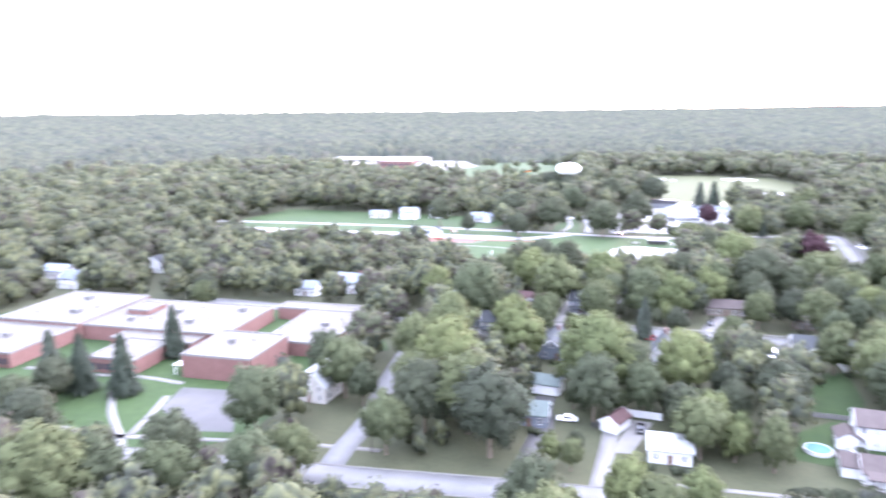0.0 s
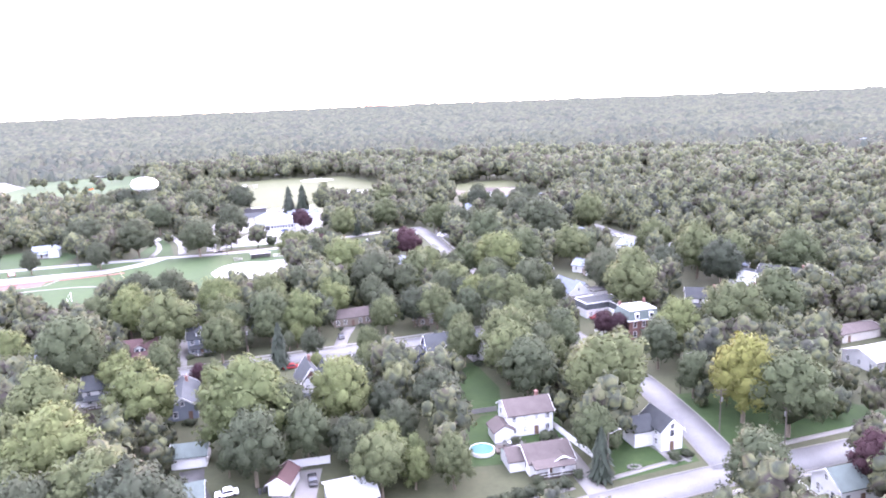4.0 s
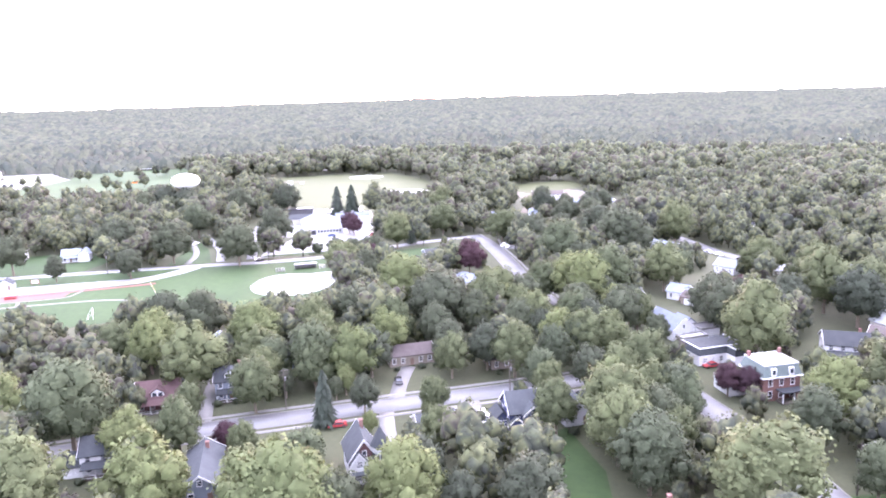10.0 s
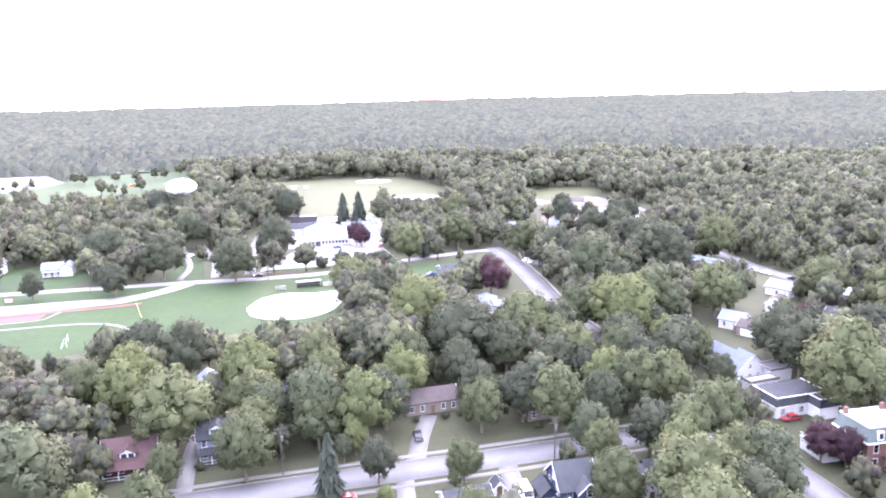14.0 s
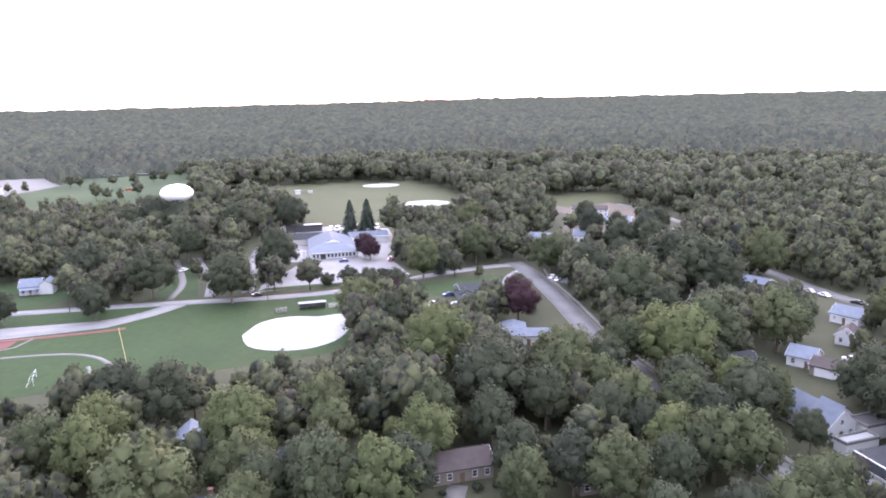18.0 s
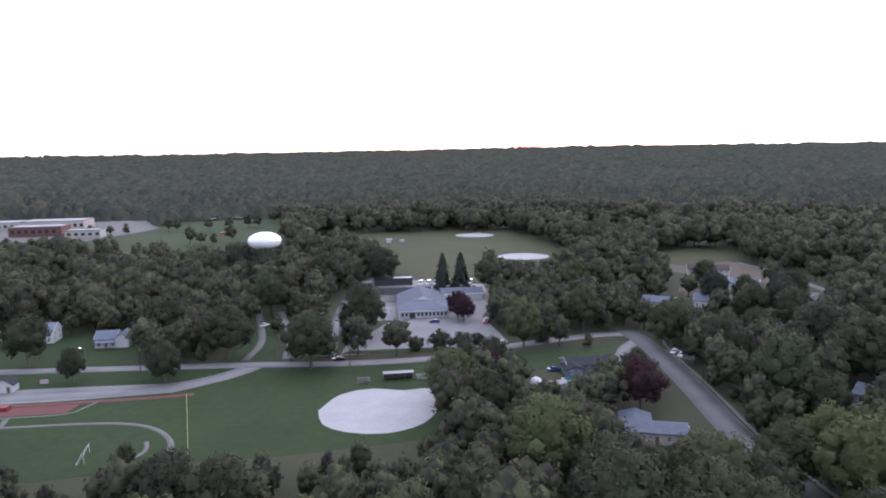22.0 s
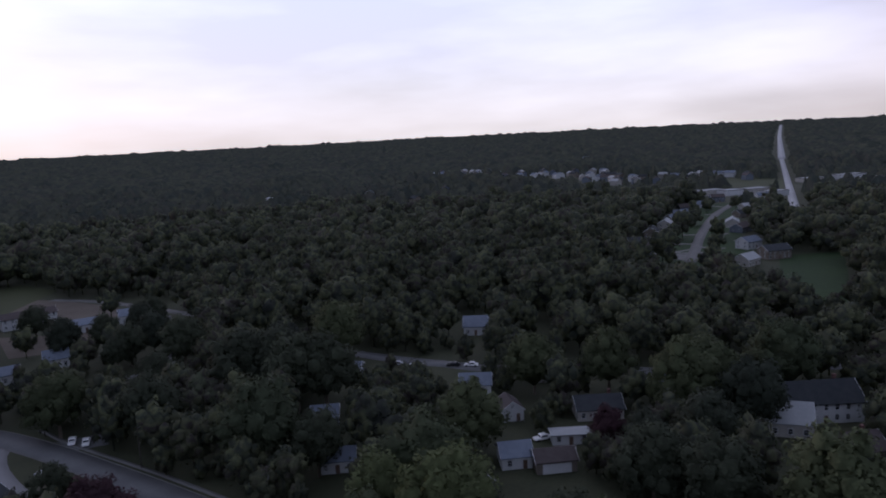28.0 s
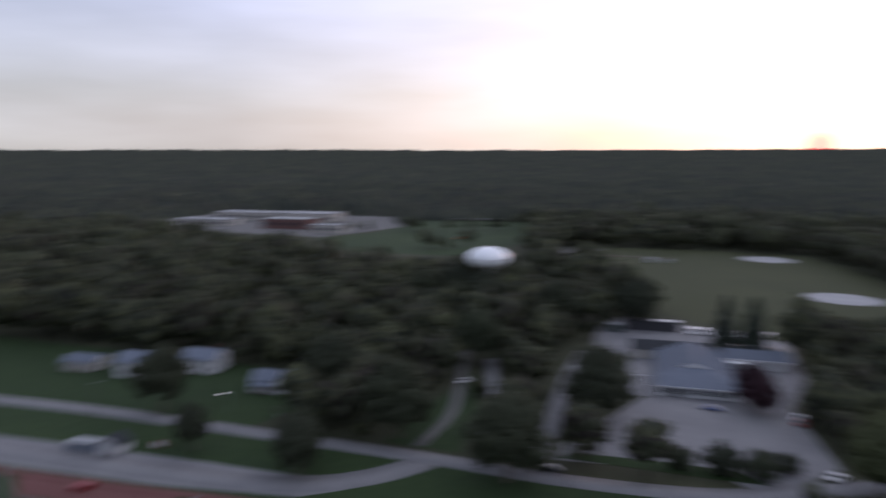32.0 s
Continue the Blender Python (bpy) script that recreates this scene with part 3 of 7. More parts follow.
side_walk("pavement_main", [(28.5, 404), (29, 386), (33, 350), (37, 305), (44, 268), (54, 226)], 5.0, 6.3, "narrow concrete pavement along a long straight street")
side_walk("pavement_middle", [(-120, 172), (-84, 180), (-58, 188), (-33, 194), (4, 202), (30, 208), (48, 212)], 5.2, 6.5, "narrow concrete pavement along a shady street")
side_walk("pavement_middle_south", [(-120, 172), (-84, 180), (-58, 188), (-33, 194), (4, 202), (30, 208), (48, 212)], -6.5, -5.2, "narrow concrete pavement before front gardens")
patch("playing_field", [(-320, 258), (-190, 266), (-130, 272), (-100, 285), (-76, 291), (-52, 300), (-40, 305), (-38, 345), (-30, 360), (2, 368), (8, 388), (-3, 390), (-48, 373), (-80, 364),
                        (-120, 359), (-189, 348), (-226, 341), (-320, 316)], GRASS, "mown green playing field")
patch("lawn_roadside", [(-330, 322), (-226, 347), (-165, 358), (-158, 392), (-200, 400), (-335, 380)], GRASS, "green lawn in front of white houses", z=0.025)
patch("lawn_strip", [(-128, 366), (-108, 369), (-118, 400), (-132, 428)], GRASS, "wedge of green lawn between drives", z=0.025)
patch("track_apron", [(-330, 297), (-204, 327), (-160, 336.5), (-136, 341), (-126, 346), (-122, 340), (-129, 333), (-160, 323), (-192, 315.5), (-330, 283)], PALE_ASPHALT,
      "wide pale asphalt apron beside the track", "apron", z=0.04, clear=False)
patch("infield", [(-78, 321), (-75, 335), (-66, 341), (-56, 340), (-46, 343), (-43, 330), (-46, 314), (-55, 306), (-66, 306), (-74, 311)], CLAY,
      "pale clay softball infield", "infield", z=0.05, clear=False, curve=True)
patch("car_park", [(-86, 376), (-87, 386), (-77, 430), (-38, 440), (-26, 402), (-35, 386), (-44, 381), (-50, 386), (-62, 383)], PALE_ASPHALT, "pale grey asphalt car park", "car park", z=0.04)
patch("lawn_island", [(-86, 377.5), (-50, 383), (-40, 385), (-46, 389.5), (-62, 387), (-84, 382)], GRASS, "narrow lawn island before a car park", z=0.06, clear=False)
patch("school_yard", [(-96, 428), (-38, 436), (-34, 470), (-42, 516), (-108, 534), (-112, 505)], PALE_ASPHALT, "asphalt yard round a low building", "yard", z=0.035)
patch("big_field", [(-150, 640), (-205, 738), (-100, 765), (-40, 766), (-5, 700), (16, 600), (2, 540), (-26, 488), (-40, 518), (-95, 545), (-130, 590)], MEADOW,
      "wide pale olive sports field", z=0.03)
patch("far_green", [(-400, 690), (-378, 745), (-392, 862), (-292, 900), (-240, 790), (-235, 660), (-330, 640)], GRASS, "far green sports ground", z=0.03)
patch("campus_yard", [(-640, 680), (-640, 850), (-440, 880), (-380, 800), (-398, 700)], CONCRETE, "pale car park round a far campus", "car park", z=0.03)
CLEAR.append(np.array([(-640, 660), (-500, 615), (-342, 578), (-280, 575), (-220, 563), (-190, 578), (-168, 596), (-200, 670), (-250, 790), (-390, 800)], float))
road("road_lot", [(134.1, 483.4), (131.7, 510.3), (128.2, 543.4), (122.7, 569.1), (114.1, 590.7)], 5, CONCRETE, "pale unpaved lane beside a dirt lot", z=0.05)
road("lane_lot", [(125.6, 497.8), (103.3, 453), (90, 434.1), (74.6, 425.6), (55.9, 422.2)], 4.5, ASPHALT, "narrow grey lane between dark trees", z=0.045)
patch("brown_yard", [(57.2, 490.5), (67.1, 530), (86.1, 507.5), (100.7, 495.3), (80.2, 476.4)], DIRT, "bare brown yard behind houses", "yard", z=0.028)
def strip(ax, ay, bx, by, width):
    """The four corners of a straight strip."""
    k = 0.5 * width / math.hypot(bx - ax, by - ay)
    nx, ny = (ay - by) * k, (bx - ax) * k
    return [(ax + nx, ay + ny), (bx + nx, by + ny), (bx - nx, by - ny), (ax - nx, ay - ny)]


for i, (a, b, c, d) in enumerate(((390.5, 368.3, 398.6, 357.9), (366.3, 354.2, 380, 349), (392, 349, 386, 338), (346.7, 347.2, 360, 344))):
    patch("driveway_north_%d" % (i + 1), strip(a, b, c, d, 3.2), CONCRETE, "pale concrete driveway before a suburban house", "driveway", z=0.12)
patch("brown_lot", [(60, 570), (68, 606), (98, 625), (116, 585), (124, 540), (118, 518), (90, 528)], DIRT, "bare brown dirt lot", "lot", z=0.03)
patch("north_field", [(378, 299), (402, 272), (335, 258), (275, 248), (272, 272)], GRASS, "small green field among trees", z=0.03)
patch("north_meadow", [(923.2, 507.3), (927.6, 433.9), (782.4, 397.3), (764.2, 407.5), (771.8, 466.2)], MEADOW, "far pale field beside the highway", z=0.03)
patch("north_court", [(359.2 + 15 * math.cos(k * math.pi / 8), 340.4 + 11 * math.sin(k * math.pi / 8)) for k in range(16)], CONCRETE, "round pale end of a suburban street", "street", z=0.05)
patch("suburb_lawn", [(330.2, 318.1), (338, 365), (442.6, 384.2), (536.9, 409.5), (610.5, 426.2), (653.1, 397.6), (537.5, 367.8), (453.6, 342.7), (370.1, 308.3)], GRASS, "green lawns round suburban houses", z=0.02, clear=False)
patch("store_yard", [(715.6, 469.5), (758.1, 461.8), (771.2, 433.8), (763.3, 399.1), (727.5, 380.8), (697.6, 398.2), (692.6, 448.3)], CONCRETE, "pale yard round low white buildings", "yard", z=0.05)
for k, line in enumerate(([(-143, 82), (-130, 72), (-118, 65), (-106, 57)], [(-142, 60), (-130, 62), (-119, 64), (-108, 69)], [(-181, 82), (-162, 86), (-145, 92), (-130, 94)], [(-116, 66), (-121, 76), (-127, 86)])):
    road("school_path", line, 2.0, CONCRETE, "pale concrete path across a school lawn", "path", z=0.05)
patch("west_lawn", [(-245, 84), (-150, 52), (-100, 62), (-92, 80), (-98, 100), (-112, 130), (-95, 142), (-118, 168), (-150, 162), (-245, 142)], GRASS, "green lawn round a flat-roofed school", z=0.025)
patch("west_court", [(-128, 92), (-113, 97), (-96, 78), (-108, 73), (-122, 80)], DARK_ASPHALT, "grey asphalt forecourt", "yard", z=0.04, clear=False)
patch("side_lawn", [(16, 148), (29, 146), (31, 162), (27, 182), (22, 180)], GRASS, "narrow strip of lawn between trees", z=0.025)
patch("concrete_yard", [(-16.8, 108), (-13, 109), (-12.5, 126.5), (-17.5, 126)], CONCRETE, "pale concrete yard beside a low house", "yard", z=0.05)
patch("corner_lawn", [(46, 112), (65, 117), (65, 133), (49, 130)], GRASS, "front lawn of a white house", z=0.02)
patch("back_yard", [(14, 122), (40, 122), (42, 146), (24, 146), (16, 134)], GRASS, "back yard with a pool", z=0.02)
patch("east_verge", [(72, 122), (76, 119), (120, 128), (110, 140), (80, 150), (72, 150)], GRASS, "grass verge along a street", z=0.02, clear=False)

# ---- trees ----
def ico(sub):
    bm = bmesh.new()
    bmesh.ops.create_icosphere(bm, subdivisions=sub, radius=1)
    v = np.array([q.co[:] for q in bm.verts])
    f = np.array([[q.index for q in p.verts] for p in bm.faces])
    bm.free()
    return v, f


ICO0, ICO1, ICO2 = ico(0), ico(1), ico(2)


def unit(v):
    return v / (np.linalg.norm(v, axis=1)[:, None] + 1e-9)


def sprays(rng, centres, radii, count, size, heart):
    """Small bent leaf sprays over the outside of each lobe, with the normals of the foliage that they belong to."""
    n = len(centres) * count
    c = np.repeat(centres, count, 0)
    r = np.repeat(radii, count)
    d = unit(rng.normal(size=(n, 3)) + 0.9 * unit(c - heart) + (0, 0, 0.25))
    p = c + d * (r * rng.uniform(0.7, 1.3, n))[:, None]
    nrm = unit(d + 0.55 * rng.normal(size=(n, 3)) + (0, 0, 0.45))
    u = unit(np.cross(nrm, rng.normal(size=(n, 3))))
    w = np.cross(nrm, u)
    s = (size * rng.uniform(0.6, 1.3, n))[:, None]
    v = np.stack([p - u * s - nrm * s * 0.4, p + (w * 1.1 + nrm * 0.15) * s, p + u * s - nrm * s * 0.4], 1).reshape(-1, 3)
    soft = unit(0.38 * d + 0.55 * unit(p - heart) + 0.36 * nrm)
    f = np.arange(n * 3).reshape(n, 3)
    face = np.cross(v[1::3] - v[0::3], v[2::3] - v[0::3])
    back = (face * soft).sum(1) < 0
    f[back] = f[back][:, ::-1]
    return v, f, np.repeat(soft, 3, 0)


def lobed_crown(name, rng, mat, lobes=22, count=34, size=0.1, tall=1.0, core=ICO2, bottom=-0.8, taper=0.25, plump=0.72, fine=1.0):
    """A crown about 1 m in radius round its own centre: a rounded dome of many small lobes, with an uneven edge and gaps."""
    k = np.arange(lobes) + 0.5
    z = 1 - (1 - bottom) * k / lobes
    a = k * 2.39996 + rng.uniform(0, 6)
    s = np.sqrt(np.maximum(1 - z * z, 0.02))
    c = np.stack([np.cos(a) * s, np.sin(a) * s, z], -1) * rng.uniform(0.6, 0.82, (lobes, 1)) + rng.normal(size=(lobes, 3)) * 0.06
    radii = rng.uniform(0.2, 0.4, lobes) * fine
    slim = 1 - taper * np.clip(c[:, 2], -0.3, 1)
    c[:, :2] *= slim[:, None] * rng.uniform(0.9, 1.1, 2)
    c[:, 2] *= tall
    heart = np.array([0, 0, -0.15])
    vs, fs, ns, o = [], [], [], 0
    for p, r in list(zip(c, radii * plump)) + [(np.array([0, 0, 0.25 * tall]), 0.55), (np.array([0, 0, -0.25 * tall]), 0.62)]:
        v = core[0] * r * (1 + 0.12 * rng.normal(size=(len(core[0]), 1))) + p
        vs.append(v)
        ns.append(unit(0.5 * core[0] + 0.55 * unit(v - heart)))
        fs.append(core[1] + o)
        o += len(v)
    v, q, nq = sprays(rng, c, radii, count, size, heart)
    verts, tris, nrm = np.concatenate(vs + [v]), np.concatenate(fs + [q + o]), np.concatenate(ns + [nq])
    return (verts, tris, nrm) if mat is None else mesh_np(name, verts, tris, mat, normals=nrm)


def cone_crown(name, rng, mat, layers=13, each=30):
    """A spruce crown, 1 m in radius and 1 m high from its foot: whorls of drooping boughs."""
    vs, fs, o = [], [], 0
    for i in range(layers):
        z = i / layers
        r = (1 - z) ** 0.6
        m = max(7, int(each * (1 - 0.7 * z)))
        a = rng.uniform(0, 2 * np.pi) + np.arange(m) * 2 * np.pi / m + rng.normal(size=m) * 0.12
        rr = r * rng.uniform(0.6, 1.15, m)
        zz = z + rng.normal(size=m) * 0.012
        wd = 2.6 * r / m + 0.05
        ca, sa = np.cos(a), np.sin(a)
        inner = np.stack([ca * rr * 0.2, sa * rr * 0.2, zz + 0.11], -1)
        tip = np.stack([ca * rr, sa * rr, zz - 0.045], -1)
        side = np.stack([-sa, ca, 0 * a], -1) * wd
        mid = np.stack([ca * rr * 0.66, sa * rr * 0.66, zz + 0.035], -1)
        vs.append(np.stack([inner, mid + side, tip, mid - side], 1).reshape(-1, 3))
        fs.append(np.arange(m * 4).reshape(m, 4) + o)
        o += m * 4
    n, lev = 12, np.array([0.03, 0.2, 0.4, 0.6, 0.8, 0.92])
    a = np.arange(n) * 2 * np.pi / n
    cv = np.concatenate([np.stack([np.cos(a), np.sin(a), 0 * a], -1) * (0.62 * (1 - z) ** 0.75) * rng.uniform(0.88, 1.12, (n, 1)) + (0, 0, z) for z in lev] + [[[0, 0, 1.02]]])
    k = np.arange(n)
    sides = np.concatenate([np.stack([i * n + k, i * n + (k + 1) % n, (i + 1) * n + (k + 1) % n, (i + 1) * n + k], -1) for i in range(len(lev) - 1)])
    tip = np.stack([(len(lev) - 1) * n + k, (len(lev) - 1) * n + (k + 1) % n, np.full(n, n * len(lev))], -1)
    return mesh_np(name, np.concatenate(vs + [cv]), [np.concatenate(fs + [sides + o]), tip + o], mat)


def trunk_mesh(name, rng, limbs=5):
    """A tapered trunk 1 m high with limbs that fork from its upper half."""
    bm = bmesh.new()
    add_tube(bm, (0, 0, -0.02), (0.01, 0, 0.5), 0.032, 0.022, 8)
    add_tube(bm, (0.01, 0, 0.49), (-0.01, 0.01, 0.9), 0.022, 0.008, 7)
    for i in range(limbs):
        a, z = i * 2.4 + rng.uniform(0, 1), rng.uniform(0.3, 0.55)
        d = Vector((math.cos(a), math.sin(a), 0))
        k = Vector((0, 0, z)) + d * 0.12 + Vector((0, 0, 0.14))
        add_tube(bm, (0, 0, z), k, 0.013, 0.009, 6)
        add_tube(bm, k, k + d * 0.1 + Vector((0, 0, 0.16)), 0.009, 0.003, 5)
    me = bpy.data.meshes.new(name)
    bm.to_mesh(me)
    bm.free()
    me.materials.append(BARK)
    return me


rng = np.random.default_rng(7)
TRUNKS = [trunk_mesh("trunk", rng) for _ in range(3)]
CROWNS = {}
for kind in LEAF:
    if kind == "spruce":
        CROWNS[kind] = [cone_crown("crown", rng, LEAF[kind]) for _ in range(2)]
    elif kind == "shrub":
        CROWNS[kind] = [lobed_crown("crown", rng, LEAF[kind], 12, 80, 0.08, 0.9, ICO1, bottom=-0.3, taper=0.0) for _ in range(2)]
    else:
        CROWNS[kind] = [lobed_crown("crown", rng, LEAF[kind], lobes, 76, 0.05, tall, ICO1, taper=taper, fine=0.8) for lobes, tall, taper in
                        ([(42, 1.0, 0.2), (46, 1.15, 0.35), (40, 0.92, 0.1), (44, 1.05, 0.3), (50, 1.05, 0.15)] if kind in ("green", "dark") else [(44, 1.05, 0.3), (46, 1.12, 0.2), (40, 1.0, 0.35)])]
PLAIN_CROWNS = [lobed_crown("crown", rng, None, lobes, 20, 0.078, tall, ICO1, taper=taper, plump=0.82, fine=1.0) for lobes, tall, taper in
                ((21, 1.0, 0.2), (22, 1.15, 0.35), (19, 0.9, 0.1), (21, 1.05, 0.3), (20, 0.95, 0.2))]
FAR_CROWNS = [lobed_crown("crown", rng, None, lobes, 10, 0.12, tall, ICO0, taper=taper, plump=1.05, fine=1.25) for lobes, tall, taper in
              ((8, 1.0, 0.2), (7, 1.15, 0.35), (8, 0.9, 0.1), (7, 1.05, 0.3), (8, 0.95, 0.2))]
MID_CROWNS = [lobed_crown("crown", rng, None, lobes, 20, 0.09, tall, ICO1, taper=taper, plump=0.85, fine=1.15) for lobes, tall, taper in
              ((10, 1.0, 0.2), (11, 1.1, 0.3), (9, 0.9, 0.1), (10, 1.05, 0.25), (11, 0.95, 0.15))]
TREE_LABEL = {
    "green": "tall broadleaf tree with a full green crown", "lime": "tall tree with a yellow-green late summer crown",
    "dark": "broad tree with a dense dark green crown", "grey": "tall tree with a soft grey-green crown",
    "red": "small ornamental tree with dark purple leaves", "gold": "large tree with a golden yellow crown",
    "spruce": "tall dark pointed spruce tree", "shrub": "low rounded dark green shrub"}


def tree(x, y, width, kind, rng):
    h = {"spruce": width * 1.5 + 3, "shrub": width * 0.8, "red": 2 + 0.95 * width}.get(kind, min(4.5 + 0.9 * width, 1.5 + 1.25 * width)) * rng.uniform(0.94, 1.06)
    z0 = float(rise(np.array(x), np.array(y)))
    name = {"spruce": "spruce_tree", "shrub": "shrub"}.get(kind, "tree")
    t = thing(name, TREE_LABEL[kind], "shrub" if kind == "shrub" else "tree", pose(x, y, z0, 0, 0, rng.uniform(0, 360)))
    part_mesh("trunk", TRUNKS[rng.integers(3)], t, Matrix.Diagonal((h * 0.8, h * 0.8, h * 0.8, 1)))
    me = CROWNS[kind][rng.integers(len(CROWNS[kind]))]
    if kind == "spruce":
        m = Matrix.Translation((0, 0, h * 0.06)) @ Matrix.Diagonal((width / 2 * 1.15, width / 2 * 1.15, h * 0.94, 1))
    elif kind == "shrub":
        m = Matrix.Translation((0, 0, h * 0.42)) @ Matrix.Diagonal((width / 2 * 1.12, width / 2 * 1.12, h * 0.62, 1))
    else:
        m = Matrix.Translation((0, 0, h * 0.565)) @ Matrix.Diagonal((width / 2 * 0.97, width / 2 * 0.97, h * 0.42, 1))
    part_mesh("crown", me, t, m)


PLANTED = []
PLANTED.append(("green", [
    (-97, 34, 17.4), (-82, 47, 12.4), (-69, 66, 10.4), (-59, 85, 11), (-48, 102, 17.3), (-85, 106, 13.2),
    (20, 106, 7.8), (-66, 109, 11.3), (0, 113, 11.5), (14, 114, 8.2), (44, 119, 9.9), (110, 120, 8.8),
    (88, 124, 18), (-80, 132, 13), (52, 138, 19.2), (-76, 147, 16.9), (-181, 150, 8.8), (34, 164, 14.6),
    (46, 166, 9.5), (-2, 169, 9.5), (-58, 174, 10.3), (36, 174, 16.8), (104, 180, 19.9), (-5, 190, 3.1),
    (-3, 192, 7.2), (-62, 193, 7.7), (124, 193, 17.8), (-47, 196, 11.5), (-65, 209, 17.4), (86, 216, 20),
]))
PLANTED.append(("green", [
    (-99, 210, 19.6), (56, 213, 13), (19, 213, 12.4), (-95, 229, 13.1), (-36, 236, 10.8), (29, 242, 12.7),
    (160, 243, 20), (-40, 246, 13), (48, 246, 13.4), (15, 256, 14.7), (46, 258, 10.5), (143, 259, 18.7),
    (129, 259, 18.4), (19, 269, 16), (-112, 278, 4.9), (37, 280, 13.8), (62, 286, 20), (139, 284, 16),
    (86, 293, 16.1), (139, 306, 20), (128, 302, 16.3), (-40, 330, 15), (118, 373, 19.2), (-19, 389, 16.2),
    (35, 393, 16.1), (5, 417, 15.3), (6, 478, 18.1), (-147, 500, 19), (40, 222, 13), (40, 240, 13),
]))
PLANTED.append(("green", [
    (62, 246, 10), (42, 214, 9), (24, 179, 10), (25, 196, 8), (44, 200, 11), (49, 195, 10),
    (25, 255, 12), (12, 248, 11), (47, 183, 11), (36, 168, 10), (2, 214, 10), (-14, 240, 12),
]))
PLANTED.append(("lime", [
    (-62, 119, 18.3), (-29, 136, 20), (-9, 144, 14.5), (-54, 147, 16.2), (-68, 171, 10.5), (86, 177, 13.9),
    (-102, 185, 13.2), (-24, 212, 13.5), (-83, 225, 12.5), (-50, 228, 8.3), (114, 229, 14), (-16, 231, 12.7),
    (-56, 235, 15.6), (-85, 235, 13.1), (50, 271, 20), (-13, 278, 19.1), (48, 285, 14), (33, 226, 12),
    (57, 254, 11), (39, 190, 10), (22, 262, 11), (56, 190, 8),
]))
PLANTED.append(("dark", [
    (-125, 49, 12.6), (-91, 57, 12.6), (-149, 70, 9.8), (-39, 94, 17.8), (-57, 98, 14.2), (98, 124, 12.9),
    (-5, 124, 7.5), (-21, 140, 12.2), (13, 143, 12.4), (1, 144, 8.3), (-20, 193, 7.3), (86, 236, 17),
    (131, 243, 17.3), (56, 244, 14.8), (109, 246, 15.5), (11, 247, 12.9), (87, 249, 14.6), (-76, 251, 15.5),
    (-1, 253, 19.7), (-89, 254, 14.2), (-27, 255, 15), (61, 252, 12), (29, 266, 12.2), (100, 256, 11.6),
    (-1, 265, 16.6), (61, 307, 13.7), (-29, 315, 12.3), (59, 316, 14.2), (-167, 340, 8.7), (-135, 341, 11.9),
]))
PLANTED.append(("dark", [
    (88, 346, 19.1), (-37, 348, 10.1), (-139, 348, 9.2), (82, 351, 20), (16, 351, 9.3), (-194, 355, 17.5),
    (-29, 355, 10.4), (-92, 360, 19.6), (85, 362, 20), (-133, 362, 18.5), (46, 365, 17), (-95, 370, 15),
    (-126, 370, 18.7), (79, 372, 20), (-153, 384, 17.7), (6, 386, 9.2), (-107, 387, 14.5), (-166, 395, 15.9),
    (67, 400, 11.6), (-83, 401, 18.5), (87, 417, 16.2), (73, 436, 10.6), (68, 466, 13.8), (-124, 492, 20),
    (-98, 512, 18.4), (-101, 530, 17.2), (-160, 499, 20), (-174, 502, 20), (-152, 486, 18), (-168, 488, 18),
]))
PLANTED.append(("dark", [
    (-186, 494, 18), (-182, 152, 10), (-144, 57, 9), (44, 236, 12), (44, 252, 13), (57, 269, 10),
    (36, 200, 10), (24, 240, 12), (64, 232, 8), (44, 170, 11), (30, 234, 9), (-2, 238, 11),
]))
PLANTED.append(("grey", [
    (-95, 42, 13), (-71, 58, 11.4), (-68, 59, 7.9), (-90, 79, 13.3), (68, 100, 12.3), (-78, 104, 8.5),
    (-97, 114, 10.9), (-25, 121, 12.8), (77, 147, 9.1), (37, 153, 14.6), (76, 167, 11.5), (-82, 177, 20),
    (52, 182, 12.3), (24, 201, 9.1), (10, 206, 11.1), (41, 211, 9.8), (-35, 213, 13.7), (38, 222, 10.3),
    (95, 301, 11.2), (53, 328, 19.2), (-134, 436, 17.1), (30, 215, 10), (37, 180, 11), (52, 178, 10),
]))
PLANTED.append(("red", [
    (91, 100, 10.7), (-49, 177, 5.6), (104, 267, 9.8), (14, 327, 15), (-30, 349, 10.1), (-45, 430, 10.3),
    (-48, 435, 10.8), (70, 196, 7.5), (74, 194, 7),
]))
PLANTED.append(("gold", [
    (82, 132, 17),
]))
PLANTED.append(("spruce", [
    (-157, 75, 9), (-138, 82, 9), (-149, 108, 8), (43, 113, 5.5), (-29, 188, 6.5), (-12, 399, 6),
    (-52, 492, 12.5), (-62, 497, 11.4), (-149, 78, 9),
]))
PLANTED.append(("shrub", [
    (-59, 385, 6.2), (-50, 386, 8.3), (-42, 389, 7.7), (-37, 394, 5.4),
]))
PLANTED.append(("green", [
    (51, 204, 13), (47, 222, 12), (-51, 219, 12), (-34, 208, 11), (-47, 207, 10), (-10, 219, 11),
]))
PLANTED.append(("dark", [
    (60, 206, 11), (-38, 219, 12), (-20, 217, 12), (2, 224, 10), (12, 219, 11),
]))
PLANTED.append(("dark", [
    (74, 507, 13), (78, 437, 13), (89, 441, 15), (81, 461, 12), (77, 487, 8), (64, 497, 6), (107, 474, 13), (98, 466, 12),
]))
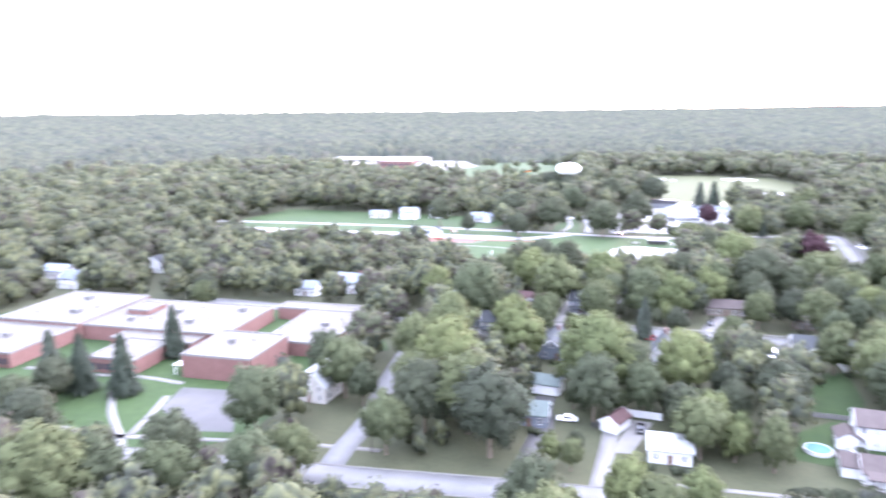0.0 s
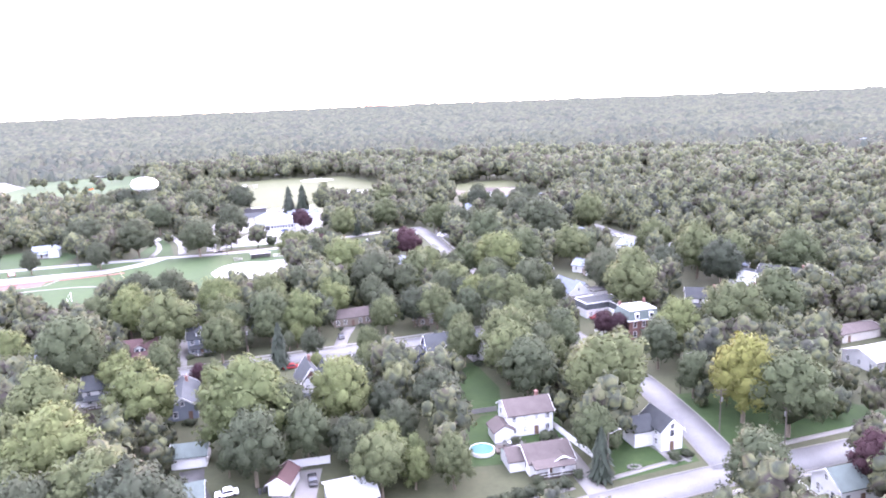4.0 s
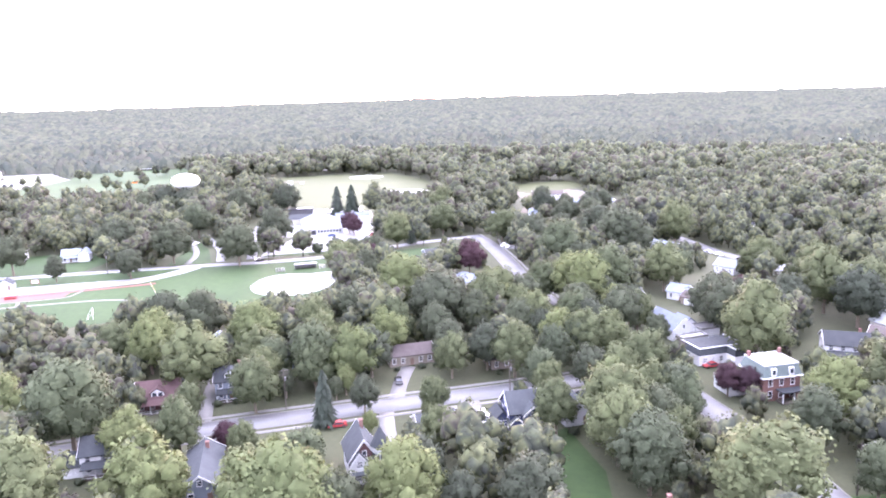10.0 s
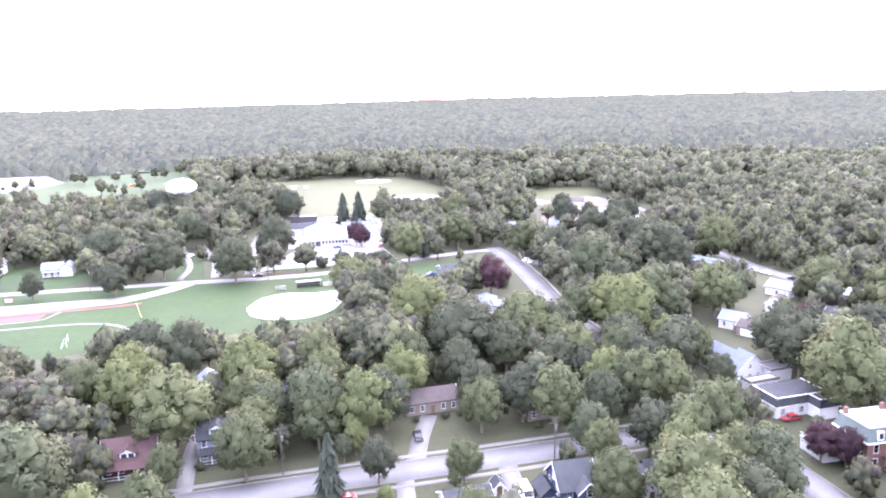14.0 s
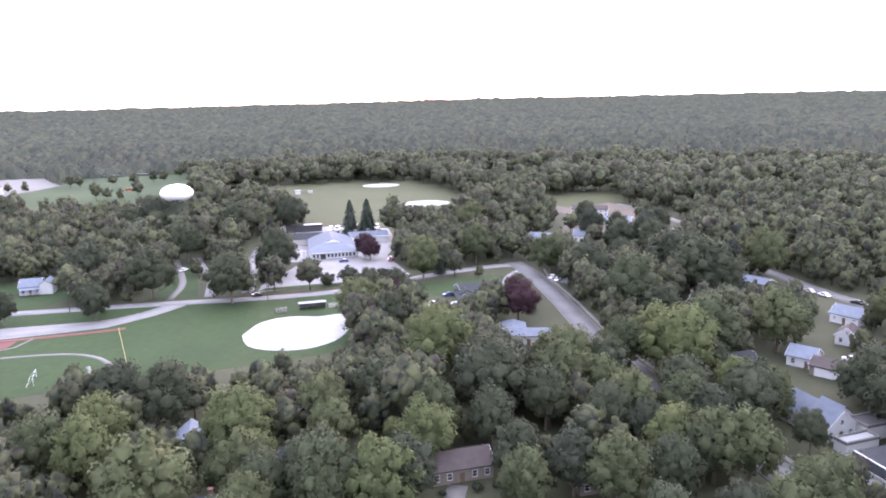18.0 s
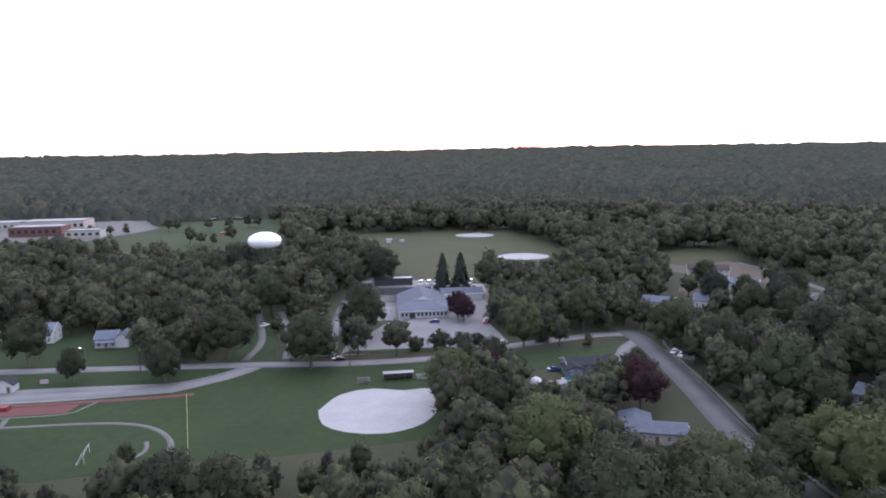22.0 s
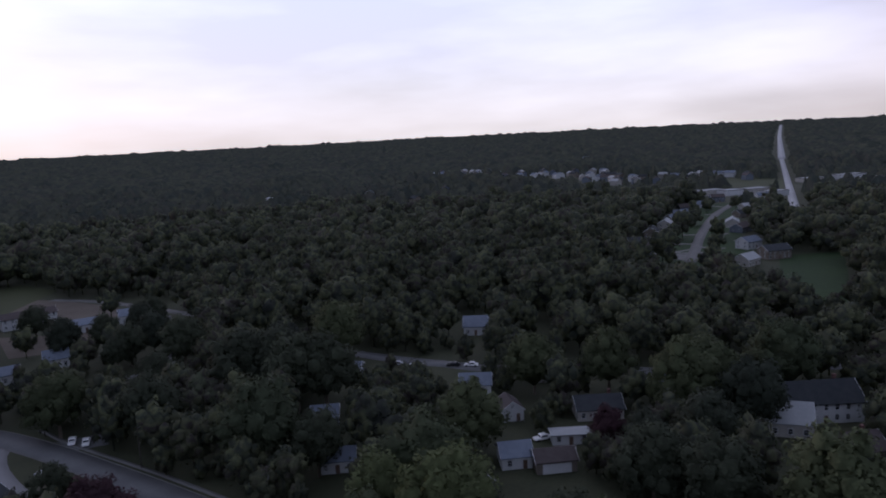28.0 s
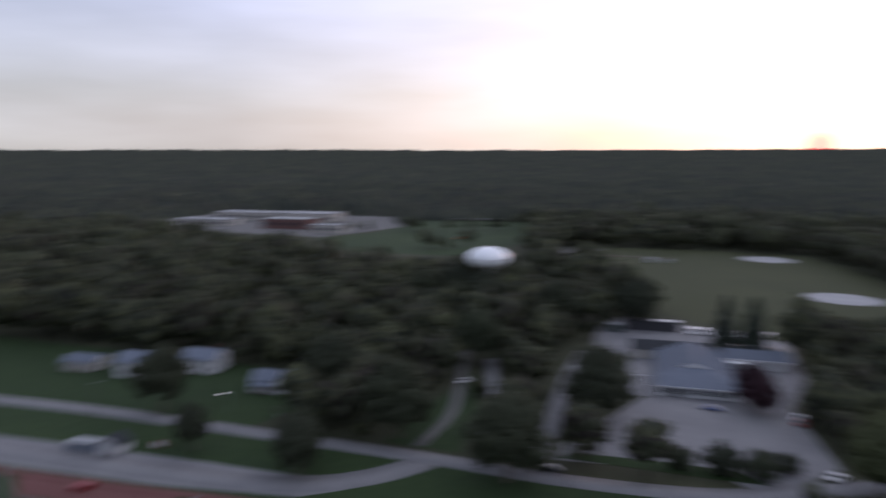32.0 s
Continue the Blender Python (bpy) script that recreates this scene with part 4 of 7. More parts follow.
PLANTED.append(("shrub", [
    (18.5, 105.9, 2.4), (20.7, 106.8, 2.8), (23.1, 107.6, 2.6), (25.6, 108.3, 3.0), (28, 109, 2.7), (30.6, 109.6, 2.9), (33, 110.4, 2.5), (35.2, 111.2, 2.7),
]))
SIGHT_GAPS = []
SIGHT_GAPS += [
    (47, 103, 38, 75), (57, 104, 45, 76), (64, 108, 51, 78), (69, 153, 54, 113), (69, 138, 54, 102), (68, 125, 53, 92),
    (70, 119, 55, 87), (52, 117, 41, 85), (60, 118, 47, 86), (31, 135, 26, 100), (33, 120, 27, 88), (39, 112, 31, 82),
    (38, 123, 30, 90), (21, 129, 18, 95), (59, 129, 47, 95), (62, 129, 49, 95), (-41, 134, -30, 99), (-39, 117, -28, 86),
    (-20, 121, -14, 89), (-11, 117, -7, 86), (-14, 113, -10, 83), (25, 155, 20, 115), (29, 168, 23, 125), (22, 148, 19, 110),
]
SIGHT_GAPS += [
    (-20, 169, -14, 126), (-73, 170, -55, 127), (84, 208, 66, 156), (79, 235, 62, 176), (73, 254, 57, 191), (132, 162, 103, 121),
    (140, 181, 109, 135), (89, 104, 70, 76), (-29, 118, -21, 86), (28, 357, 23, 270), (86, 111, 67, 81), (93, 113, 73, 82),
    (26, 136, 22, 100), (38, 128, 30, 94), (40, 124, 32, 91), (41, 115, 33, 84), (41, 109, 33, 79), (38, 133, 30, 98),
]
SIGHT_GAPS += [
    (-77, 214, -60, 166), (-57, 214, -44, 166), (-20, 169, -15, 131), (-75, 174, -58, 136), (-53, 173, -41, 134), (21, 198, 16, 154),
    (7, 202, 5, 157), (-15, 196, -12, 152), (-35, 193, -27, 150), (84, 209, 65, 162), (70, 153, 54, 119), (110, 220, 85, 171),
    (0, 199, 0, 154), (14, 205, 11, 159), (-11, 197, -8, 153), (-9, 199, -7, 154), (25, 163, 20, 127), (25, 153, 19, 119),
]
SIGHT_GAPS += [
    (33, 346, 25, 273), (-60, 323, -47, 255), (-53, 327, -42, 258), (-71, 320, -56, 253), (-76, 208, -59, 166), (-60, 216, -47, 173),
    (-12, 199, -10, 159), (-21, 168, -17, 135), (17, 193, 13, 154), (-75, 171, -58, 138), (-54, 175, -42, 140), (78, 259, 60, 205),
    (78, 229, 60, 182), (85, 205, 65, 164), (-56, 190, -44, 152),
]
SIGHT_GAPS += [
    (-50, 189, -40, 158), (-41, 189, -33, 159), (-32, 193, -27, 162), (-23, 193, -19, 161), (-17, 196, -15, 164), (-8, 198, -8, 165),
    (3, 203, 1, 169), (16, 204, 11, 170), (-76, 208, -60, 173), (-80, 217, -63, 180), (-58, 210, -46, 174), (-62, 202, -49, 168),
    (17, 187, 11, 157), (12, 185, 8, 155), (32, 195, 23, 163), (88, 205, 66, 171), (99, 217, 75, 180), (76, 222, 57, 184),
    (78, 256, 59, 210), (81, 251, 61, 206), (-72, 314, -57, 255), (-58, 308, -46, 251), (-48, 323, -38, 262), (-122, 282, -96, 230),
]
SIGHT_GAPS += [
    (-105, 313, -83, 254), (-77, 300, -61, 244), (-112, 303, -88, 247), (-141, 287, -111, 234), (28, 366, 20, 295), (34, 322, 24, 261),
    (64, 186, 48, 156), (-36, 200, -29, 167), (-15, 184, -13, 155), (-11, 206, -10, 172), (31, 203, 22, 169), (6, 213, 3, 177),
]
SIGHT_GAPS += [
    (-74, 317, -61, 268), (-64, 305, -53, 259), (-58, 306, -48, 260), (-50, 307, -42, 261), (-46, 320, -39, 271), (-94, 303, -76, 258),
    (-76, 298, -62, 254), (-69, 302, -56, 257), (-126, 288, -100, 246), (-113, 292, -91, 249), (-105, 291, -85, 249), (-101, 295, -81, 252),
    (-130, 285, -104, 244), (24, 375, 16, 314), (31, 338, 21, 284), (37, 306, 25, 260), (11, 321, 6, 272), (20, 315, 12, 267),
    (43, 278, 30, 238), (71, 284, 52, 243), (78, 285, 57, 244), (80, 250, 59, 216), (77, 253, 56, 219), (4, 236, 0, 206),
]
SIGHT_GAPS += [
    (88, 287, 65, 245), (129, 374, 97, 313), (131, 346, 98, 291), (131, 361, 98, 303), (67, 549, 49, 448), (90, 557, 67, 454),
    (96, 524, 71, 429), (36, 274, 25, 236), (44, 267, 31, 230), (112, 380, 83, 317),
]
SIGHT_GAPS += [
    (-66, 307, -57, 272), (-48, 314, -42, 278), (-55, 305, -48, 271), (-91, 298, -75, 265), (-97, 290, -80, 260), (-90, 333, -75, 293),
    (-154, 281, -125, 253), (-131, 290, -106, 260), (-9, 357, -12, 311), (25, 384, 14, 332), (30, 354, 17, 309), (28, 371, 16, 322),
    (-6, 382, -10, 331), (-15, 360, -17, 314), (6, 370, -1, 321),
]
SIGHT_GAPS += [
    (-230, 375, -184, 329), (-183, 386, -148, 337), (-86, 320, -74, 287), (-95, 326, -81, 292), (-16, 374, -20, 329), (-14, 349, -19, 310),
    (-7, 345, -13, 306), (0, 363, -8, 320), (-11, 372, -16, 327), (-124, 403, -103, 350), (-133, 408, -109, 354),
]
SIGHT_GAPS += [
    (27, 396, 12, 352), (31, 374, 14, 336), (35, 356, 18, 321), (34, 381, 16, 340), (24, 412, 9, 365), (179, 367, 128, 329),
    (181, 363, 130, 327), (117, 372, 80, 333), (118, 364, 81, 327), (135, 359, 94, 324), (143, 346, 101, 313), (140, 351, 98, 317),
    (117, 299, 81, 277), (111, 280, 76, 263), (94, 286, 63, 268), (96, 279, 65, 262), (166, 245, 118, 236), (169, 239, 121, 231),
    (153, 252, 108, 241), (68, 321, 43, 294), (84, 342, 55, 310), (48, 471, 28, 410), (69, 473, 44, 412), (104, 524, 70, 450),
]
SIGHT_GAPS += [
    (123, 521, 85, 447), (89, 560, 59, 478), (116, 580, 80, 494), (105, 588, 71, 500), (169, 298, 120, 277), (129, 283, 90, 265),
    (371, 348, 275, 314), (489, 375, 365, 336), (132, 369, 92, 332), (129, 327, 90, 299), (108, 507, 74, 437), (81, 518, 53, 445),
    (127, 493, 88, 427), (337, 335, 250, 305), (467, 350, 349, 316), (422, 331, 314, 302), (365, 315, 270, 290), (387, 310, 288, 286),
    (342, 291, 253, 271), (389, 381, 289, 340), (566, 424, 425, 373), (576, 390, 433, 347), (737, 438, 556, 384), (755, 415, 569, 366),
]
SIGHT_GAPS += [
    (114, 477, 79, 414), (102, 451, 69, 394), (91, 435, 61, 383), (74, 425, 47, 374), (69, 441, 44, 387), (157, 244, 111, 235),
    (179, 305, 129, 282), (180, 329, 129, 300), (97, 525, 66, 452),
]
SIGHT_GAPS += [
    (-229, 114, -170, 80), (-228, 123, -170, 86), (-213, 135, -158, 95), (-184, 136, -136, 96), (-166, 146, -122, 103), (-143, 122, -104, 86),
    (-152, 118, -112, 82), (-127, 103, -93, 71), (-135, 104, -98, 72), (-129, 76, -94, 50), (-136, 65, -99, 42), (-121, 75, -87, 49),
    (-114, 84, -82, 56), (-104, 82, -74, 55), (-92, 107, -65, 74), (-64, 75, -44, 49), (-55, 78, -37, 52), (-46, 79, -31, 52),
    (-35, 81, -22, 54), (-72, 94, -50, 64), (-87, 133, -62, 94), (-93, 72, -66, 48), (-68, 81, -47, 54), (-183, 108, -135, 75),
]
SIGHT_GAPS += [
    (-137, 160, -100, 114), (-134, 166, -98, 119), (-157, 93, -115, 63), (-144, 156, -105, 112), (-148, 97, -108, 66), (-128, 93, -93, 63),
    (-137, 70, -100, 46), (-185, 84, -137, 56),
]
SIGHT_GAPS += [
    (-42, 88, -29, 61), (-44, 135, -31, 96), (-17, 111, -10, 79), (-36, 113, -24, 80), (11, 98, 12, 68), (-11, 115, -5, 82),
    (-126, 146, -93, 105),
]
SIGHT_GAPS += [
    (24, 408, 15, 343), (22, 412, 13, 346), (12, 409, 6, 344), (3, 406, -2, 341), (-11, 400, -12, 336), (-25, 390, -23, 329),
    (12, 388, 6, 327), (15, 396, 8, 333), (27, 388, 17, 327), (29, 363, 19, 307), (33, 344, 22, 293), (35, 319, 24, 274),
    (12, 314, 6, 270), (18, 310, 10, 267), (10, 319, 4, 274),
]


SIGHT_GAPS += [
    (-89, 104, -62, 71), (-148, 196, -108, 141), (-158, 185, -116, 132), (-256, 149, -188, 104), (-281, 157, -206, 110), (-251, 186, -184, 132),
    (152, 238, 104, 230), (148, 244, 101, 235), (156, 230, 107, 224), (330, 266, 235, 250), (350, 275, 253, 257), (370, 285, 268, 265),
]


LAND = []       # footprints of buildings: x, y, radius


def seg_dist(px, py, line):
    """Distance of points from a polyline."""
    best = np.full(px.shape, 1e9)
    for a, b in zip(line[:-1], line[1:]):
        d = b - a
        s = np.clip(((px - a[0]) * d[0] + (py - a[1]) * d[1]) / max(d @ d, 1e-9), 0, 1)
        best = np.minimum(best, np.hypot(px - a[0] - s * d[0], py - a[1] - s * d[1]))
    return best


def inside(px, py, poly):
    hit = np.zeros(px.shape, bool)
    for (ax, ay), (bx, by) in zip(poly, np.roll(poly, -1, 0)):
        c = (ay > py) != (by > py)
        hit ^= c & (px < (bx - ax) * (py - ay) / (by - ay + 1e-12) + ax)
    return hit


ROUTE = np.array([(19, -32), (0, 0), (-7, 55), (-20, 137), (-36, 182), (-35, 221)], float)


def free(px, py, room, lawns=True):
    ok = np.ones(px.shape, bool)
    for poly in CLEAR if lawns else CLEAR[:1]:
        ok &= ~inside(px, py, poly)
    for line, half in LANES:
        near = np.zeros(px.shape, bool)
        lo, hi = line.min(0) - half - 8, line.max(0) + half + 8
        m = (px > lo[0]) & (px < hi[0]) & (py > lo[1]) & (py < hi[1])
        near[m] = seg_dist(px[m], py[m], line) < half + room * 0.45
        ok &= ~near
    for x, y, r in LAND:
        ok &= np.hypot(px - x, py - y) > r + room * 0.55
    return ok


def scatter(rng, cell, lo, hi, az0, az1, jitter=0.42):
    """Random places on a loose grid, between two distances from the route, within a wedge of directions."""
    far = hi + 60
    xs = np.arange(-far - 40, far + 40, cell)
    ys = np.arange(-90, far + 230, cell)
    px, py = [a.ravel() for a in np.meshgrid(xs, ys)]
    px = px + rng.uniform(-jitter, jitter, len(px)) * cell
    py = py + rng.uniform(-jitter, jitter, len(py)) * cell
    d = seg_dist(px, py, ROUTE)
    az = np.degrees(np.arctan2(px + 15, py + 70))
    m = (d >= lo) & (d < hi) & (az > az0) & (az < az1) & (py > 40 + 0.25 * np.minimum(px, 60))
    return px[m], py[m]


def gap_free(px, py, w):
    """False where a tree would block one of the camera's sight lines to gardens, roads and houses."""
    ok = np.ones(px.shape, bool)
    for ax, ay, bx, by in SIGHT_GAPS:
        dx, dy = bx - ax, by - ay
        s = np.clip(((px - ax) * dx + (py - ay) * dy) / (dx * dx + dy * dy), 0, 1)
        near = np.hypot(px - ax - s * dx, py - ay - s * dy) < 0.42 * w + 0.9
        ok &= ~(near & (s * 17 < (4.5 + 0.9 * w) * 0.9))
    return ok


def plant_all():
    rng = np.random.default_rng(11)
    placed = []
    for kind, rows in PLANTED:
        for x, y, w in rows:
            ok = free(np.array([float(x)]), np.array([float(y)]), -2.0, False)[0] or kind in ("shrub", "spruce", "red") or (-190 < x < -90 and y < 100)
            if ok:
                tree(x, y, w, kind, rng)
                placed.append((x, y, w))
    # low shrubs along the fronts and sides of the houses that the route passes
    for ob in [o for o in bpy.data.objects if o.name.startswith("house") and o.parent is None]:
        hx, hy = ob.location.x, ob.location.y
        if hy < 240 and -80 < hx < 100:
            base = next(c for c in ob.children if c.name.startswith("wall")).data
            reach = np.array([v.co[:2] for v in base.vertices])
            wx, wy = reach[:, 0].max(), reach[:, 1].max()
            for side, along in ((-1, -0.85), (-1, 0.35), (-1, 0.8), (1, -0.5)):
                d = float(rng.uniform(1.0, 2.6))
                spot = ob.matrix_basis @ Vector((along * wx + rng.uniform(-0.6, 0.6), side * (wy + d * 0.6 + (2.4 if side < 0 else 0.4)), 0))
                tree(spot.x, spot.y, float(rng.uniform(1.4, 2.8)), "shrub", rng)
    # more trees fill the gardens and lanes round the route
    px, py = scatter(rng, 7.4, 0, 250, -76, 90, 0.5)
    w = rng.uniform(7.0, 14.0, len(px))
    ok = free(px, py, 7.0) & gap_free(px, py, w)
    P = np.array(placed)
    extra = []
    for i in np.nonzero(ok)[0]:
        if np.all(np.hypot(P[:, 0] - px[i], P[:, 1] - py[i]) > 0.31 * (P[:, 2] + w[i])):
            extra.append((px[i], py[i], w[i]))
            P = np.concatenate([P, [[px[i], py[i], w[i]]]])
    px, py = scatter(rng, 5.5, 0, 250, -76, 90, 0.5)
    w = rng.uniform(3.5, 7.0, len(px))
    ok = free(px, py, 3.0) & gap_free(px, py, w) & (rng.uniform(size=len(px)) < 0.7)
    for i in np.nonzero(ok)[0]:
        if np.all(np.hypot(P[:, 0] - px[i], P[:, 1] - py[i]) > 0.36 * (P[:, 2] + w[i])):
            extra.append((px[i], py[i], w[i]))
            P = np.concatenate([P, [[px[i], py[i], w[i]]]])
    extra.sort(key=lambda e: seg_dist(np.array([e[0]]), np.array([e[1]]), ROUTE)[0])
    single = max(0, 300 - len(placed))
    for x, y, w in extra[:single]:
        tree(x, y, w, rng.choice(["green", "dark", "lime", "grey"], p=[0.38, 0.22, 0.30, 0.10]), rng)
    grove("garden_trees", np.array(extra[single:]), rng)
    # the woods further off
    px, py = scatter(rng, 9.6, 250, 430, -76, 90, 0.5)
    w = 7 + 13 * rng.uniform(size=len(px)) ** 1.5
    ok = free(px, py, 7.0) & (rng.uniform(size=len(px)) > 0.08) & gap_free(px, py, w)
    for x, y, ww in P[P[:, 1] > 200]:
        ok &= np.hypot(px - x, py - y) > 0.34 * (ww + w)
    grove("woodland_middle", np.stack([px, py, w], -1)[ok], rng, MID_CROWNS)
    px, py = scatter(rng, 11.5, 430, 680, -76, 90, 0.5)
    w = 9 + 12 * rng.uniform(size=len(px)) ** 1.4
    ok = free(px, py, 6.0) & (rng.uniform(size=len(px)) > 0.05) & gap_free(px, py, w)
    grove("woodland_outer", np.stack([px, py, w], -1)[ok], rng, FAR_CROWNS)
    canopy(rng)
    for name, rows in SPOT_TREES:
        grove(name, np.array([(x, y, ww) for x, y, ww in rows], float), rng, MID_CROWNS)


SPOT_TREES = [("campus_trees", [(-359, 775, 9), (-349, 773, 9), (-324, 786, 10), (-308, 797, 10), (-293, 808, 10), (-284, 811, 11), (-282, 852, 11), (-292, 900, 11), (-292, 682, 11), (-282, 680, 10), (-267, 705, 11), (-272, 682, 7),
                                (-420, 745, 7), (-405, 752, 7), (-392, 757, 7)])]


def canopy(rng):
    """The far woods: one closed canopy of thousands of domed crowns, open over fields, roads and houses."""
    az = np.radians(np.arange(-86, 88, 0.19))
    rad = 380 * np.exp(np.arange(0, 2.47, 0.0068))
    R, A = np.meshgrid(rad, az, indexing="ij")
    A = A + rng.normal(size=A.shape) * 0.0006
    R = R * (1 + rng.normal(size=R.shape) * 0.0014)
    x, y = -15 + R * np.sin(A), 120 + R * np.cos(A)
    table = rng.uniform(size=(512, 512, 4))
    stand = 1 + 0.18 * np.sin(x / 47 + 2 * np.sin(y / 71)) + 0.2 * np.sin(y / 59 + 1.7 * np.sin(x / 83)) + 0.12 * np.sin((x + y) / 23)

    def domes(cell):
        ix, iy = np.floor(x / cell).astype(int), np.floor(y / cell).astype(int)
        top = np.full(x.shape, 2.0)
        for dx in (-1, 0, 1):
            for dy in (-1, 0, 1):
                t = table[(ix + dx) % 512, (iy + dy) % 512]
                cx, cy = (ix + dx + t[..., 0]) * cell, (iy + dy + t[..., 1]) * cell
                d = np.hypot(x - cx, y - cy) / (cell * (0.5 + 0.38 * t[..., 3]))
                tall = (8 + 9 * t[..., 2]) * stand
                top = np.maximum(top, np.where(d < 1.25, tall - 16.0 * d ** 2.2, 0))
        return top

    far = np.clip((R - 1200) / 700, 0, 1)
    top = domes(12.5) * (1 - far) + domes(30.0) * far + rng.normal(size=x.shape) * 0.15
    px, py = x.ravel(), y.ravel()
    ok = seg_dist(px, py, ROUTE) > 676
    keep = LAND[:]
    LAND[:] = [q for q in keep if math.hypot(q[0] + 15, q[1] - 120) > 340]
    ok &= free(px, py, 5.0)
    LAND[:] = keep
    ground_z = rise(px, py)
    z = np.where(ok, ground_z + top.ravel(), ground_z - 2.0)
    n, m = x.shape
    i, j = [a.ravel() for a in np.meshgrid(np.arange(n - 1), np.arange(m - 1), indexing="ij")]
    f = np.stack([i * m + j, i * m + j + 1, (i + 1) * m + j + 1, (i + 1) * m + j], -1)[:, ::-1]
    f = f[ok[f].any(1)]
    # leaf sprays roughen the nearer part of the canopy
    near = np.nonzero(ok & (np.hypot(px + 15, py - 120) < 1050))[0]
    c = np.stack([px, py, z], -1)[near] + rng.normal(size=(len(near), 3)) * (0.8, 0.8, 0.35)
    u, v = rng.normal(size=(2, len(near), 3)) * (1, 1, 0.6)
    s = rng.uniform(0.5, 1.15, (len(near), 1)) * (np.hypot(c[:, 0] + 15, c[:, 1] - 120) / 620)[:, None]
    u, v = u / np.linalg.norm(u, axis=1)[:, None] * s, v / np.linalg.norm(v, axis=1)[:, None] * s
    leaves = np.stack([c - u, c + u, c + v + (0, 0, 0.5)], 1).reshape(-1, 3)
    lf = np.arange(len(leaves)).reshape(-1, 3) + len(px)
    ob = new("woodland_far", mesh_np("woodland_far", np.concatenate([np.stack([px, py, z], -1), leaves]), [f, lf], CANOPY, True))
    tagged(ob, "dense green broadleaf woods covering the land", "woods", kind="stuff")


def grove(name, rows, rng, crowns=None):
    """Many trees joined into one mesh: lobed crowns over plain tapered trunks."""
    verts, tris, quads, nrm, o = [], [], [], [], 0
    a = np.arange(6) * np.pi / 3
    for x, y, w in rows:
        h = min(4.5 + 0.9 * w, 1.5 + 1.25 * w) * rng.uniform(0.85, 1.15)
        v, t, nv = (crowns or PLAIN_CROWNS)[rng.integers(5)]
        turn = rng.uniform(0, 6.3)
        c, s = np.cos(turn), np.sin(turn)
        r = np.stack([v[:, 0] * c - v[:, 1] * s, v[:, 0] * s + v[:, 1] * c, v[:, 2]], -1) * (w * 0.5, w * 0.5, h * (0.42 if w > 7 else 0.48)) + (x, y, h * (0.56 if w > 7 else 0.49))
        verts.append(r)
        nrm.append(np.stack([nv[:, 0] * c - nv[:, 1] * s, nv[:, 0] * s + nv[:, 1] * c, nv[:, 2]], -1))
        tris.append(t + o)
        o += len(v)
        ring = np.stack([np.cos(a), np.sin(a)], -1)
        verts.append(np.concatenate([np.c_[ring * h * 0.02 + (x, y), np.full(6, -0.1)], np.c_[ring * h * 0.012 + (x, y), np.full(6, h * 0.5)]]))
        nrm.append(np.tile(np.c_[ring, np.zeros(6)], (2, 1)))
        k = np.arange(6)
        quads.append(np.stack([k, (k + 1) % 6, (k + 1) % 6 + 6, k + 6], -1) + o)
        o += 12
    ob = new(name, mesh_np(name, np.concatenate(verts), [np.concatenate(tris), np.concatenate(quads)], WOODS, normals=np.concatenate(nrm)))
    tagged(ob, "leafy garden trees crowding between the houses" if name == "garden_trees" else "broadleaf trees standing close together", "trees", kind="stuff")



# ---- houses ----
def flat_block(parent, x0, x1, y0, y1, h, wall, top, name="block", cornice=True):
    b = part(name, boxes((x0, x1, y0, y1, -0.3, h)), wall, parent)
    part("flat_roof", boxes((x0 + 0.35, x1 - 0.35, y0 + 0.35, y1 - 0.35, h + 0.004, h + 0.1)), top, b)
    if cornice:
        part("parapet", boxes((x0 - 0.12, x1 + 0.12, y0 - 0.12, y0 + 0.3, h - 0.25, h + 0.4), (x0 - 0.12, x1 + 0.12, y1 - 0.3, y1 + 0.12, h - 0.25, h + 0.4),
                              (x0 - 0.12, x0 + 0.3, y0 + 0.3, y1 - 0.3, h - 0.25, h + 0.4), (x1 - 0.3, x1 + 0.12, y0 + 0.3, y1 - 0.3, h - 0.25, h + 0.4)), CONCRETE, b)
    return b


def window(parent, x, z, w, h, face, depth):
    """A framed window on a wall of a house: face is the wall's side ('front', 'back', 'left', 'right'), depth its distance out."""
    key = (round(w, 2), round(h, 2))
    if key not in WINDOWS:
        fr = boxes((-w / 2 - 0.1, w / 2 + 0.1, -0.06, 0.1, h, h + 0.12), (-w / 2 - 0.1, w / 2 + 0.1, -0.1, 0.1, -0.12, 0),
                   (-w / 2 - 0.1, -w / 2, -0.06, 0.1, 0, h), (w / 2, w / 2 + 0.1, -0.06, 0.1, 0, h), (-w / 2, w / 2, -0.03, 0.1, h / 2 - 0.03, h / 2 + 0.03))
        pn = boxes((-w / 2, w / 2, 0.0, 0.05, 0, h))
        out = []
        for bm, mat, nm in ((fr, TRIM, "frame"), (pn, PANE, "pane")):
            me = bpy.data.meshes.new(nm)
            bmesh.ops.recalc_face_normals(bm, faces=bm.faces)
            bm.to_mesh(me)
            bm.free()
            me.materials.append(mat)
            out.append(me)
        WINDOWS[key] = out
    fr, pn = WINDOWS[key]
    m = {"front": pose(x, -depth, z), "back": pose(x, depth, z, 0, 0, 180), "left": pose(-depth, x, z, 0, 0, -90), "right": pose(depth, x, z, 0, 0, 90)}[face]
    a = part_mesh("window", fr, parent, m)
    part_mesh("pane", pn, a)


WINDOWS = {}


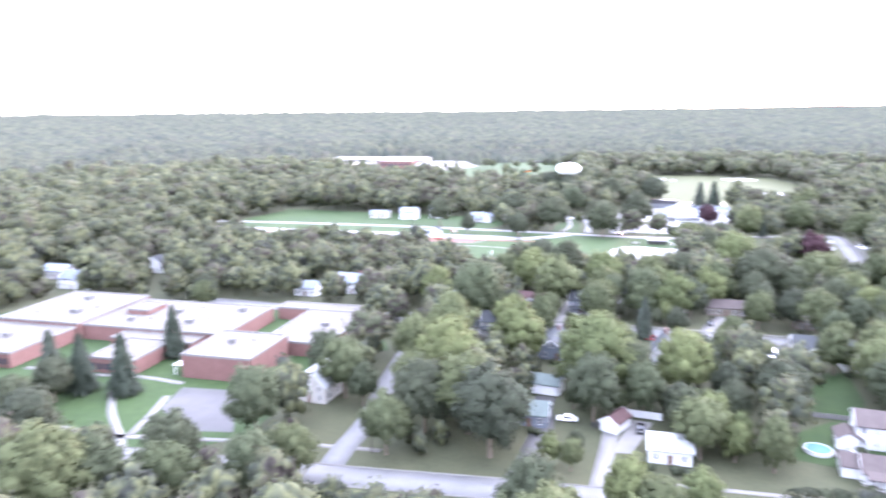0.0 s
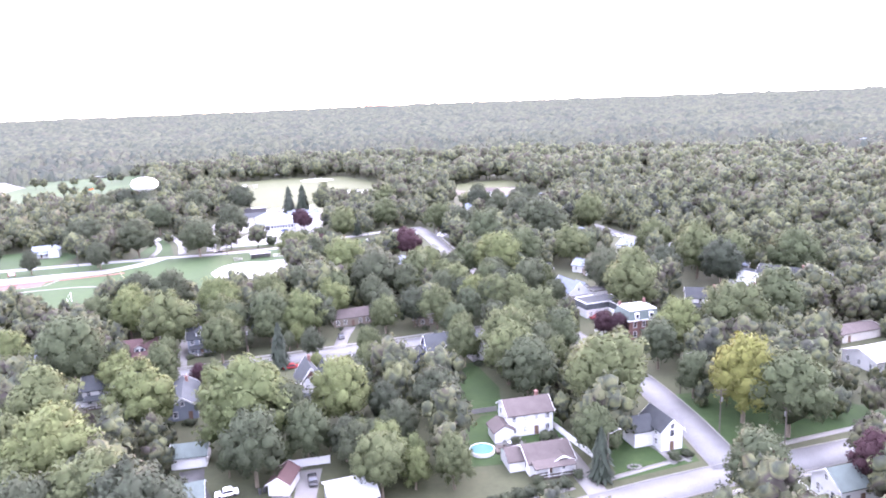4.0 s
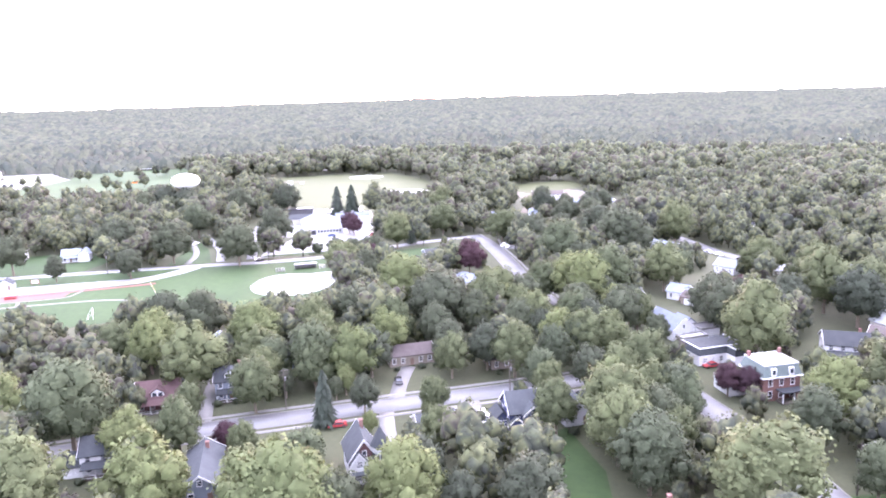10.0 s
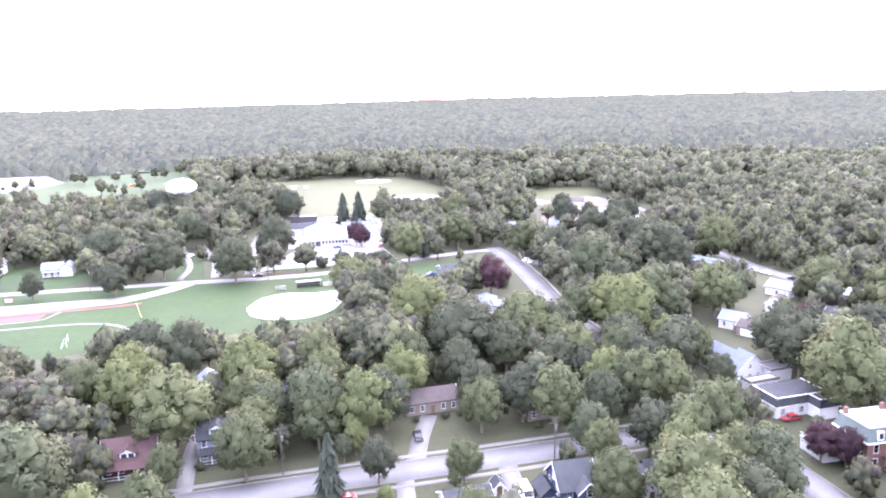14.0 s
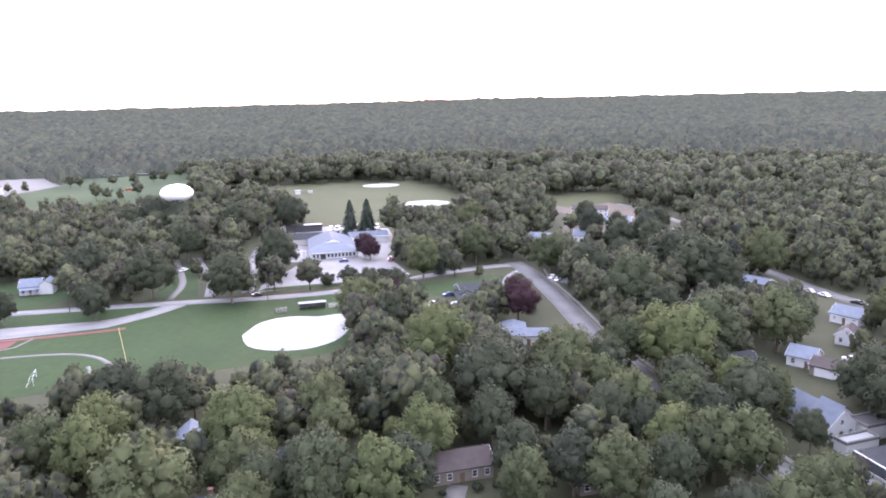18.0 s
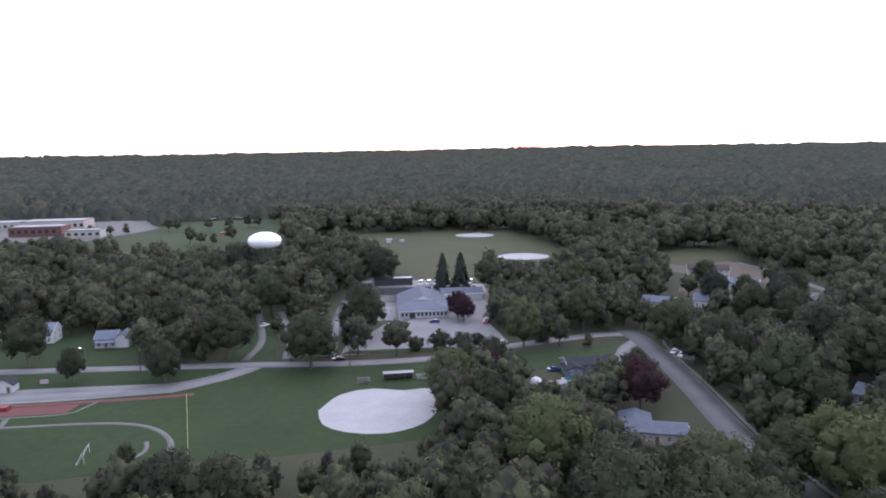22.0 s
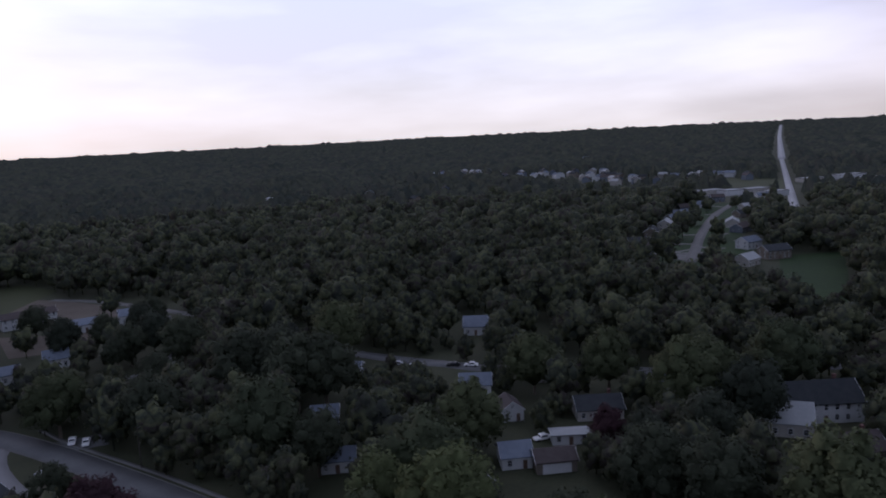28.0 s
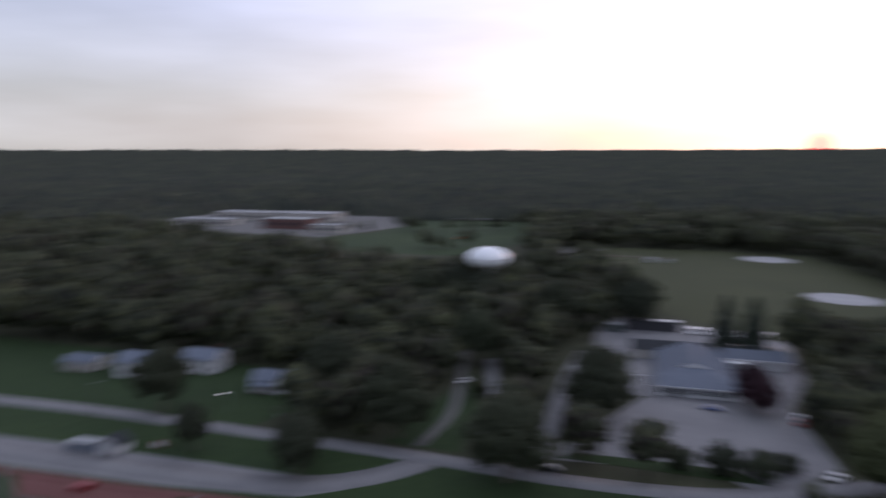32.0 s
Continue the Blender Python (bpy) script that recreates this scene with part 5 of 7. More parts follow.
def gable_roof(w, d, h, pitch, over=0.4, thick=0.22, ridge="x"):
    """Two sloping slabs over a body w by d whose walls are h high."""
    half = (d if ridge == "x" else w) / 2
    length = (w if ridge == "x" else d) / 2 + over
    top = h + half * math.tan(radians(pitch))
    drop = over * math.tan(radians(pitch))
    poly = [(-half - over, h - drop), (0, top), (half + over, h - drop), (half + over, h - drop + thick), (0, top + thick), (-half - over, h - drop + thick)]
    return prism(poly, -length, length, "x" if ridge == "x" else "y"), top


def gable_body(w, d, h, pitch, ridge="x"):
    half = (d if ridge == "x" else w) / 2
    top = h + half * math.tan(radians(pitch))
    length = (w if ridge == "x" else d) / 2
    return prism([(-half, -0.3), (half, -0.3), (half, h), (0, top), (-half, h)], -length, length, "x" if ridge == "x" else "y")


def house(x, y, turn, w, d, h, label, wall=None, roof=None, pitch=32, ridge="x", porch=0, chimney=True, wing=None, dormer=False, door=True, name="house",
          storeys=None, group="", windows=True, porch_roof=None, gables=()):
    """A pitched-roof house, its front towards local -y; wing: (x, y, w, d, h, ridge) of a lower part; porch: depth of a front porch."""
    wall, roof = wall or WHITE, roof or ROOF_GREY
    storeys = storeys or (2 if h > 4.2 else 1)
    t = thing(name, label, "garage" if name == "garage" else "shed" if name == "shed" else "house", pose(x, y, 0, 0, 0, turn), group)
    LAND.append((x, y, 0.5 * math.hypot(w, d) * 0.85))
    if group:       # trees kept off the camera's line of sight to the house
        a = math.atan2(x + 39, y - 206)
        n = 50 if group == "suburb houses" else 26
        LANES.append((np.array([(x, y), (x - n * math.sin(a), y - n * math.cos(a))]), 5.0))
    part("wall", gable_body(w, d, h, pitch, ridge), wall, t)
    bm, top = gable_roof(w, d, h, pitch, ridge=ridge)
    part("roof", bm, roof, t)
    half = (d if ridge == "x" else w) / 2
    tan = math.tan(radians(pitch))
    reach = (w if ridge == "x" else d) / 2 + 0.4
    for s in (-1, 1):
        edge = [(-half - 0.45, h - 0.45 * tan - 0.1), (0, top - 0.1), (half + 0.45, h - 0.45 * tan - 0.1), (half + 0.45, h - 0.45 * tan + 0.26), (0, top + 0.26), (-half - 0.45, h - 0.45 * tan + 0.26)]
        part("bargeboard", prism(edge, s * reach - 0.03 + 0.03 * s, s * reach + 0.03 + 0.03 * s, "x" if ridge == "x" else "y"), TRIM, t, "white edge board")
    for g in gables:
        gx, gw, gh, out = g
        gy = -d / 2 - out
        peak = gh + gw / 2 * tan
        gb = part("front_gable", prism([(gx - gw / 2, 0), (gx + gw / 2, 0), (gx + gw / 2, gh), (gx, peak), (gx - gw / 2, gh)], gy, -0.3, "y"), wall, t)
        k = 0.4 * tan
        part("gable_roof", prism([(gx - gw / 2 - 0.4, gh - k), (gx, peak), (gx + gw / 2 + 0.4, gh - k), (gx + gw / 2 + 0.4, gh - k + 0.22), (gx, peak + 0.22), (gx - gw / 2 - 0.4, gh - k + 0.22)], gy - 0.3, -0.1, "y"), roof, gb)
        part("gable_edge", prism([(gx - gw / 2 - 0.45, gh - k - 0.15), (gx, peak - 0.1), (gx + gw / 2 + 0.45, gh - k - 0.15), (gx + gw / 2 + 0.45, gh - k + 0.24), (gx, peak + 0.26), (gx - gw / 2 - 0.45, gh - k + 0.24)], gy - 0.36, gy - 0.301, "y"), TRIM, gb)
        for z in ([0.9, gh - 0.9] if gh > 4 else [0.9]):
            window(t, gx, z, 0.95, 1.35, "front", d / 2 + out)
    if windows:
        sh = h / storeys
        for s in range(storeys):
            z = s * sh + 0.9
            n = max(1, int(w / 2.6))
            for i in range(n):
                xx = (i + 0.5) * w / n - w / 2
                if not (s == 0 and door and i == n // 2):
                    window(t, xx, z, 0.95, 1.35, "front", d / 2)
            n = max(1, int(d / 3.2))
            for i in range(n):
                yy = (i + 0.5) * d / n - d / 2
                window(t, yy, z, 0.95, 1.35, "left", w / 2)
                window(t, yy, z, 0.95, 1.35, "right", w / 2)
        if h > 2.6 and pitch > 30:
            if ridge == "x":
                window(t, 0, h + 0.35, 0.8, 1.0, "left", w / 2)
                window(t, 0, h + 0.35, 0.8, 1.0, "right", w / 2)
            else:
                window(t, 0, h + 0.35, 0.8, 1.0, "front", d / 2)
    if door:
        n = max(1, int(w / 2.6))
        xd = (n // 2 + 0.5) * w / n - w / 2
        if name == "garage":
            part("garage_door", boxes((-w * 0.36, w * 0.36, -d / 2 - 0.06, -d / 2 + 0.1, 0, 2.3)), TRIM, t)
        else:
            part("door", boxes((xd - 0.5, xd + 0.5, -d / 2 - 0.05, -d / 2 + 0.1, 0.05, 2.1)), DOORPAINT, t)
    if chimney:
        cx, cy = (w * 0.28, d * 0.1) if ridge == "x" else (w * 0.1, d * 0.28)
        part("chimney", boxes((cx - 0.35, cx + 0.35, cy - 0.35, cy + 0.35, h, top + 0.9), (cx - 0.42, cx + 0.42, cy - 0.42, cy + 0.42, top + 0.9, top + 1.05)), BRICK, t)
    if porch:
        y0 = -d / 2 - porch
        part("porch_roof", prism([(y0 - 0.3, 2.5), (-d / 2, 3.1), (-d / 2, 3.25), (y0 - 0.3, 2.65)], -w * 0.46, w * 0.46, "x"), porch_roof or roof, t)
        part("porch_floor", boxes((-w * 0.45, w * 0.45, y0, -d / 2 - 0.01, -0.2, 0.3)), TIMBER, t)
        for i in range(4):
            xx = -w * 0.43 + i * w * 0.86 / 3
            part("post", boxes((xx - 0.09, xx + 0.09, y0 + 0.05, y0 + 0.23, 0.3, 2.55)), TRIM, t)
        part("railing", boxes((-w * 0.42, w * 0.42, y0 + 0.1, y0 + 0.16, 1.1, 1.2), (-w * 0.42, w * 0.42, y0 + 0.1, y0 + 0.16, 0.5, 0.58)), TRIM, t)
    if wing:
        wx, wy, ww, wd, wh, wr = wing
        sub = new("wing")
        bm = gable_body(ww, wd, wh, pitch, wr)
        bm.transform(Matrix.Translation((wx, wy, 0)))
        bpy.data.objects.remove(sub)
        wg = part("wing", bm, wall, t)
        bm, _ = gable_roof(ww, wd, wh, pitch, ridge=wr)
        bm.transform(Matrix.Translation((wx, wy, 0)))
        part("wing_roof", bm, roof, wg)
        fr = WINDOWS.get((0.95, 1.35))
        if fr and windows:
            for i in range(2):
                a = part_mesh("window", fr[0], wg, pose(wx + (i - 0.5) * ww * 0.45, wy - wd / 2, 0.9))
        LAND.append((x + wx * math.cos(radians(turn)) - wy * math.sin(radians(turn)), y + wx * math.sin(radians(turn)) + wy * math.cos(radians(turn)), 0.45 * math.hypot(ww, wd)))
    if dormer:
        dz = h + 0.5
        bm = prism([(-1.5, dz), (1.5, dz), (1.5, dz + 1.2), (0, dz + 2.1), (-1.5, dz + 1.2)], -d * 0.42, -0.2, "y")
        dm = part("dormer", bm, TRIM, t, "white dormer")
        part("dormer_roof", prism([(-1.9, dz + 1.0), (0, dz + 2.2), (1.9, dz + 1.0), (1.9, dz + 1.2), (0, dz + 2.4), (-1.9, dz + 1.2)], -d * 0.46, -0.1, "y"), roof, dm)
        for i in (-0.7, 0.7):
            part("dormer_pane", boxes((i - 0.5, i + 0.5, -d * 0.42 - 0.03, -d * 0.42 + 0.05, dz + 0.25, dz + 1.15)), PANE, dm)
    return t


# the houses that the route passes
house(33, 138, 8, 10.5, 7.6, 5.2, "white two-storey house with a brown shingle roof", WHITE, ROOF_BROWN, 30, wing=(-6.8, -3.0, 4.5, 5.0, 2.6, "y"))
house(33.5, 121, 8, 9.5, 8.0, 2.7, "low white house with brown roof and a front porch", WHITE, ROOF_BROWN, 27, porch=2.2, gables=((2.2, 4.2, 2.7, 0.6),), chimney=False, wing=(-5.5, 1.5, 5, 6, 2.4, "x"))
house(60.5, 126.5, 10, 5.0, 8.5, 4.6, "small white gabled house with a grey roof", WHITE, ROOF_GREY, 42, ridge="y", wing=(-4.6, 1.5, 4.6, 5.0, 3.8, "x"), chimney=False)
house(-41, 134, 4, 7.2, 6, 2.7, "white garage with a grey-green shingle roof", WHITE, ROOF_GREEN, 28, chimney=False, name="garage", windows=False)
house(-38, 115, 12, 8, 7, 3.0, "small house with a grey-green shingle roof", GREYBLUE, ROOF_GREEN, 30, chimney=False)
house(-19.5, 120, -12, 4.2, 6.5, 2.5, "small white garage with a red-brown roof", WHITE, ROOF_RED, 32, ridge="y", chimney=False, name="garage", windows=False)
house(-6, 112, 14, 8.5, 8.5, 3.0, "low white house with a pale grey roof", WHITE, ROOF_WHITE, 24, chimney=False)
house(-73, 204, 12, 10.5, 9, 3.0, "maroon bungalow with a big red-brown roof and white dormer", MAROON, ROOF_RED, 38, porch=2.2, dormer=True)
house(-56, 209, 12, 8, 8, 5.2, "grey-blue two-storey house with a front porch", GREYBLUE, ROOF_GREY, 32, porch=2.2, dormer=True)
house(16.6, 184.5, 9, 7.0, 8.0, 4.9, "navy blue two-storey house with white trim and gables", NAVY, ROOF_GREY, 42, gables=((1.5, 3.9, 4.9, 1.4), (-2.2, 2.6, 3.0, 1.0)), wing=(-4.6, 1.0, 3.2, 5.0, 2.9, "y"), chimney=False)
house(-3.2, 181.5, 14, 8.5, 8, 3.0, "low house with a pale grey roof behind a street", CREAM, ROOF_GREY, 30, chimney=False)
house(3.2, 188.5, 10, 1.8, 2.6, 2.0, "narrow white gabled garden shed", WHITE, ROOF_GREY, 45, ridge="y", chimney=False, name="shed", windows=False)
house(-18.5, 166.5, 14, 6.2, 9, 4.8, "pale Victorian house with steep grey gables and a turret", WHITE, ROOF_GREY, 54, ridge="y", porch=2.0, gables=((-1.2, 3.2, 4.6, 1.2),))
attic = thing("attic_gable", "maroon shingled attic gable with a white window", "gable", pose(-18.5, 166.5, 0, 0, 0, 14))
part("gable_face", prism([(-2.2, 5.3), (2.2, 5.3), (0, 8.4)], -4.62, -4.5, "y"), MAROON, attic)
part("sash", boxes((-0.5, 0.5, -4.7, -4.62, 5.6, 6.8)), TRIM, attic)
part("pane", boxes((-0.36, 0.36, -4.74, -4.7, 5.75, 6.65)), PANE, attic)
turret = thing("turret", "round white corner turret with a steep grey roof", "turret", pose(-14.2, 162.8, 0))
part("wall", tube((0, 0, -0.3), (0, 0, 7.6), 1.7, 1.7, 16), WHITE, turret)
part("eave", tube((0, 0, 7.4), (0, 0, 7.65), 1.9, 1.95, 16), TRIM, turret)
part("roof", tube((0, 0, 7.65), (0, 0, 11.6), 2.1, 0.05, 16), ROOF_GREY, turret)
for k in range(6):
    a = radians(200 + k * 28)
    for z in (1.2, 4.8):
        m = pose(1.7 * math.cos(a), 1.7 * math.sin(a), z, 0, 0, math.degrees(a) + 90)
        ob = part("window", boxes((-0.32, 0.32, -0.05, 0.06, 0, 1.5)), PANE, turret)
        ob.matrix_basis = m
house(-73, 173, 12, 9, 8, 4.6, "white two-storey house with a front porch", WHITE, ROOF_GREY, 32, porch=2.2, wing=(-6, -1, 4, 6, 2.6, "x"))
house(-50, 164, 12, 7, 16, 3.4, "long low house with a dark grey roof", GREYBLUE, ROOF_GREY, 34, ridge="y")
house(29, 187, 14, 6.5, 8, 3.4, "white house with steep pale grey roofs", WHITE, ROOF_GREY, 48, ridge="y", wing=(4.5, 0, 5, 6, 3.0, "x"), chimney=False)
house(113, 219, -20, 12, 9, 4.8, "white house with a grey roof and long porch", WHITE, ROOF_GREY, 30, porch=2.6)
house(136, 180, 14, 28, 7, 2.8, "long low building with a brown roof and white edges", CREAM, ROOF_BROWN, 16, chimney=False, windows=False)
house(136, 160, 12, 16, 11, 3.2, "wide low house with a white metal roof", WHITE, ROOF_WHITE, 20, chimney=False)
house(86, 101, 10, 10, 7, 3.4, "small white house with a green shingle roof", WHITE, ROOF_GREEN, 36, chimney=False)
house(72, 244.5, 17, 8, 13.5, 3.4, "white barn-like house with a pale grey roof", WHITE, ROOF_BLUE, 40, ridge="y", wing=(6.2, 1.5, 4.8, 6, 2.6, "y"), chimney=False)
annex = thing("flat_annex", "low white annexe with a dark flat roof", "annex", pose(81.5, 240.5, 0, 0, 0, 17))
flat_block(annex, -3.4, 3.4, -2.6, 2.6, 3.4, WHITE, DARK_ASPHALT)
annex = thing("flat_annex", "low white flat-roofed annexe beside a barn-like house", "annex", pose(75, 234, 0, 0, 0, 17))
flat_block(annex, -4.4, 4.4, -1.6, 1.6, 2.6, WHITE, ROOF_WHITE)
house(68, 281, 10, 11, 7, 3, "low house with a dark roof among trees", TAN, ROOF_GREY, 26, chimney=False)
house(15, 308, -6, 15, 8, 3.0, "wide low house with a pale blue-grey roof", CREAM, ROOF_BLUE, 16, chimney=False, wing=(-5, 6, 8, 9, 2.6, "y"))
house(4.5, 235, 14, 5.5, 6, 3.0, "small white shed with a grey roof", WHITE, ROOF_GREY, 32, ridge="y", chimney=False, name="shed", windows=False)
house(-10, 229, 14, 13, 8, 3.0, "low brown-roofed house among trees", TAN, ROOF_BROWN, 26, chimney=False)
house(18, 224, 14, 12, 8, 3.2, "low brown-roofed house among trees", TAN, ROOF_BROWN, 26, chimney=False)
house(-148, 197, 12, 12, 9, 4.6, "white house with a blue-grey roof behind a school", WHITE, ROOF_BLUE, 32)
house(-161, 186, 12, 9, 8, 3.2, "low white house with a grey roof behind a school", WHITE, ROOF_BLUE, 28, chimney=False)
house(-256, 152, 12, 14, 9, 4.4, "pale house with a blue-grey roof among trees", WHITE, ROOF_BLUE, 30, chimney=False)
house(-282, 160, 12, 12, 9, 3.6, "white house with a low blue-grey roof among trees", WHITE, ROOF_BLUE, 26, chimney=False)
house(-251, 188, 12, 10, 8, 4.0, "white gabled house in dark trees", WHITE, ROOF_GREY, 34, ridge="y", chimney=False)
house(142, 306, -50, 9, 8, 3.0, "small pale house between dark trees", CREAM, ROOF_WHITE, 24, chimney=False)
house(150, 269, -40, 12, 9, 3.4, "low house with a blue-grey roof among trees", CREAM, ROOF_BLUE, 28, chimney=False)
house(139, 237, 20, 9, 10, 3.6, "house with a steep pale grey roof among trees", CREAM, ROOF_WHITE, 40, ridge="y", chimney=False)
house(-100, 189, 12, 9, 8, 3.2, "low pale house hidden behind garden trees", CREAM, ROOF_GREY, 28, chimney=False)
house(-101, 208, 12, 11, 8, 3.0, "low house with a pale roof behind tall trees", TAN, ROOF_BLUE, 24, chimney=False)
house(47, 196, 14, 8, 9, 4.0, "house with a pale grey roof under tall trees", WHITE, ROOF_BLUE, 36, ridge="y", chimney=False)
house(162, 396, -30, 10, 8, 4.2, "white house showing over dark trees", WHITE, ROOF_GREY, 30, chimney=False)
house(-68, 241, 14, 7, 7, 3.4, "small house with a blue-grey roof deep among trees", GREYBLUE, ROOF_BLUE, 36, ridge="y", chimney=False)
house(-92, 104, 8, 9, 9, 4.6, "pale grey house with a steep pale roof", CREAM, ROOF_WHITE, 42, ridge="y", chimney=False)
house(-45, 229, 14, 9, 8, 4.0, "grey-roofed house among tall trees", GREYBLUE, ROOF_GREY, 32)
house(-27, 226, 14, 9, 8, 3.6, "grey-roofed house among tall trees", CREAM, ROOF_GREY, 32)
# the row beyond the playing fields
house(-229, 376, 14, 11, 9, 5.0, "white two-storey house with a grey roof", WHITE, ROOF_BLUE, 30, chimney=False)
house(-213, 389, 14, 12, 9, 4.8, "white house with a grey roof behind a tree", WHITE, ROOF_BLUE, 30)
house(-181, 384, 14, 8, 7, 3.6, "white farmhouse with gables and a dark porch", WHITE, ROOF_BLUE, 36, porch=1.8, wing=(6, 0, 5, 8, 4.0, "y"), chimney=False)
house(-250, 372, 14, 12, 8, 3.2, "low house with a grey roof", CREAM, ROOF_BLUE, 24, chimney=False)
house(3, 366, 14, 17, 9, 2.7, "low house with a dark roof beside a covered pool", GREYBLUE, ROOF_GREY, 20, chimney=False, wing=(-7, -4.5, 6, 7, 2.5, "y"))
# houses to the north
N = "houses among the northern trees"
house(173, 356, -55, 9, 10, 3.4, "pale house with a light grey roof among trees", WHITE, ROOF_BLUE, 30, group=N, chimney=False)
house(110.7, 364.1, -55, 13, 7, 2.8, "low house with a blue-grey roof", GREYBLUE, ROOF_BLUE, 24, group=N, chimney=False)
house(122, 318.5, -55, 9, 8, 3.0, "small house with a grey roof", WHITE, ROOF_BLUE, 30, group=N, chimney=False)
house(110.5, 299, -40, 6, 7, 3.2, "small white gabled house", WHITE, ROOF_BROWN, 36, group=N, ridge="y", chimney=False)
house(167, 299, -50, 9, 8, 3.4, "small house with a blue-grey roof", GREYBLUE, ROOF_BLUE, 32, group=N, chimney=False)
house(124.2, 280.3, -50, 12, 9, 3.0, "low house with a wide grey roof", CREAM, ROOF_GREY, 28, group=N)
house(105.5, 278, -50, 9, 4, 2.6, "small white trailer-like shed", WHITE, ROOF_WHITE, 10, group=N, chimney=False, name="shed")
house(88.8, 283, -45, 7, 7, 3.0, "small house with a blue-grey roof", WHITE, ROOF_BLUE, 32, group=N, chimney=False)
house(92, 274.7, -45, 9, 7, 2.8, "low garage with a brown roof", TAN, ROOF_BROWN, 24, group=N, chimney=False, name="garage", windows=False)
house(152, 234, -50, 19, 11, 5.2, "large two-storey house with a wide grey roof", WHITE, ROOF_GREY, 36, group=N, wing=(-12, 0, 8, 8, 3.6, "x"))
LANES.append((np.array([(152.0, 236.0), (118.0, 230.0)]), 8.0))
house(129, 222.2, -45, 12, 9, 4.0, "house with a brown roof beside a drive", TAN, ROOF_BROWN, 30, group=N)
house(80.5, 338, -45, 7, 7, 3.0, "small house with a blue-grey pyramid-like roof", GREYBLUE, ROOF_BLUE, 34, group=N, chimney=False)
house(64.5, 315.8, -45, 8, 6, 3.0, "small white house in dark trees", WHITE, ROOF_BLUE, 34, group=N, chimney=False)
house(43, 461, -20, 14, 8, 3.4, "low house with a blue-grey roof and a white gable", WHITE, ROOF_BLUE, 26, group=N, chimney=False)
house(63.5, 463, -20, 8, 7, 3.6, "small white gabled house", WHITE, ROOF_BLUE, 38, group=N, chimney=False)
house(94, 507, -20, 14, 9, 3.4, "low building with a light grey roof", WHITE, ROOF_BLUE, 22, group=N, chimney=False)
house(114, 502, -20, 14, 9, 4.0, "building with a blue-grey roof beside a dirt lot", WHITE, ROOF_BLUE, 26, group=N, chimney=False)
house(84, 541, -10, 22, 8, 5.0, "long white two-storey building beside a dirt lot", WHITE, ROOF_BROWN, 26, group=N, chimney=False)
house(407.4, 519.1, -30, 18, 10, 4.0, "far pale building among trees", WHITE, ROOF_BLUE, 20, group=N, chimney=False, windows=False)


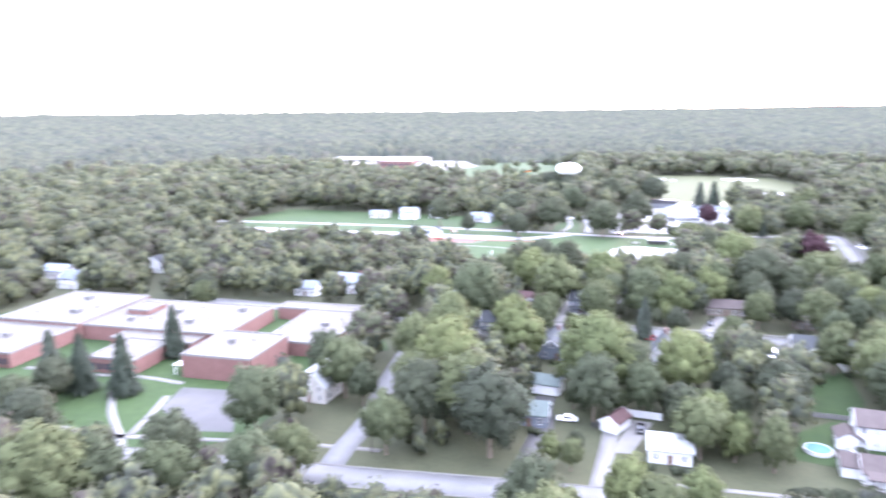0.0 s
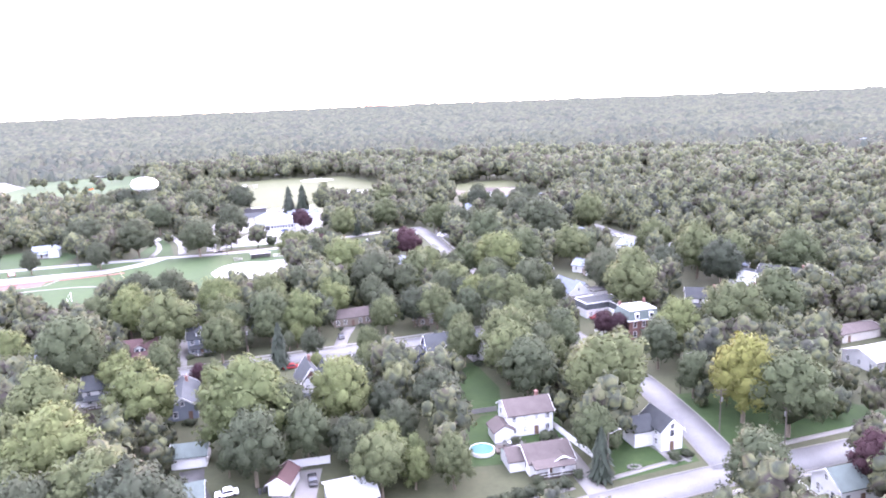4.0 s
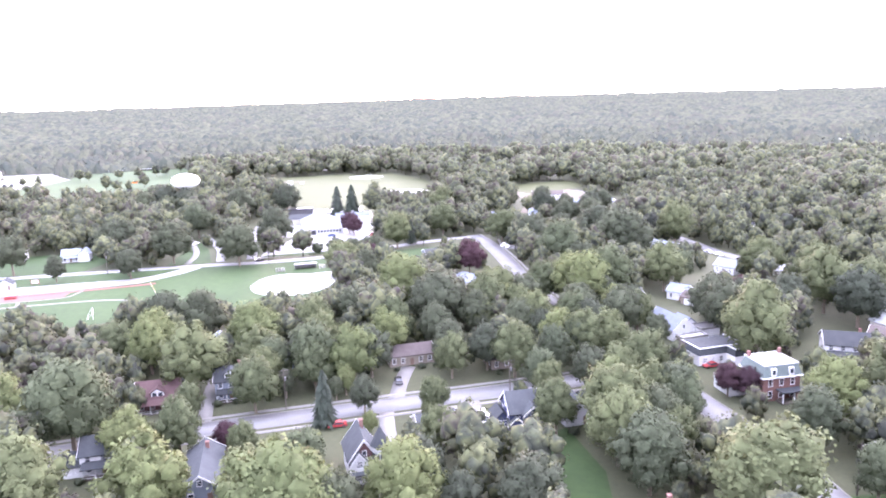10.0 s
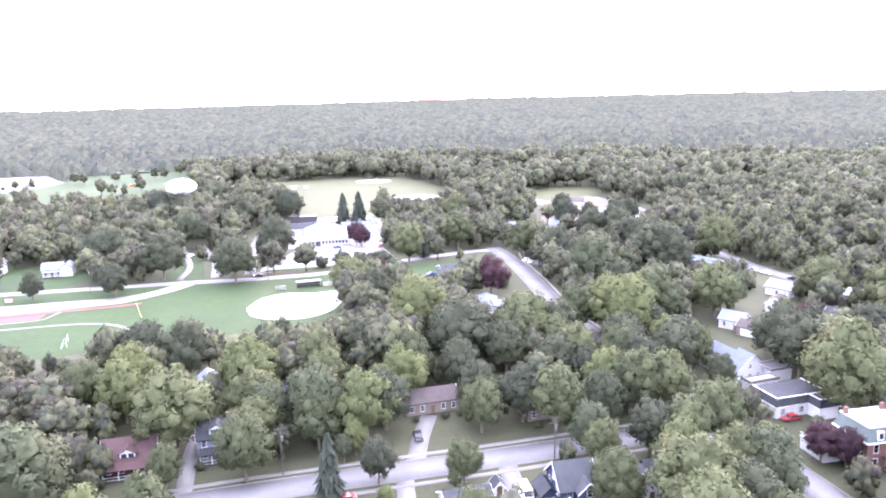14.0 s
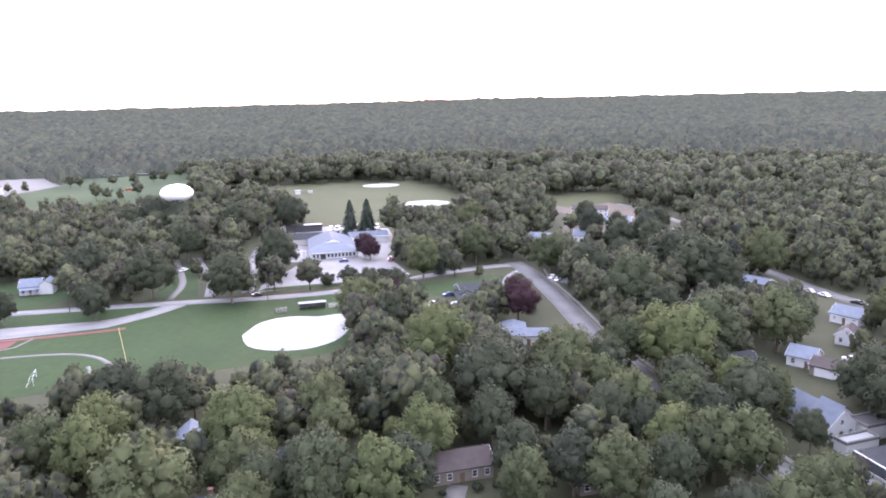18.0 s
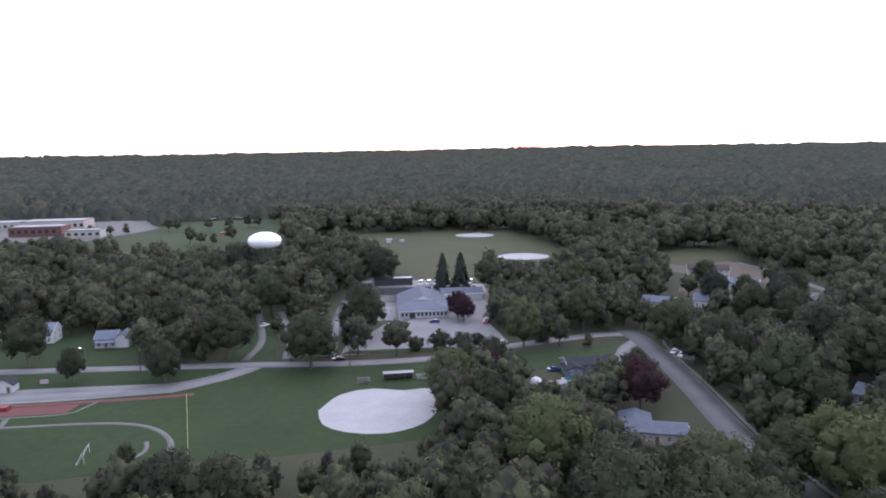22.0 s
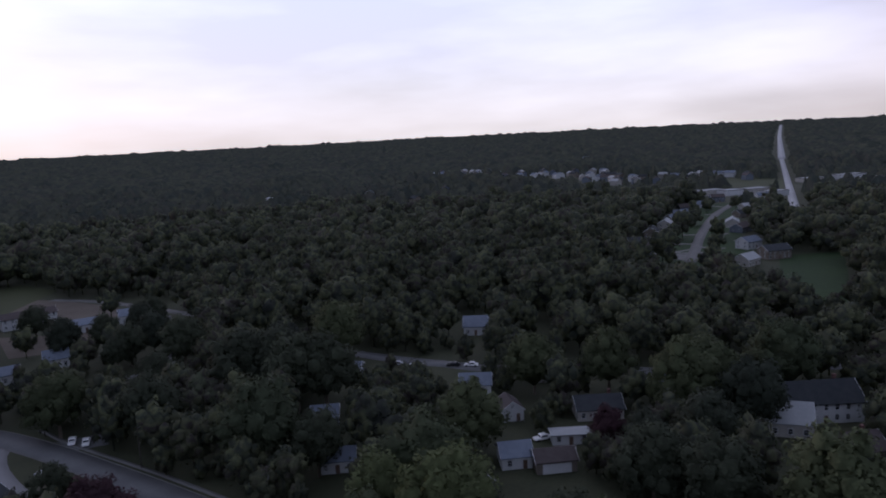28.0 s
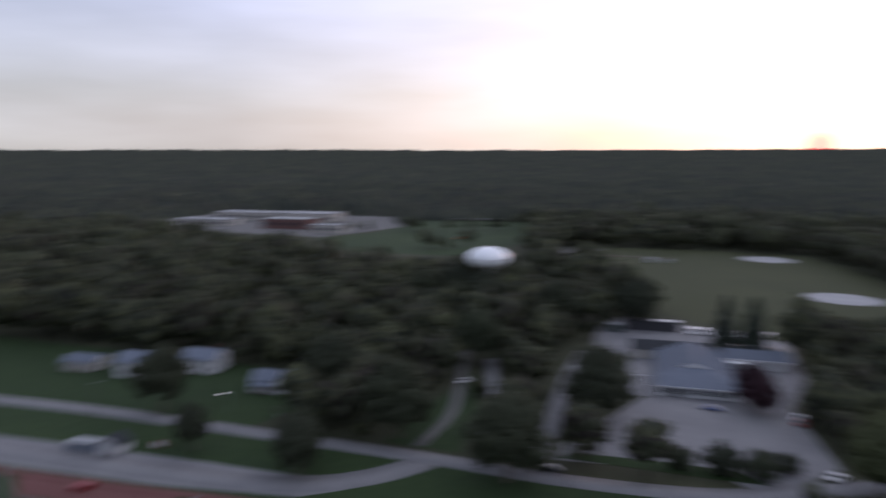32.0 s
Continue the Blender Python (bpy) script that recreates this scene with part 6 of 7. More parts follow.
# ---- brick schools and other large buildings ----
def west_school():
    t = thing("school_building", "sprawling flat-roofed red brick school with pale grey roofs", "school", pose(-115, 105, 0, 0, 0, 14))
    flat_block(t, -20, 1, -3, 19, 6.6, BRICK, GRAVEL, "gym_block")
    m = flat_block(t, -72, -21, 20, 52, 4.8, BRICK, GRAVEL, "main_block")
    flat_block(t, -104, -72.3, 18, 54, 5.6, BRICK, GRAVEL, "long_block")
    flat_block(t, -104, -73, -8, 17.6, 4.4, BRICK, GRAVEL, "west_block")
    flat_block(t, -49, -34, -5, 12.6, 4.3, BRICK, GRAVEL, "front_block")
    flat_block(t, -56, -28, 13, 19.6, 3.8, BRICK, GRAVEL, "link_block")
    e = flat_block(t, -8, 13, 20, 54, 4.2, BRICK, GRAVEL, "east_block")
    flat_block(t, -20.6, 13, 54.4, 62, 4.2, BRICK, GRAVEL, "north_block")
    flat_block(t, -66, -58, 34, 44, 6.4, BRICK, GRAVEL, "stair_block")
    for x, y, z, w in ((-40, 28, 4.9, 2.6), (-50, 38, 4.9, 1.8), (-30, 44, 4.9, 2.2), (-84, 28, 5.7, 3.0), (-92, 44, 5.7, 2.4), (-12, 8, 6.7, 1.6), (4, 36, 4.3, 2.0), (-88, 4, 4.5, 2.2), (-60, 26, 4.9, 1.6)):
        part("rooftop_unit", boxes((x, x + w, y, y + w * 0.8, z, z + 1.3), (x + 0.2, x + w - 0.2, y + 0.2, y + w * 0.8 - 0.2, z + 1.3, z + 1.5)), STEEL, t)
    for x, y, z in ((-35, 34, 4.9), (-45, 46, 4.9), (-80, 36, 5.7), (-96, 26, 5.7), (-6, 12, 6.7), (8, 44, 4.3), (-54, 30, 4.9)):
        part("roof_vent", tube((x, y, z), (x, y, z + 0.9), 0.3, 0.3, 8), STEEL, t)
    for i in range(6):
        part("window", boxes((-48 + i * 2.3, -46.4 + i * 2.3, -5.08, -4.9, 1.0, 2.8)), PANE, t)
    for i in range(11):
        part("window", boxes((-102 + i * 2.6, -100.2 + i * 2.6, -8.08, -7.9, 1.0, 2.8)), PANE, t)
    for i in range(12):
        part("window", boxes((0.92 + 12, 1.1 + 12, 22 + i * 2.6, 23.8 + i * 2.6, 1.0, 2.8)), PANE, t)
    part("entrance_canopy", boxes((-23.5, -20.2, -2, 3, 2.8, 3.1)), TRIM, t)
    for x, y in ((-23.2, -1.7), (-23.2, 2.7)):
        part("canopy_post", boxes((x - 0.12, x + 0.12, y - 0.12, y + 0.12, 0, 2.8)), TRIM, t)
    part("entrance_door", boxes((-20.3, -20.02, -0.5, 1.9, 0, 2.3)), DARKMETAL, t)
    for x, y, r in ((-10, 8, 13), (-46, 36, 24), (-88, 36, 24), (-88, 6, 16), (-41, 4, 9), (3, 38, 18)):
        c, s = math.cos(radians(14)), math.sin(radians(14))
        LAND.append((-115 + x * c - y * s, 105 + x * s + y * c, r))


west_school()


def low_school():
    t = thing("school_hall", "low hall with blue-grey Dutch-gabled roofs and a white windowed front", "building", pose(-62, 436, 0, 0, 0, 12))
    part("wall", boxes((-12, 10, 0, 38, -0.3, 3.3)), WHITE, t)
    bm = bmesh.new()
    p = [bm.verts.new(c) for c in ((-12.8, -0.8, 3.2), (10.8, -0.8, 3.2), (10.8, 12, 3.2), (-12.8, 12, 3.2), (-5.5, 12, 5.7), (3.5, 12, 5.7))]
    for f in ((0, 1, 5, 4), (1, 2, 5), (3, 0, 4), (0, 3, 2, 1), (2, 3, 4, 5)):
        bm.faces.new([p[i] for i in f])
    part("hipped_front", bm, ROOF_BLUE, t)
    part("roof", prism([(-12.8, 3.2), (10.8, 3.2), (-1, 7.3)], 12.01, 39, "y"), ROOF_BLUE, t)
    part("pediment", prism([(-5.4, 5.72), (3.4, 5.72), (-1, 7.15)], 11.85, 12.0, "y"), TRIM, t, "white gable pediment")
    part("eave_board", boxes((-12.9, 10.9, -0.95, -0.8, 3.0, 3.3)), TRIM, t)
    w = part("back_wing", boxes((-20, 4.9, 38.02, 48, -0.3, 3.4)), CREAM, t)
    part("back_roof", prism([(37.4, 3.4), (48.8, 3.4), (43, 5.8)], -20.6, 5.2, "x"), ROOF_GREY, w)
    w = part("right_wing", boxes((10.02, 30, 34, 46, -0.3, 3.3)), WHITE, t)
    part("right_roof", prism([(33.0, 3.3), (47, 3.3), (40, 5.4)], 9.4, 30.8, "x"), ROOF_BLUE, w)
    part("fascia", boxes((10.2, 30.8, 32.85, 33.0, 3.0, 3.6)), TRIM, w, "white fascia board")
    part("covered_walk", boxes((10.1, 17, 30.2, 32.6, 2.7, 2.95)), TRIM, w)
    for i in range(12):
        xx = -11.3 + i * 1.75
        if i not in (2, 3):
            part("window", boxes((xx, xx + 1.0, -0.06, 0.1, 0.9, 2.5)), PANE, t)
    part("doorway", boxes((-7.8, -5.2, -0.12, 0.1, 0, 2.5)), DARKMETAL, t)
    for x in (-12.6, 10.2):
        part("pillar", boxes((x, x + 0.4, -0.7, -0.3, 0, 3.2)), TRIM, t)
    for x, y in ((13, 42), (20, 43.5), (26, 42)):
        part("rooftop_unit", boxes((x, x + 1.6, y, y + 1.4, 4.4, 5.9)), STEEL, t)
    LAND.append((-62, 455, 26))
    g = thing("storage_shed", "long dark open shed with a pale patched roof", "shed", pose(-91.5, 513, 0, 0, 0, 12))
    part("body", boxes((-10.5, 10.5, -2.5, 2.5, 0, 3.6)), DARKMETAL, g)
    part("roof", boxes((-10.9, 10.9, -2.9, 2.9, 3.6, 3.8)), ROOF_GREY, g)
    part("roof_patch", boxes((0, 10.4, -1.2, 2.4, 3.804, 3.9)), TRIM, g, "white roof panels")
    k = thing("pale_tank", "pale green rectangular store beside a yard", "store", pose(-104, 503, 0, 0, 0, 12))
    part("body", boxes((-2.5, 2.5, -2, 2, 0, 3.2)), ROOF_GREEN, k)
    part("lid", boxes((-2.7, 2.7, -2.2, 2.2, 3.2, 3.4)), ROOF_WHITE, k)
    u = thing("planter_frame", "white pergola frame beside a hall", "pergola", pose(-80, 441, 0, 0, 0, 12))
    for x in (-2, 0, 2):
        part("post", boxes((x - 0.1, x + 0.1, -0.1, 0.1, 0, 3)), TRIM, u)
    part("beam", boxes((-2.2, 2.2, -0.12, 0.12, 3, 3.2)), TRIM, u)


low_school()


def brick_house():
    t = thing("brick_house", "red brick house with a green mansard and white flat roof", "house", pose(80.7, 196.8, 0, 0, 0, 10))
    LAND.append((80.7, 196.8, 8))
    w = part("wall", boxes((-5, 5, -4.5, 4.5, -0.3, 6.0)), BRICK, t)
    def mansard(name, x0, x1, y0, y1, z0, z1, inset, mat):
        bm = bmesh.new()
        lo = [bm.verts.new(p) for p in ((x0, y0, z0), (x1, y0, z0), (x1, y1, z0), (x0, y1, z0))]
        hi = [bm.verts.new(p) for p in ((x0 + inset, y0 + inset, z1), (x1 - inset, y0 + inset, z1), (x1 - inset, y1 - inset, z1), (x0 + inset, y1 - inset, z1))]
        bm.faces.new(lo[::-1])
        bm.faces.new(hi)
        for i in range(4):
            bm.faces.new((lo[i], lo[(i + 1) % 4], hi[(i + 1) % 4], hi[i]))
        return part(name, bm, mat, t)
    part("cornice", boxes((-5.5, 5.5, -5.0, 5.0, 6.0, 6.3)), TRIM, t)
    mansard("mansard_roof", -5.3, 5.3, -4.8, 4.8, 6.3, 9.0, 0.8, ROOF_GREEN)
    part("flat_roof", boxes((-4.7, 4.7, -4.2, 4.2, 9.0, 9.25)), ROOF_WHITE, t)
    for s, x in ((0, -3), (0, 0), (0, 3), (1, -3), (1, 0), (1, 3)):
        window(t, x, 0.9 + 3 * s, 1.0, 1.7, "front", 4.5)
    for s, y in ((0, -2), (0, 2), (1, -2), (1, 2)):
        window(t, y, 0.9 + 3 * s, 1.0, 1.7, "left", 5.0)
        window(t, y, 0.9 + 3 * s, 1.0, 1.7, "right", 5.0)
    for x in (-2.4, 2.4):
        d = part("dormer", boxes((x - 0.7, x + 0.7, -4.8, -3.6, 6.6, 8.4)), TRIM, t)
        part("pane", boxes((x - 0.45, x + 0.45, -4.84, -4.7, 6.9, 8.1)), PANE, d)
    part("chimney", boxes((-4.6, -3.9, 2.5, 3.2, 9.0, 10.6)), BRICK, t)
    part("chimney", boxes((3.9, 4.6, 2.5, 3.2, 9.0, 10.6)), BRICK, t)
    part("porch_roof", boxes((-1.5, 5.2, -7.4, -4.52, 2.9, 3.2)), ROOF_GREY, t)
    for x in (-1.2, 1.8, 4.9):
        part("post", boxes((x - 0.12, x + 0.12, -7.2, -6.96, 0, 2.9)), TRIM, t)
    part("porch_floor", boxes((-1.4, 5.1, -7.3, -4.52, -0.2, 0.4)), TIMBER, t)
    part("annex", boxes((-10.5, -5.02, 0.5, 7.5, -0.3, 2.6)), WHITE, t)
    part("annex_roof", boxes((-10.7, -5.02, 0.3, 7.7, 2.6, 2.8)), ROOF_WHITE, t)
    rail = part("balustrade", boxes((-10.6, -5.1, 0.35, 0.45, 3.6, 3.7), (-10.65, -10.55, 0.45, 7.6, 3.6, 3.7)), TRIM, t)
    for i in range(9):
        part("baluster", boxes((-10.6 + i * 0.66, -10.5 + i * 0.66, 0.36, 0.44, 2.8, 3.6)), TRIM, rail)


brick_house()


def mansard_hall():
    t = thing("mansard_building", "white L-shaped building under a grey mansard roof", "building", pose(76.3, 221.2, 0, 0, 0, 14))
    LAND.append((76.3, 221.2, 9))
    for name, x0, x1, y0, y1 in (("main_block", -7, 7, -3.6, 4.6), ("front_block", 1.8, 7, -7.2, -3.61)):
        b = part(name, boxes((x0, x1, y0, y1, -0.3, 2.8)), WHITE, t)
        back = y1 + (0.35 if name == "main_block" else 0)
        part("eave", boxes((x0 - 0.45, x1 + 0.45, y0 - 0.45, back, 2.8, 3.0)), TRIM, b)
        bm = bmesh.new()
        lo = [bm.verts.new(p) for p in ((x0 - 0.35, y0 - 0.35, 3.0), (x1 + 0.35, y0 - 0.35, 3.0), (x1 + 0.35, back, 3.0), (x0 - 0.35, back, 3.0))]
        hi = [bm.verts.new(p) for p in ((x0 + 0.1, y0 + 0.1, 4.9), (x1 - 0.1, y0 + 0.1, 4.9), (x1 - 0.1, back, 4.9), (x0 + 0.1, back, 4.9))]
        bm.faces.new(lo[::-1])
        bm.faces.new(hi)
        for i in range(4):
            bm.faces.new((lo[i], lo[(i + 1) % 4], hi[(i + 1) % 4], hi[i]))
        part("mansard_roof", bm, ROOF_GREY, b)
        part("roof_edge", boxes((x0, x1, y0, y0 + 0.25, 4.91, 5.1), (x0, x0 + 0.25, y0 + 0.25, back, 4.91, 5.1), (x1 - 0.25, x1, y0 + 0.25, back, 4.91, 5.1)), TRIM, b)
        part("roof_deck", boxes((x0 + 0.3, x1 - 0.3, y0 + 0.3, back - 0.05, 4.9, 4.98)), ROOF_GREY, b)
    for x in (-5.2, -2.6, 0):
        window(t, x, 0.8, 1.2, 1.4, "front", 3.6)
    part("garage_door", boxes((2.6, 6.2, -7.26, -7.15, 0, 2.3)), TRIM, t)


mansard_hall()


def water_tower():
    t = thing("water_tower", "white ellipsoid water tower rising above the trees", "water tower", pose(-163, 509, 0))
    bm = bmesh.new()
    bmesh.ops.create_uvsphere(bm, u_segments=40, v_segments=20, radius=1)
    bmesh.ops.scale(bm, vec=(9.2, 9.2, 5.0), verts=bm.verts)
    bmesh.ops.translate(bm, vec=(0, 0, 25.2), verts=bm.verts)
    for f in bm.faces:
        f.smooth = True
    part("tank", bm, TANKPAINT, t)
    part("column", tube((0, 0, -0.5), (0, 0, 21), 2.6, 1.9, 20), TANKPAINT, t)
    bm = bmesh.new()
    for i in range(40):
        a, b = i * math.pi / 20, (i + 1) * math.pi / 20
        add_tube(bm, (9.4 * math.cos(a), 9.4 * math.sin(a), 25.2), (9.4 * math.cos(b), 9.4 * math.sin(b), 25.2), 0.08, 0.08, 4)
    part("rail", bm, STEEL, t)
    part("hatch", tube((0, 0, 30.1), (0, 0, 30.7), 0.5, 0.4, 10), STEEL, t)


water_tower()


def campus():
    spots = ((-560, 790, 70, 26, 8), (-490, 800, 60, 30, 9), (-470, 745, 46, 24, 9), (-560, 730, 60, 22, 6), (-415, 730, 30, 16, 7))
    for i, (x, y, w, d, h) in enumerate(spots):
        brick = i == 2
        t = thing("campus_building", "far flat-roofed brick campus block" if brick else "far flat-roofed pale campus block", "building", pose(x, y, 0, 0, 0, 14), "campus blocks")
        b = flat_block(t, -w / 2, w / 2, -d / 2, d / 2, h, BRICK if brick else CREAM, ROOF_WHITE)
        for k in range(int(w / 6)):
            part("window", boxes((-w / 2 + 2 + k * 6, -w / 2 + 5 + k * 6, -d / 2 - 0.08, -d / 2 + 0.1, h * 0.35, h * 0.7)), PANE, b)


campus()


# ---- sports ground ----
def strip(name, pts, width, material, label, category, z=0.06):
    """A painted or paved line on the ground."""
    line = smooth_line(pts, 3.0)
    v, f = ribbon(line, -width / 2, width / 2, -0.05, z)
    return tagged(new(name, mesh_np(name, v, f, material)), label, category, kind="structure")


strip("track_edge", [(-300, 287), (-240, 301), (-192, 313), (-160, 320.5), (-131, 328.5), (-121, 332)], 2.8, REDTRACK, "red running track straight", "track", z=0.055)
patch("jump_area", [(-193, 312.2), (-152, 321.6), (-151.5, 314), (-182.5, 306)], REDTRACK, "red jumping area beside the track", "track", z=0.05, clear=False)
strip("white_border", [(-182.5, 304.8), (-166, 308.8), (-151.5, 312.8), (-149, 317), (-148, 323.5)], 0.9, CONCRETE, "pale border kerb round the jumping area", "kerb", z=0.08)
strip("white_border_end", [(-197.5, 312.5), (-190, 307.5), (-182.5, 304.8)], 0.7, CONCRETE, "pale border kerb", "kerb", z=0.08)
strip("inner_path", [(-215, 288), (-185, 295.5), (-161, 302), (-140, 306.5), (-127, 307), (-117, 303), (-109, 294), (-107, 284)], 1.6, CONCRETE, "pale path curving round the pitch", "path", z=0.05)
strip("inner_path_fork", [(-117, 296), (-114, 290), (-116, 282)], 1.2, CONCRETE, "pale worn path", "path", z=0.05)
strip("inner_path_link", [(-166, 308), (-163, 301)], 1.6, CONCRETE, "pale path across the grass", "path", z=0.055)

def yellow_fence():
    t = thing("yellow_fence", "low wire fence with a yellow top rail", "fence", pose(0, 0, 0))
    a, b = Vector((-122, 329, 0)), Vector((-101, 287, 0))
    n = 16
    for i in range(n + 1):
        p = a.lerp(b, i / n)
        part("post", tube(p, p + Vector((0, 0, 1.3)), 0.04, 0.04, 6), STEEL, t)
    part("top_rail", tube(a + Vector((0, 0, 1.3)), b + Vector((0, 0, 1.3)), 0.05, 0.05, 8), YELLOW, t)
    part("bottom_rail", tube(a + Vector((0, 0, 0.2)), b + Vector((0, 0, 0.2)), 0.03, 0.03, 6), STEEL, t)


yellow_fence()


def goal(x, y, turn, width=7.3, tall=2.44):
    t = thing("football_goal", "white metal football goal on grass", "goal", pose(x, y, 0, 0, 0, turn))
    for s in (-1, 1):
        part("post", tube((s * width / 2, 0, 0), (s * width / 2, 0, tall), 0.07), TRIM, t)
        part("stay", tube((s * width / 2, 0, tall), (s * width / 2, 1.8, 0), 0.04), TRIM, t)
    part("crossbar", tube((-width / 2, 0, tall), (width / 2, 0, tall), 0.07), TRIM, t)
    part("ground_bar", tube((-width / 2, 1.8, 0.05), (width / 2, 1.8, 0.05), 0.04), TRIM, t)


goal(-126.5, 285, 113)
goal(-60, 738, 10, 6, 2.2)


def bleachers(x, y, turn, length, rows, label):
    t = thing("bleachers", label, "bleachers", pose(x, y, 0, 0, 0, turn))
    for r in range(rows):
        part("seat_board", boxes((-length / 2, length / 2, r * 0.7, r * 0.7 + 0.28, 0.42 + r * 0.3, 0.47 + r * 0.3)), STEEL, t)
        part("foot_board", boxes((-length / 2, length / 2, r * 0.7 + 0.36, r * 0.7 + 0.62, 0.2 + r * 0.3, 0.24 + r * 0.3)), STEEL, t)
    for i in range(4):
        xx = -length / 2 + 0.3 + i * (length - 0.6) / 3
        part("support", boxes((xx - 0.04, xx + 0.04, 0.1, rows * 0.7, 0, 0.2), (xx - 0.04, xx + 0.04, rows * 0.7 - 0.12, rows * 0.7 - 0.02, 0.2, 0.1 + rows * 0.3)), STEEL, t)


def dugout(x, y, turn, length):
    t = thing("dugout", "long low dugout with a pale roof and bench", "dugout", pose(x, y, 0, 0, 0, turn))
    part("back_wall", boxes((-length / 2, length / 2, 2.0, 2.2, 0, 2.1)), CONCRETE, t)
    for s in (-1, 1):
        part("side_wall", boxes((s * length / 2 - 0.1, s * length / 2 + 0.1, 0.4, 1.99, 0, 2.2)), CONCRETE, t)
    part("roof", boxes((-length / 2 - 0.3, length / 2 + 0.3, -0.2, 2.5, 2.21, 2.38)), ROOF_WHITE, t)
    part("bench", boxes((-length / 2 + 0.4, length / 2 - 0.4, 1.4, 1.8, 0.42, 0.48)), TIMBER, t)
    for i in range(5):
        xx = -length / 2 + 0.3 + i * (length - 0.6) / 4
        part("post", tube((xx, 0.0, 0), (xx, 0.0, 2.2), 0.05, 0.05, 6), STEEL, t)


bleachers(-70, 345.5, 18, 4.2, 4, "small metal bleachers beside the infield")
dugout(-59.5, 350, 14, 9.5)
bleachers(-51, 350.5, 14, 5, 4, "metal bleachers beside the infield")


def press_box():
    t = thing("field_house", "small white gabled hut with a dark roof", "hut", pose(-183.5, 331, 0, 0, 0, 14))
    part("wall", gable_body(5.5, 4.5, 2.6, 34, "y"), WHITE, t)
    bm, _ = gable_roof(5.5, 4.5, 2.6, 34, ridge="y")
    part("roof", bm, ROOF_GREY, t)
    part("door", boxes((0.9, 1.9, -2.3, -2.2, 0, 2.0)), DOORPAINT, t)
    window(t, -1.3, 1.0, 0.9, 1.1, "front", 2.25)
    s = thing("store_shed", "low grey flat-roofed store beside a hut", "shed", pose(-191, 328.5, 0, 0, 0, 14))
    part("body", boxes((-3.8, 3.8, -1.6, 1.6, 0, 2.2)), GREYBLUE, s)
    part("roof", boxes((-4, 4, -1.8, 1.8, 2.2, 2.36)), ROOF_WHITE, s)


press_box()


def field_sign():
    t = thing("field_sign", "red framed sign board with white panels", "sign", pose(-174.5, 336.5, 0, 0, 0, 14))
    for s in (-1, 1):
        part("post", tube((s * 1.4, 0, 0), (s * 1.4, 0, 2.3), 0.08), REDPAINT, t)
    part("frame", boxes((-1.6, 1.6, -0.08, 0.08, 0.7, 0.85), (-1.6, 1.6, -0.08, 0.08, 2.15, 2.3), (-1.6, -1.45, -0.08, 0.08, 0.85, 2.15), (1.45, 1.6, -0.08, 0.08, 0.85, 2.15)), REDPAINT, t)
    part("panel", boxes((-1.45, 1.45, -0.04, 0.04, 0.85, 2.15)), TRIM, t)
    for i in range(3):
        part("lettering_bar", boxes((-1.1 + i * 0.8, -0.55 + i * 0.8, -0.06, -0.041, 1.3, 1.7)), REDPAINT, t)


field_sign()
mats = thing("landing_mats", "stack of red landing mats", "mats", pose(-172.5, 314.5, 0, 0, 0, 14))
for i in range(3):
    part("mat", boxes((-2.2 + 0.1 * i, 2.2 - 0.1 * i, -1.4, 1.4, 0.06 + i * 0.4, 0.44 + i * 0.4)), REDPAINT, mats)

# the far diamonds and sheds on the big field
for cx, cy, a, b in ((-120, 826, 22, 9), (-20, 617, 18, 15), (-62, 737, 17, 14), (-126, 596, 10, 7)):
    patch("far_infield", [(cx + a * math.cos(i * math.pi / 6), cy + b * math.sin(i * math.pi / 6)) for i in range(12)], CLAY, "pale clay infield on a wide field", "infield", z=0.06, clear=False)
strip("far_path", [(-205, 700), (-170, 705), (-120, 712)], 5, DIRT, "worn brown strip on a wide field", "path", z=0.05)
patch("tank_yard", [(-196, 640), (-205, 735), (-172, 740), (-160, 650)], CONCRETE, "pale yard beside the water tower", "yard", z=0.05)
house(-128, 690, 10, 4, 3, 2.6, "small white shed on a wide field", WHITE, ROOF_WHITE, 20, chimney=False, name="shed", windows=False, door=False)
house(-118, 694, 10, 3, 2, 1.6, "tiny white shed on a wide field", WHITE, ROOF_WHITE, 20, chimney=False, name="shed", windows=False, door=False)


